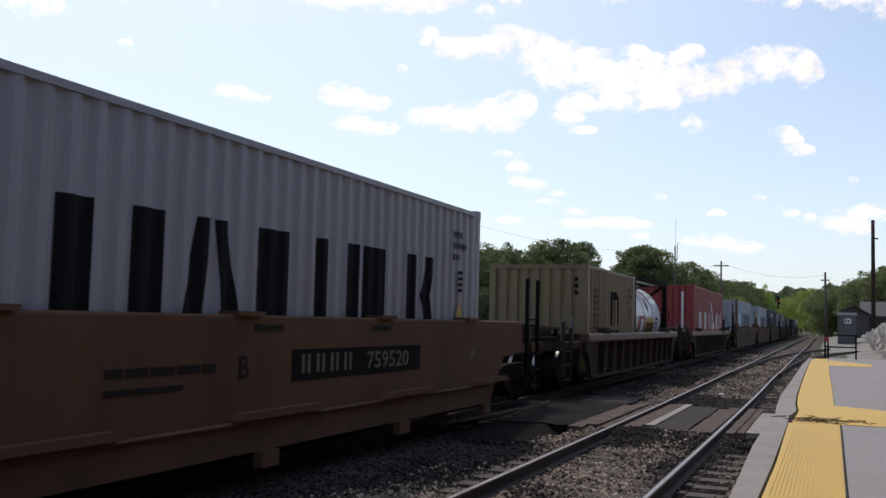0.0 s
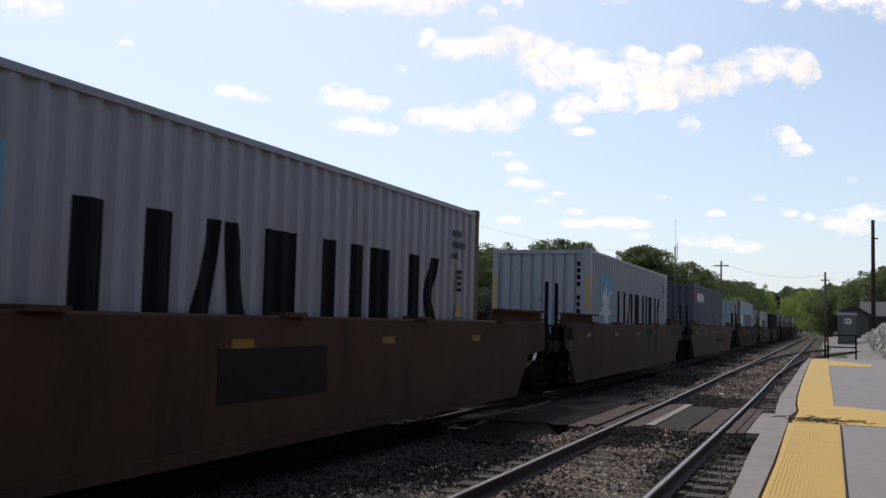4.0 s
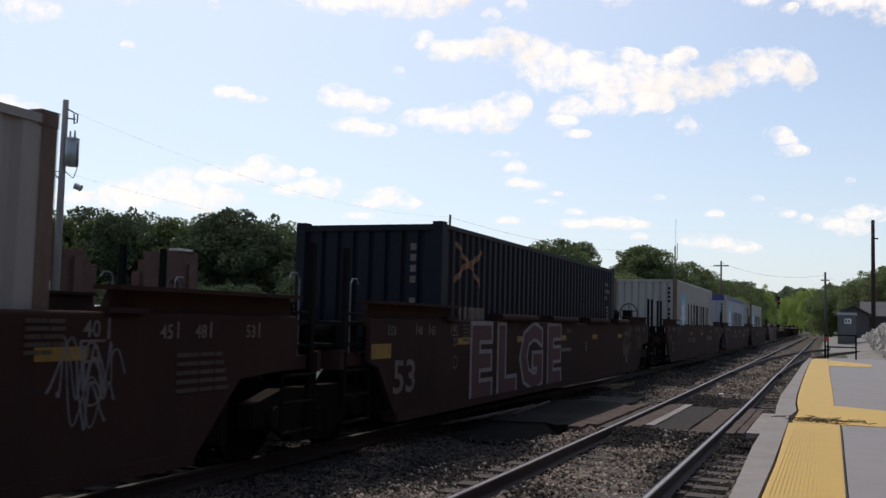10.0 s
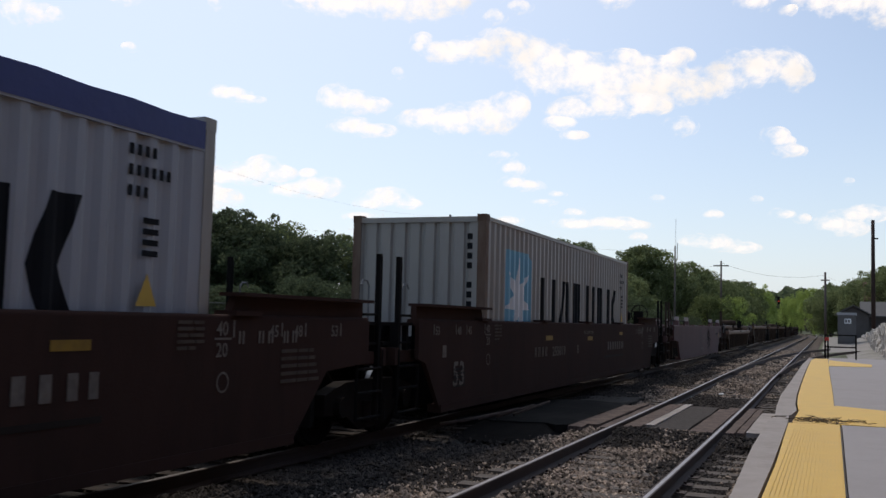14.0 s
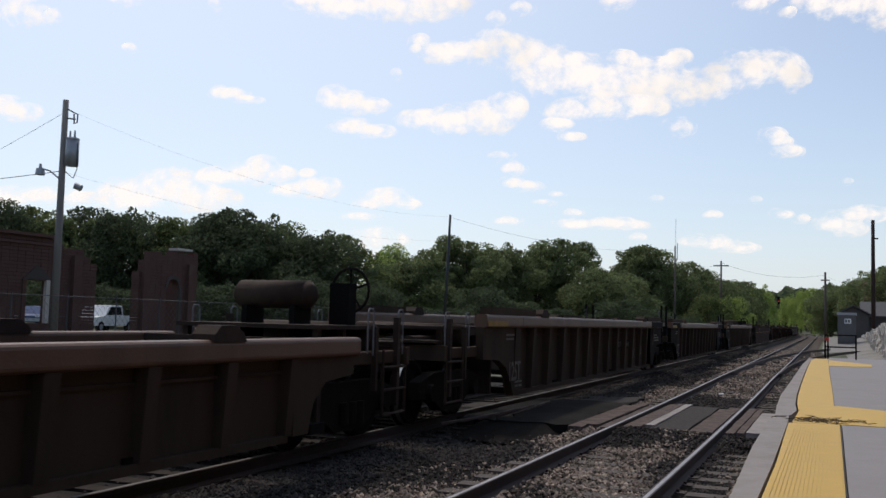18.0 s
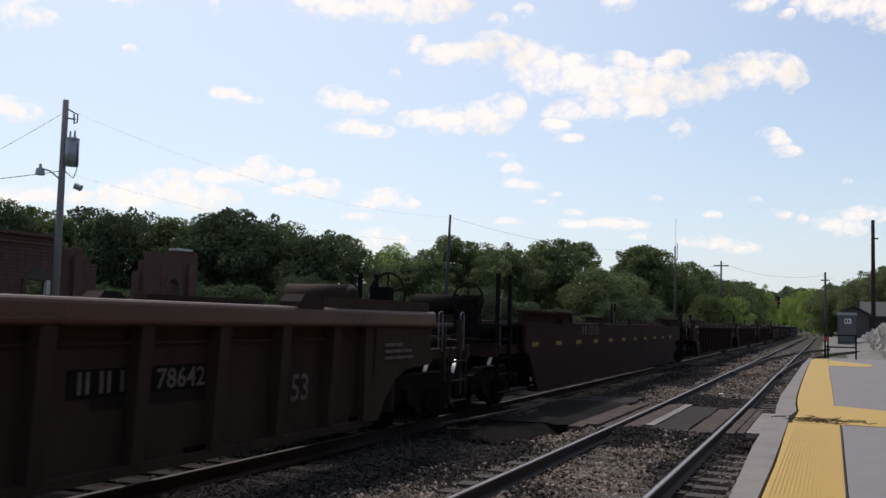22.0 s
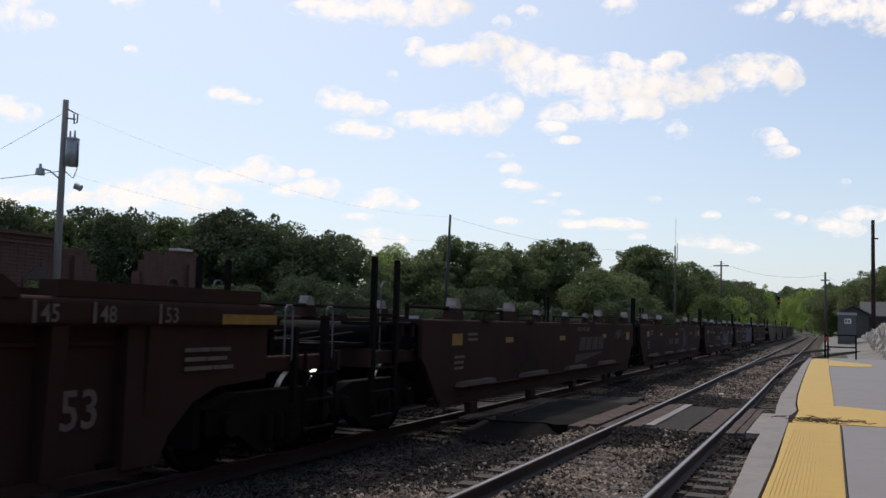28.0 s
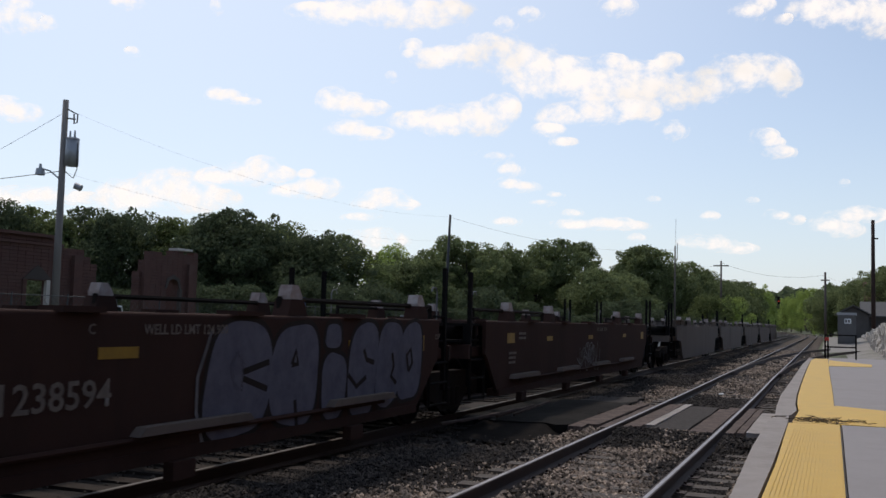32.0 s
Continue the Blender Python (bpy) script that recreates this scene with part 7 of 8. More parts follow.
smooth_unit("well_wagon", 123.9, 142.4, "brown", (False, True), BN + [("curves", "graffiti", 3.7, 0.0, 0.045, FLOURISH, "greyish sprayed flourish with a spiral"), ("curves", "graffiti", 7.4, 0.0, 0.04, SCRAWL, "jagged sprayed scrawl"), ("lines", "graffiti", 9.1, 0.36, 0.045, (((0, 0.05), (0.25, 0.5), (0.45, 0.05)), ((0.12, 0.22), (0.36, 0.24)), ((0.5, 0.5), (0.95, 0.5)), ((0.62, 0.48), (0.68, 0.02), (0.92, 0.3), (0.86, 0.5)), ((0.98, 0.5), (1.4, 0.52)), ((1.5, 0.48), (1.15, 0.26), (1.5, 0.2), (1.25, -0.02)), ((1.75, 0.42), (1.5, 0.3), (1.74, 0.16), (1.45, 0.02)))), ("text", "stencil", 9.35, 0.94, 0.08, "500 PER UNIT"), ("text", "stencil", 6.6, 0.83, 0.21, "3270", 1.2), ("words", "stencil", 9.2, 1.42, 0.05, (0.3, 0.3, 0.2)), ("ring", "graffiti", 14.25, 0.9, 0.5, 0.44), ("tag", "graffiti", 13.55, 1.29, 0.13, "LACED", 1.3), ("tag", "graffiti", 13.5, 0.33, 0.1, "PSV", 0.85), ("lines", "graffiti", 13.8, 0.45, 0.03, (((0.1, 0.1), (0.3, 0.5), (0.5, 0.86), (0.62, 0.5), (0.7, 0.15)), ((0.2, 0.36), (0.66, 0.4)), ((0.5, 0.72), (0.66, 0.68)), ((0.5, 0.6), (0.7, 0.56)), ((0.56, 0.48), (0.74, 0.44)), ((-0.16, 0.2), (-0.2, 0.42), (-0.14, 0.65)), ((1.06, 0.25), (1.08, 0.62)), ((1.16, 0.28), (1.18, 0.58))))],
            gauge=True, label="dark brown smooth well unit with white graffiti tags", group=WAGONS, brake=(False, False))
liner("shipping_container", 126.7, 2.9, "box_grey", "rustpost", "grey forty-foot container with emblem and rusty posts")
smooth_unit("well_wagon", 143.9, 161.9, "brown", (True, True), BN + [("ring", "graffiti", 4.0, 0.84, 0.36, 0.42), ("tag", "graffiti", 3.45, 1.27, 0.14, "LACED", 1.25), ("lines", "graffiti", 3.8, 0.5, 0.03, (((0.05, 0.4), (0.2, 0.74), (0.34, 0.4)), ((-0.28, 0.1), (-0.3, 0.42)), ((0.62, 0.1), (0.66, 0.42)))), ("text", "stencil", 3.72, 0.86, 0.18, "253276", 1.15), ("words", "stencil", 2.85, 0.86, 0.18, (0.13, 0.13, 0.13, 0.13)), ("fill", "black_panel", 6.5, 0.38, 3.7, 1.0, 5), ("curves", "outline", 0.0, 0.0, 0.13, TALL_THICK, "thick white sprayed letter strokes"), ("curves", "graffiti", 0.0, 0.0, 0.04, TALL_THIN, "thin white sprayed outline"), ("fill", "faded", 10.9, 0.36, 1.5, 1.0, 8), ("blob", "stencil", 10.8, 0.33, 1.7, 1.1, 23), ("blob", "graffiti", 14.6, 0.6, 0.8, 0.75, 24)],
            gauge=True, label="dark brown smooth well unit with large graffiti", group=WAGONS)
liner("shipping_container", 146.5, 2.59, "box_cream", "rustpost", "weathered cream container with heavily rusted corner posts", first=3.74, step=0.98)
smooth_unit("well_wagon", 163.5, 182.6, "brown", (True, False), BN + [("piece", "graffiti_red", 3.42, 0.37, 1.07, "ELGE", 5.4, "outline"), ("text", "stencil", 9.2, 1.3, 0.08, "253276 B"), ("text", "stencil", 10.9, 0.9, 0.2, "B"), ("words", "stencil", 8.0, 0.92, 0.07, (0.1, 0.3, 0.35, 0.3, 0.4)), ("blob", "graffiti", 15.0, 0.45, 1.1, 0.7, 33), ("blob", "graffiti", 15.1, 1.15, 1.2, 0.2, 34)],
            gauge=True, covers=True, label="dark brown smooth well unit with red graffiti", group=WAGONS, brake=(False, True))
c = container("shipping_container", 166.15, 12.19, 2.58, "box_navy", "dark navy container with a brown cross mark")
code_bars(c, 2.58, 6.095, "stencil", x=0.75)
bm = bmesh.new()
stroke(bm, [(0.1, 0.32), (0.5, 0.56), (0.95, 0.66), (1.3, 0.84)], 0.09)
stroke(bm, [(0.12, 0.9), (0.5, 0.68), (0.9, 0.5), (1.25, 0.26)], 0.07, 0.002)
part("cross_mark", bm, mat("brown_cross_paint", (0.22, 0.10, 0.04), 0.6, bump=0), c, "brown brushed cross mark", m=pose(1.2205, 0.5 - 6.095, 1.42))
for k in range(5):
    part("painted_mark", shape(poly, rect(0.2, 0.3)), M["stencil"], c, m=pose(1.2205, 0.75 + k * 0.24 - 6.095, 1.05))

BN2 = [("bar", "stencil", 0.85, 0.98, 0.14, 0.17), ("text", "stencil", 1.25, 0.56, 0.36, "53"), ("bar", "reflector", 6.2, 1.16, 0.5, 0.09), ("bar", "reflector", 9.7, 1.12, 0.5, 0.09), ("bar", "reflector", 13.3, 1.22, 0.4, 0.08), ("words", "stencil", 15.6, 1.24, 0.12, (0.1, -0.1, 0.1, 0.1, -0.05, 0.1, 0.1))]


def fleet(letter, y=5.45):
    return [("words", "stencil", y, 0.86, 0.18, (0.14, 0.14, 0.14, 0.14)), ("text", "stencil", y + 1.22, 0.85, 0.19, "255019", 1.3), ("text", "stencil", y + 3.25, 0.86, 0.18, letter), ("text", "stencil", y + 3.85, 1.27, 0.07, "WELL LD LMT 119,800"), ("words", "stencil", y + 6.4, 0.86, 0.2, (0.45, 0.45, 0.4, 0.35)), ("bar", "faded", y + 6.0, 0.68, 2.4, 0.05)]


smooth_unit("well_wagon", 186.5, 205.2, "brown", (False, True), BN2 + fleet("A"), gauge=True, label="clean dark brown smooth well unit with stencils", group=WAGONS, brake=(False, False))
liner("shipping_container", 190.0, 2.9, "box_cream", "rustpost", "weathered cream forty-foot container with an emblem")
smooth_unit("well_wagon", 206.6, 224.9, "brown", (True, True), BN2 + fleet("C"), gauge=True, label="dark brown smooth middle well unit", group=WAGONS)
liner("shipping_container", 209.78, 2.93, "box_grey", "box_cream", "grey open-top container with a blue tarpaulin", tarp=True)
smooth_unit("well_wagon", 226.3, 245.9, "brown", (True, False), BN2 + fleet("B"), gauge=True, label="dark brown smooth end well unit with air tank", group=WAGONS, brake=(False, True))
liner("shipping_container", 229.4, 2.9, "box_cream", "rustpost", "weathered cream forty-foot container with rusted posts")

smooth_unit("well_wagon", 249.6, 266.2, "maroon", (False, False), [("text", "stencil", 8.6, 1.0, 0.085, "LD LMT  168900"), ("text", "stencil", 8.6, 0.82, 0.085, "LT WT   51100"), ("blob", "black_panel", 9.75, 0.4, 1.9, 0.95, 41, "faint black spray drawing"), ("words", "stencil", 13.6, 1.3, 0.05, (0.3, 0.2)), ("words", "stencil", 13.6, 1.2, 0.05, (0.25, 0.2)), ("words", "stencil", 8.0, 0.5, 0.07, (0.15, 0.4)), ("text", "stencil", 14.75, 0.9, 0.11, "L 60-7"), ("bar", "placard_pink", 15.02, 1.04, 0.16, 0.12), ("bar", "reflector", 15.24, 0.92, 0.17, 0.25), ("bar", "faded", 15.55, 0.86, 0.02, 0.6), ("bar", "stencil", 15.72, 1.04, 0.5, 0.36), ("bar", "black_panel", 15.74, 1.06, 0.46, 0.32), ("words", "stencil", 15.78, 1.32, 0.03, (0.1, 0.12)), ("words", "stencil", 15.78, 1.12, 0.03, (0.15, 0.1)), ("words", "stencil", 15.9, 0.94, 0.05, (0.16, 0.14)), ("bar", "faded", 13.9, 1.1, 0.9, 0.08)],
            label="empty maroon smooth-sided well wagon", group=WAGONS, cones=True, raised=False)
ribbed_unit("well_wagon", 268.6, 287.4, "tan", (False, False), [("bar", "black_panel", 6.0, 0.72, 3.0, 0.34, 1.19), ("text", "stencil", 7.55, 0.8, 0.19, "451469"), ("words", "stencil", 6.2, 0.8, 0.19, (0.16, 0.16, 0.16, 0.16)), ("words", "faded", 9.0, 1.2, 0.07, (0.3, 0.4, 0.3))],
            label="empty tan ribbed well wagon with hand brake", group=WAGONS, inset=(1.65, 1.4), truck=1.0, drop=0, panels=False, brake=(False, True))
P25 = [("text", "stencil", 1.36, 0.5, 0.33, "125T", 0.72), ("text", "stencil", 1.7, 1.1, 0.12, "48"), ("words", "stencil", 1.2, 1.26, 0.035, (0.25, 0.2)), ("words", "stencil", 1.2, 1.19, 0.035, (0.2, 0.22)), ("words", "stencil", 1.74, 0.38, 0.035, (0.2, 0.18)), ("words", "stencil", 1.74, 0.45, 0.035, (0.18, 0.2)), ("bar", "stencil", 2.02, 1.43, 0.04, 0.15), ("bar", "reflector", 0.12, 1.42, 1.03, 0.09), ("text", "faded", 3.22, 1.13, 0.13, "20"), ("text", "faded", 3.22, 0.95, 0.13, "40")]
for i, (u0, u1) in enumerate(((290.2, 308.2), (310.2, 328.0), (330.2, 349.7))):
    ribbed_unit("well_wagon", u0, u1, "tan", (i > 0, i < 2), P25 + [("text", "stencil", u1 - u0 - 3.6, 0.63, 0.28, "53"), ("bar", "black_panel", u1 - u0 - 6.75, 0.85, 1.85, 0.22), ("text", "stencil", u1 - u0 - 5.75, 0.88, 0.17, "786421", 1.15), ("words", "stencil", u1 - u0 - 6.65, 0.88, 0.17, (0.14, 0.14, 0.14, 0.14)), ("words", "stencil", u1 - u0 - 1.6, 1.0, 0.04, (0.3, 0.3, 0.2)), ("words", "stencil", u1 - u0 - 1.6, 1.08, 0.04, (0.25, 0.3, 0.2)), ("words", "stencil", u1 - u0 - 1.6, 1.16, 0.04, (0.3, 0.2)), ("blob", "graffiti", 12.6 if i < 1 else 9.0, 0.4, 1.1, 0.75, 50 + i)]
                + ([("bar", "faded", 13.0, 0.75, 1.6, 0.28), ("bar", "reflector", 10.5, 1.33, 0.6, 0.12), ("bar", "faded", 11.2, 1.34, 0.9, 0.1)] if i == 2 else []),
                label="empty tan ribbed well unit with black end panels", group=WAGONS, brake=(False, i == 2))
smooth_unit("well_wagon", 353.8, 373.8, "brown", (False, False), [("text", "stencil", 4.92, 1.25, 0.2, "527150", 1.35), ("words", "stencil", 4.3, 1.25, 0.2, (0.17, 0.17)), ("text", "faded", 3.0, 0.6, 0.36, "53")] + [("bar", "reflector", 0.4 + k * 1.7, 1.06, 0.45, 0.08) for k in range(11)] + [("blob", "faded", 9.0, 0.45, 3.2, 0.7, 61)],
            guide=3.8, label="empty dark brown smooth well wagon with yellow patches", group=WAGONS, brake=(True, False), raised=True)
for i, (u0, u1) in enumerate(((377.8, 396.8), (398.2, 416.8), (418.3, 437.6))):
    ribbed_unit("well_wagon", u0, u1, "brown", (i > 0, i < 2), P25 + [("text", "stencil", u1 - u0 - (1.75 if i > 1 else 0.45), 1.43, 0.13, "53"), ("text", "stencil", u1 - u0 - (2.5 if i > 1 else 1.26), 1.43, 0.13, "48"), ("text", "stencil", u1 - u0 - (3.08 if i > 1 else 1.97), 1.43, 0.13, "45"), ("bar", "stencil", u1 - u0 - (1.82 if i > 1 else 0.52), 1.42, 0.035, 0.16), ("bar", "stencil", u1 - u0 - (2.57 if i > 1 else 1.33), 1.42, 0.035, 0.16), ("bar", "stencil", u1 - u0 - (3.15 if i > 1 else 2.04), 1.42, 0.035, 0.16), ("bar", "reflector", u1 - u0 - (0.95 if i > 1 else 5.4), 1.47 if i < 2 else 1.42, 0.9 if i > 1 else 0.5, 0.09), ("words", "stencil", u1 - u0 - 1.4, 1.18, 0.035, (0.35, 0.3)), ("words", "stencil", u1 - u0 - 1.4, 1.1, 0.035, (0.3, 0.3)), ("words", "stencil", u1 - u0 - 1.4, 1.02, 0.035, (0.4, 0.3)), ("logo", "logo", 12.2, 0.95, 3.2, 0.2, 1.15), ("text", "stencil", 10.95, 1.46, 0.09, "211629"), ("words", "stencil", 10.55, 1.46, 0.09, (0.07, 0.07, 0.07, 0.07)), ("text", "stencil", 16.62, 0.63, 0.3, "53"), ("words", "stencil", 14.2, 0.9, 0.08, (0.2, 0.3, 0.2)), ("words", "stencil", 14.2, 0.75, 0.08, (0.3, 0.3))],
                label="empty dark brown ribbed well unit with stencils", group=WAGONS, panels=False, brake=(False, False))
R5 = [("bar", "reflector", 1.1, 1.14, 0.42, 0.17), ("words", "stencil", 1.75, 1.28, 0.04, (0.2, 0.2)), ("words", "stencil", 1.75, 1.2, 0.04, (0.25, 0.15)), ("words", "stencil", 1.2, 0.95, 0.04, (0.2, 0.2)), ("words", "stencil", 1.2, 0.87, 0.04, (0.25, 0.1)), ("words", "stencil", 1.2, 0.79, 0.04, (0.15, 0.2)), ("bar", "reflector", 3.6, 1.15, 0.4, 0.09), ("bar", "reflector", 7.1, 1.15, 0.45, 0.09), ("bar", "reflector", 11.1, 1.16, 0.4, 0.09), ("text", "stencil", 13.62, 1.24, 0.07, "125T")]
for i, (u0, u1) in enumerate(((441.2, 456.2), (457.6, 472.0), (473.6, 487.7), (489.4, 503.2), (505.1, 519.8))):
    extra = ([("blob", "faded", 3.6, 0.5, 2.4, 0.8, 71), ("logo", "logo", 8.72, 0.91, 2.5, 0.29), ("blob", "graffiti", 12.5, 1.12, 0.9, 0.26, 72)], [("text", "stencil", 4.9, 0.85, 0.16, "E"), ("text", "stencil", 6.75, 0.84, 0.21, "238594", 1.2), ("words", "stencil", 5.5, 0.84, 0.21, (0.14, 0.14, 0.14, 0.14)), ("blob", "faded", 2.0, 0.4, 2.0, 0.9, 73), ("blob", "graffiti_blue", 8.9, 0.57, 1.4, 0.78, 82), ("blob", "graffiti", 12.4, 0.9, 0.8, 0.55, 83)],
             [("text", "stencil", 4.6, 0.86, 0.16, "D"), ("text", "stencil", 5.65, 0.82, 0.2, "238594", 1.2), ("words", "stencil", 4.6, 0.82, 0.2, (0.13, 0.13, 0.13, 0.13)), ("fill", "faded", 7.8, 0.36, 3.8, 0.95, 7), ("blob", "graffiti", 7.7, 0.36, 3.8, 0.92, 74, "large white sprayed outlines"), ("blob", "graffiti_blue", 8.2, 0.55, 3.0, 0.6, 84), ("blob", "faded", 2.4, 0.5, 2.0, 0.8, 75), ("blob", "graffiti_blue", 2.6, 1.1, 1.0, 0.3, 80)],
             [("text", "stencil", 6.3, 0.8, 0.21, "238594", 1.1), ("text", "stencil", 6.98, 1.34, 0.08, "C"), *[("bubble", "graffiti_blue", y0, z0, w, h, sd) for y0, z0, w, h, sd in ((8.45, 0.36, 1.02, 1.1, 1), (9.5, 0.38, 0.9, 1.06, 2), (10.5, 0.4, 0.55, 0.72, 3), (10.56, 1.17, 0.36, 0.26, 4), (11.1, 0.38, 0.76, 1.06, 5), (11.82, 0.44, 0.74, 1.02, 6), (12.45, 0.46, 0.72, 1.0, 7))],
              ("lines", "faded", 8.45, 0.36, 0.06, (((0.42, 0.5), (0.36, 0.68), (0.46, 0.8), (0.56, 0.68), (0.54, 0.46), (0.42, 0.5)), ((0.56, 0.62), (1.0, 0.7)), ((0.56, 0.56), (0.98, 0.44)), ((1.42, 0.66), (1.5, 0.8), (1.54, 0.66), (1.42, 0.66)), ((1.56, 0.0), (1.5, 0.3)), ((2.65, 0.5), (2.86, 0.36), (3.1, 0.46)), ((3.3, 0.62), (3.1, 0.66), (3.02, 0.78)), ((3.8, 0.72), (3.86, 0.56), (3.78, 0.44), (3.94, 0.34)), ((4.3, 0.48), (4.24, 0.68), (4.36, 0.76), (4.42, 0.58), (4.3, 0.48)))), ("lines", "graffiti", 8.3, 0.36, 0.04, (((0.2, 1.0), (0.02, 0.6), (0.02, 0.3), (0.14, 0.0)),)), ("tag", "graffiti", 4.9, 1.24, 0.2, "TSUD", 0.92), ("lines", "graffiti", 5.05, 1.14, 0.035, (((0, 0.04), (0.46, 0.04)), ((0.32, 0.12), (0.47, 0.04), (0.32, -0.05)))), ("words", "stencil", 5.3, 0.8, 0.21, (0.15, 0.15, 0.15, 0.15)), ("blob", "faded", 3.2, 0.5, 2.2, 0.8, 78), ("blob", "graffiti_blue", 2.2, 1.1, 1.0, 0.3, 81)],
             [("blob", "graffiti", 6.0, 0.4, 2.2, 0.7, 79)])[i]
    smooth_unit("well_wagon", u0, u1, "brown", (i > 0, i < 4), R5 + [("text", "stencil", (8.55, 7.93, 7.6, 7.6, 7.9)[i], 1.335, 0.085, "WELL LD LMT 124,%d00" % (8, 6, 7, 9, 9)[i]), ("bar", "reflector", u1 - u0 - 0.95, 1.09, 0.42, 0.2)] + extra, label=("empty dark brown well unit with white locking cones", "empty brown well unit with white locking cones and graffiti")[i > 1], group=WAGONS, steps=True, cones=True, raised=False, tall=2.25, low=0.34)
for i, (u0, u1) in enumerate(((526.4, 540.6), (542.0, 556.6), (558.0, 572.2), (573.6, 588.8), (590.3, 602.6))):
    smooth_unit("well_wagon", u0, u1, "grey_tan", (i > 0, i < 4), (), label="empty dusty grey-tan well unit at the train's tail", group=WAGONS, raised=True, cones=True, low=0.3)


for ob in list(scene.objects):
    if ob.name.startswith("shipping_container"):
        drape(ob, 6.06 if "twenty-foot" in ob["label"] else 12.19)


# ---- clouds ----
def cloud_mat(name, seed):
    m = bpy.data.materials.new(name)
    m.use_nodes = True
    n, l = m.node_tree.nodes, m.node_tree.links
    n.remove(n["Principled BSDF"])
    em = n.new("ShaderNodeEmission")
    em.inputs["Strength"].default_value = 1.0
    tr = n.new("ShaderNodeBsdfTransparent")
    mx = n.new("ShaderNodeMixShader")
    at_ = n.new("ShaderNodeAttribute")
    at_.attribute_name = "puff"
    tc = n.new("ShaderNodeTexCoord")
    n1 = n.new("ShaderNodeTexNoise")
    n1.inputs["Scale"].default_value = 0.033
    n1.inputs["Detail"].default_value = 9
    n1.inputs["Roughness"].default_value = 0.62
    l.new(tc.outputs["Object"], n1.inputs["Vector"])
    sub = n.new("ShaderNodeMath")
    sub.operation = "MULTIPLY_ADD"
    sub.inputs[1].default_value = 3.0
    sub.inputs[2].default_value = -1.6
    l.new(n1.outputs[0], sub.inputs[0])
    add = n.new("ShaderNodeMath")
    add.operation = "ADD"
    l.new(at_.outputs["Fac"], add.inputs[0])
    l.new(sub.outputs[0], add.inputs[1])
    r = n.new("ShaderNodeMapRange")
    r.interpolation_type = "SMOOTHSTEP"
    r.inputs[1].default_value, r.inputs[2].default_value = 0.05, 1.25
    l.new(add.outputs[0], r.inputs[0])
    n2 = n.new("ShaderNodeTexNoise")
    n2.inputs["Scale"].default_value = 0.012
    n2.inputs["Detail"].default_value = 5
    l.new(tc.outputs["Object"], n2.inputs["Vector"])
    mc = n.new("ShaderNodeMixRGB")
    mc.inputs[1].default_value = (0.92, 0.92, 0.93, 1)
    mc.inputs[2].default_value = (0.80, 0.80, 0.79, 1)
    r2 = n.new("ShaderNodeMapRange")
    r2.inputs[1].default_value, r2.inputs[2].default_value = 0.45, 0.75
    l.new(n2.outputs[0], r2.inputs[0])
    l.new(r2.outputs[0], mc.inputs[0])
    l.new(mc.outputs[0], em.inputs[0])
    l.new(r.outputs[0], mx.inputs[0])
    l.new(tr.outputs[0], mx.inputs[1])
    l.new(em.outputs[0], mx.inputs[2])
    l.new(mx.outputs[0], n["Material Output"].inputs[0])
    return m


CLOUD = cloud_mat("sunlit_cloud", 0)
HALF_W = math.tan(radians(49.646) / 2)
CAM_M = look(EYE, AIM, ROLL)
FAR = 1500.0
CLOUDS = []


def sky_pos(px, py, dist=FAR):
    v = Vector(((2 * px / 1568 - 1) * HALF_W, (882 - 2 * py) / 1568 * HALF_W, -1.0))
    return CAM_M @ (v * dist)


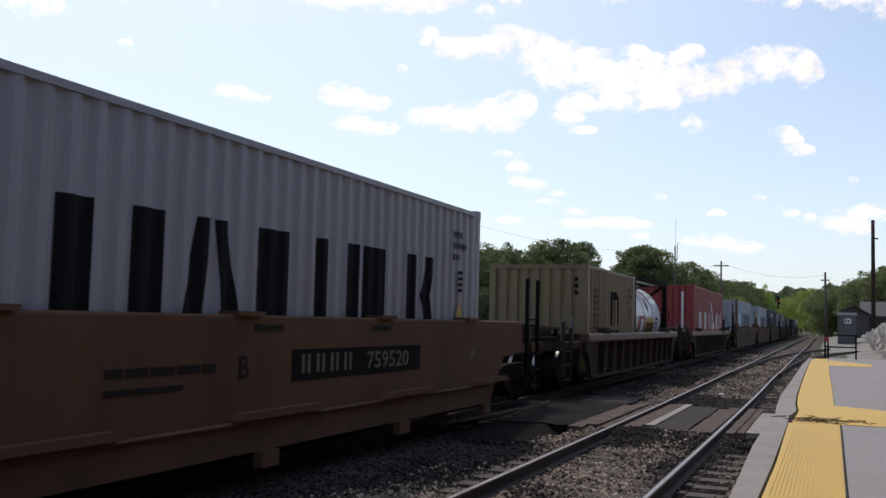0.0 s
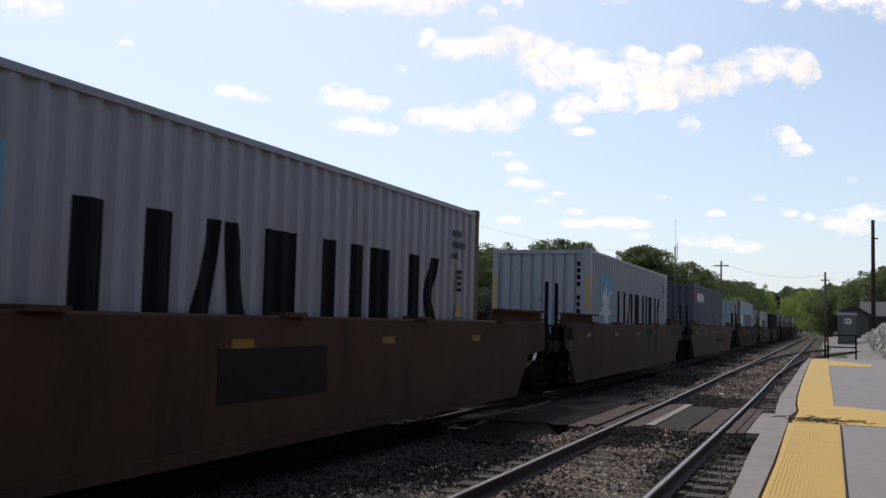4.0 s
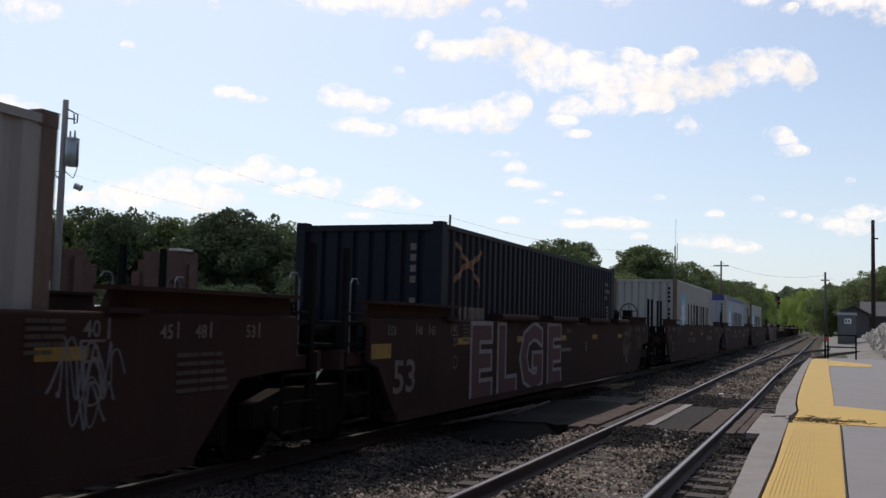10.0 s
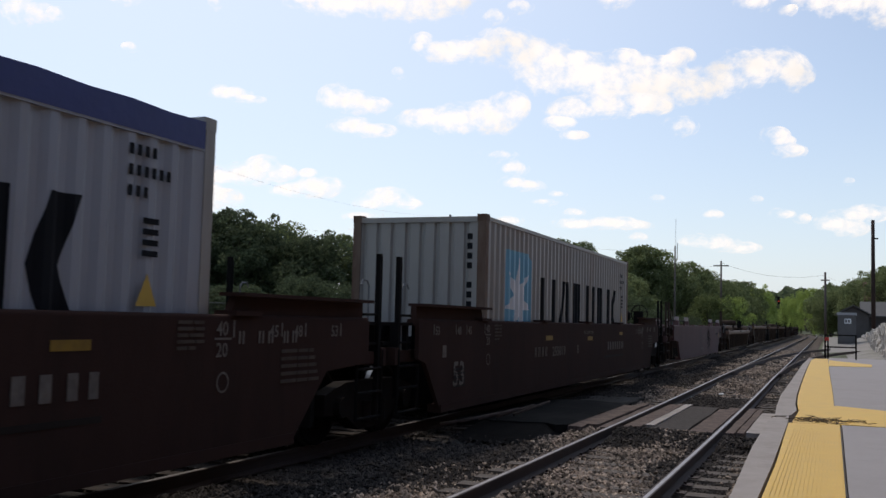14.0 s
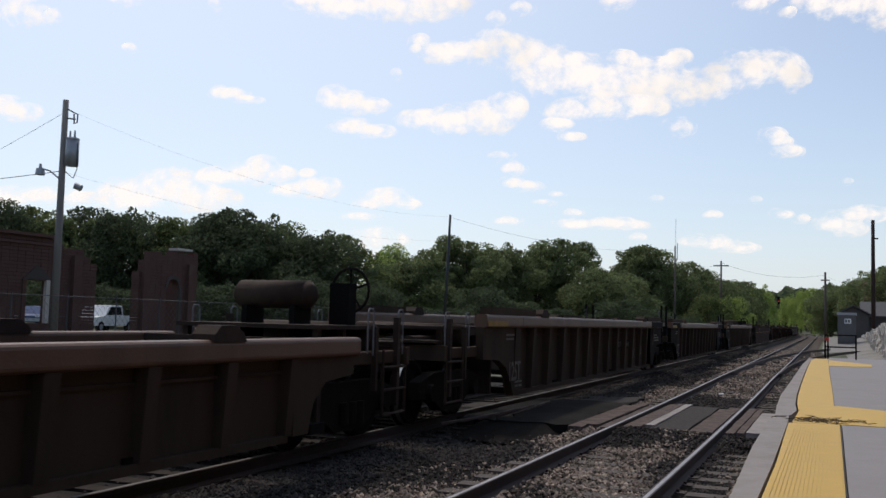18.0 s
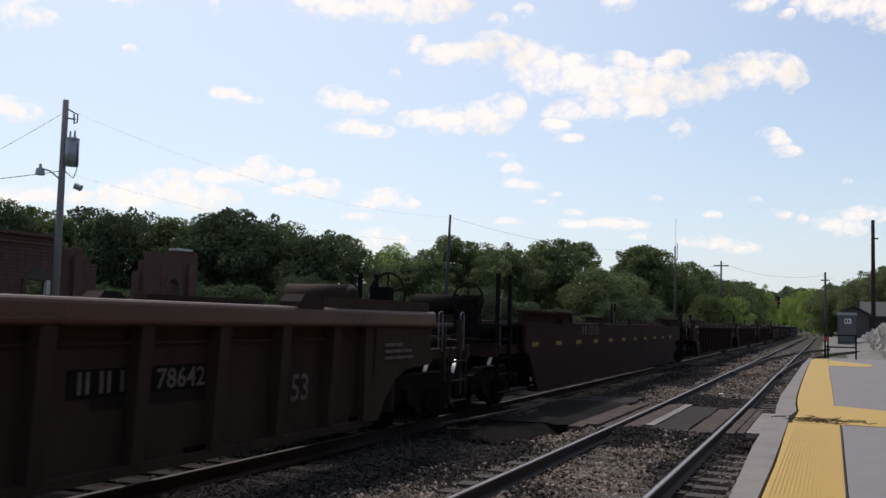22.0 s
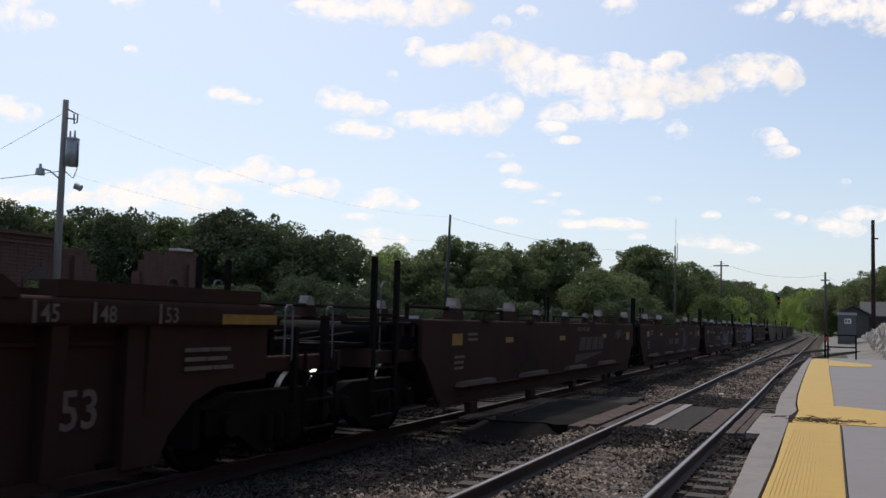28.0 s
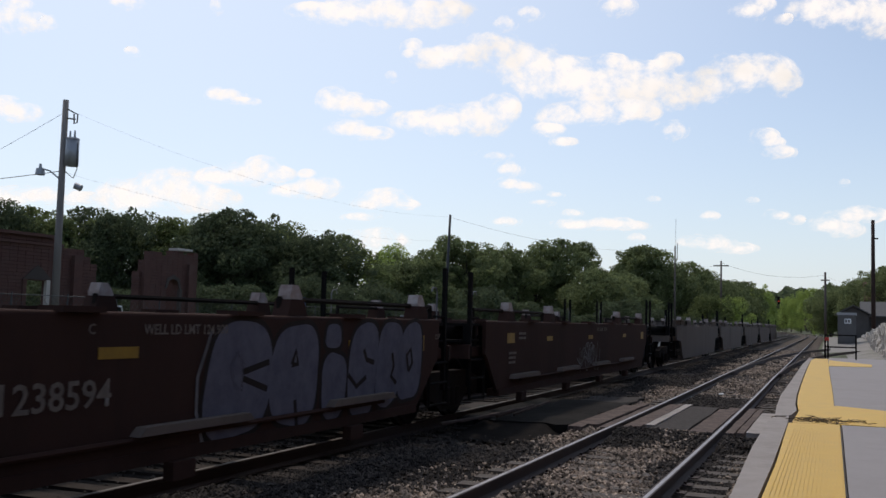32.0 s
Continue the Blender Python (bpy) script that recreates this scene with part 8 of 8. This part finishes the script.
def cloud(puffs, shift, thin=1.0):
    """A cumulus as a bulging sheet that covers a group of puffs; puffs of (x, y, half width, half height); shift: its drift over the clip."""
    cx = sum(p[0] for p in puffs) / len(puffs)
    cy = sum(p[1] for p in puffs) / len(puffs)
    k = 2 * HALF_W / 1568 * FAR
    x0, x1 = min(p[0] - 1.5 * p[2] for p in puffs), max(p[0] + 1.5 * p[2] for p in puffs)
    y0, y1 = min(p[1] - 1.6 * p[3] for p in puffs), max(p[1] + 1.6 * p[3] for p in puffs)
    st = max(2.5, (x1 - x0) / 130)
    nx, ny = int((x1 - x0) / st) + 1, int((y1 - y0) / st) + 1

    def dens(x, y):
        d = 0.0
        for a, b, w, h in puffs:
            q = ((x - a) / w) ** 2 + ((y - b) / (h * (0.85 if y > b else 1.1))) ** 2
            d = max(d, 1.15 - q * 0.5) if q < 4 else d
        return d * thin

    bm = bmesh.new()
    lay = bm.verts.layers.float.new("puff")
    grid = {}
    for i in range(nx):
        for j in range(ny):
            x, y = x0 + i * st, y0 + j * st
            d = dens(x, y)
            v = bm.verts.new(((x - cx) * k, -(y - cy) * k, 30 * max(0, d)))
            v[lay] = d
            grid[i, j] = v
    for i in range(nx - 1):
        for j in range(ny - 1):
            q = (grid[i, j], grid[i + 1, j], grid[i + 1, j + 1], grid[i, j + 1])
            if max(v[lay] for v in q) > 0.02:
                bm.faces.new(q)
    bmesh.ops.delete(bm, geom=[v for v in bm.verts if not v.link_faces], context="VERTS")
    me = bpy.data.meshes.new("cloud")
    bm.to_mesh(me)
    bm.free()
    me.materials.append(CLOUD)
    ob = tagged(new("backdrop_cloud", me), "white sunlit fair-weather cloud", "", "", "structure")
    turn = CAM_M.to_3x3().to_4x4()
    CLOUDS.append((ob, [(t, Matrix.Translation(sky_pos(cx + shift[0] * (t - 20) / SPAN, cy + shift[1] * (t - 20) / SPAN)) @ turn) for t in (-0.2, 0.0, 16.0, 32.0, 32.2)]))
    return ob


# puffs as they stand two thirds of the way through, each group with its drift
cloud([(800, 96, 38, 17), (845, 92, 40, 16), (885, 88, 46, 27), (925, 105, 46, 27), (965, 128, 52, 34), (1020, 142, 60, 32), (1085, 150, 70, 30), (1150, 156, 70, 28), (1215, 162, 60, 24), (1270, 146, 48, 26), (1320, 128, 48, 27), (1365, 124, 46, 26), (1398, 140, 30, 20), (1095, 108, 26, 13), (1130, 118, 34, 12), (1195, 104, 22, 12), (1170, 116, 30, 10), (1010, 112, 30, 14)], (-38, 15))
cloud([(1010, 200, 40, 17), (1060, 192, 56, 19), (1120, 188, 50, 18), (1155, 196, 24, 12), (985, 224, 26, 11), (1010, 246, 22, 8)], (-34, 20))
cloud([(1200, 228, 24, 14)], (-30, 12), 0.7)
cloud([(742, 214, 36, 15), (805, 218, 46, 22), (855, 214, 48, 24), (895, 196, 30, 24), (915, 190, 16, 16)], (-28, 6))
cloud([(556, 10, 42, 11), (610, 16, 60, 18), (680, 16, 66, 22), (745, 20, 55, 21), (800, 16, 36, 18)], (5, 26))
cloud([(592, 178, 24, 20), (622, 186, 34, 17), (658, 190, 28, 11)], (-5, 8))
cloud([(622, 228, 34, 13), (655, 234, 36, 10)], (-8, 8))
cloud([(392, 168, 18, 11), (412, 170, 26, 10), (440, 178, 20, 5)], (-16, 6))
cloud([(234, 88, 13, 7)], (10, 14), 0.85)
cloud([(222, 2, 26, 10)], (6, 14), 0.85)
cloud([(382, 8, 10, 12)], (6, 14), 0.7)
cloud([(30, 20, 34, 30), (66, 30, 24, 16)], (-20, 28), 0.78)
cloud([(98, 30, 14, 9)], (-20, 28), 0.75)
cloud([(5, 190, 34, 15), (34, 200, 32, 15)], (-4, 2))
cloud([(1366, 244, 20, 13), (1374, 252, 22, 9), (1386, 269, 26, 10)], (-32, 4))
cloud([(878, 36, 20, 11)], (32, 22), 0.7)
cloud([(922, 18, 22, 10)], (32, 22), 0.75)
cloud([(1076, 8, 18, 14), (1096, 4, 22, 14)], (10, 24), 0.9)
cloud([(1326, 14, 26, 13), (1346, 2, 26, 12), (1390, 26, 12, 7)], (-14, 28))
cloud([(1450, 8, 46, 18), (1500, 14, 54, 25), (1560, 22, 54, 32), (1600, 20, 40, 30)], (-20, 32))
cloud([(742, 80, 16, 13), (735, 92, 12, 9), (770, 98, 24, 16)], (-30, 20), 0.9)
cloud([(700, 132, 12, 8)], (-20, 12), 0.65)
cloud([(905, 300, 22, 11)], (-14, 4), 0.85)
cloud([(906, 326, 20, 9), (930, 330, 24, 8)], (-14, 4), 0.95)
cloud([(880, 276, 28, 7)], (-14, 4), 0.6)
cloud([(984, 345, 15, 5), (958, 359, 22, 5)], (-6, 2), 0.75)
cloud([(895, 392, 24, 7)], (-6, 2), 0.85)
cloud([(1020, 398, 30, 9), (1075, 396, 44, 9), (1120, 400, 26, 7), (1016, 378, 16, 6)], (-6, 2))
cloud([(1125, 420, 18, 7)], (-6, 2), 0.75)
cloud([(1256, 381, 18, 7)], (-10, 4), 0.9)
cloud([(1380, 381, 19, 8), (1416, 388, 11, 8)], (-18, 4), 0.85)
cloud([(1332, 354, 14, 6)], (-12, 4), 0.65)
cloud([(1158, 352, 16, 6)], (-12, 4), 0.6)
cloud([(1494, 322, 12, 6)], (-14, 4), 0.6)
cloud([(1466, 398, 26, 14), (1495, 406, 30, 14), (1500, 384, 28, 10), (1535, 380, 36, 12)], (-14, 4), 0.95)
cloud([(1230, 430, 26, 10), (1265, 432, 34, 12), (1310, 440, 30, 8)], (-8, 2), 0.85)
cloud([(240, 350, 60, 26), (300, 336, 52, 28), (350, 352, 50, 24), (400, 350, 26, 12)], (-4, 2))
cloud([(392, 314, 36, 14), (436, 312, 40, 16), (466, 298, 28, 16), (500, 310, 24, 12)], (-4, 2))
cloud([(520, 338, 34, 12), (560, 334, 38, 16), (545, 310, 14, 8)], (-4, 2))
cloud([(655, 362, 28, 10), (685, 352, 36, 14), (720, 362, 22, 7), (640, 384, 26, 7)], (-6, 2), 0.95)
cloud([(20, 352, 50, 16), (80, 348, 54, 12), (150, 352, 36, 10)], (-2, 1))
cloud([(670, 425, 50, 16), (640, 440, 40, 18)], (-3, 2), 0.7)


def motions():
    for row in MOVERS:
        ride(row[0], row[1], z=row[2] if len(row) > 2 else 0.0)
    for ob, rows in CLOUDS:
        walk(ob, rows)


motions()
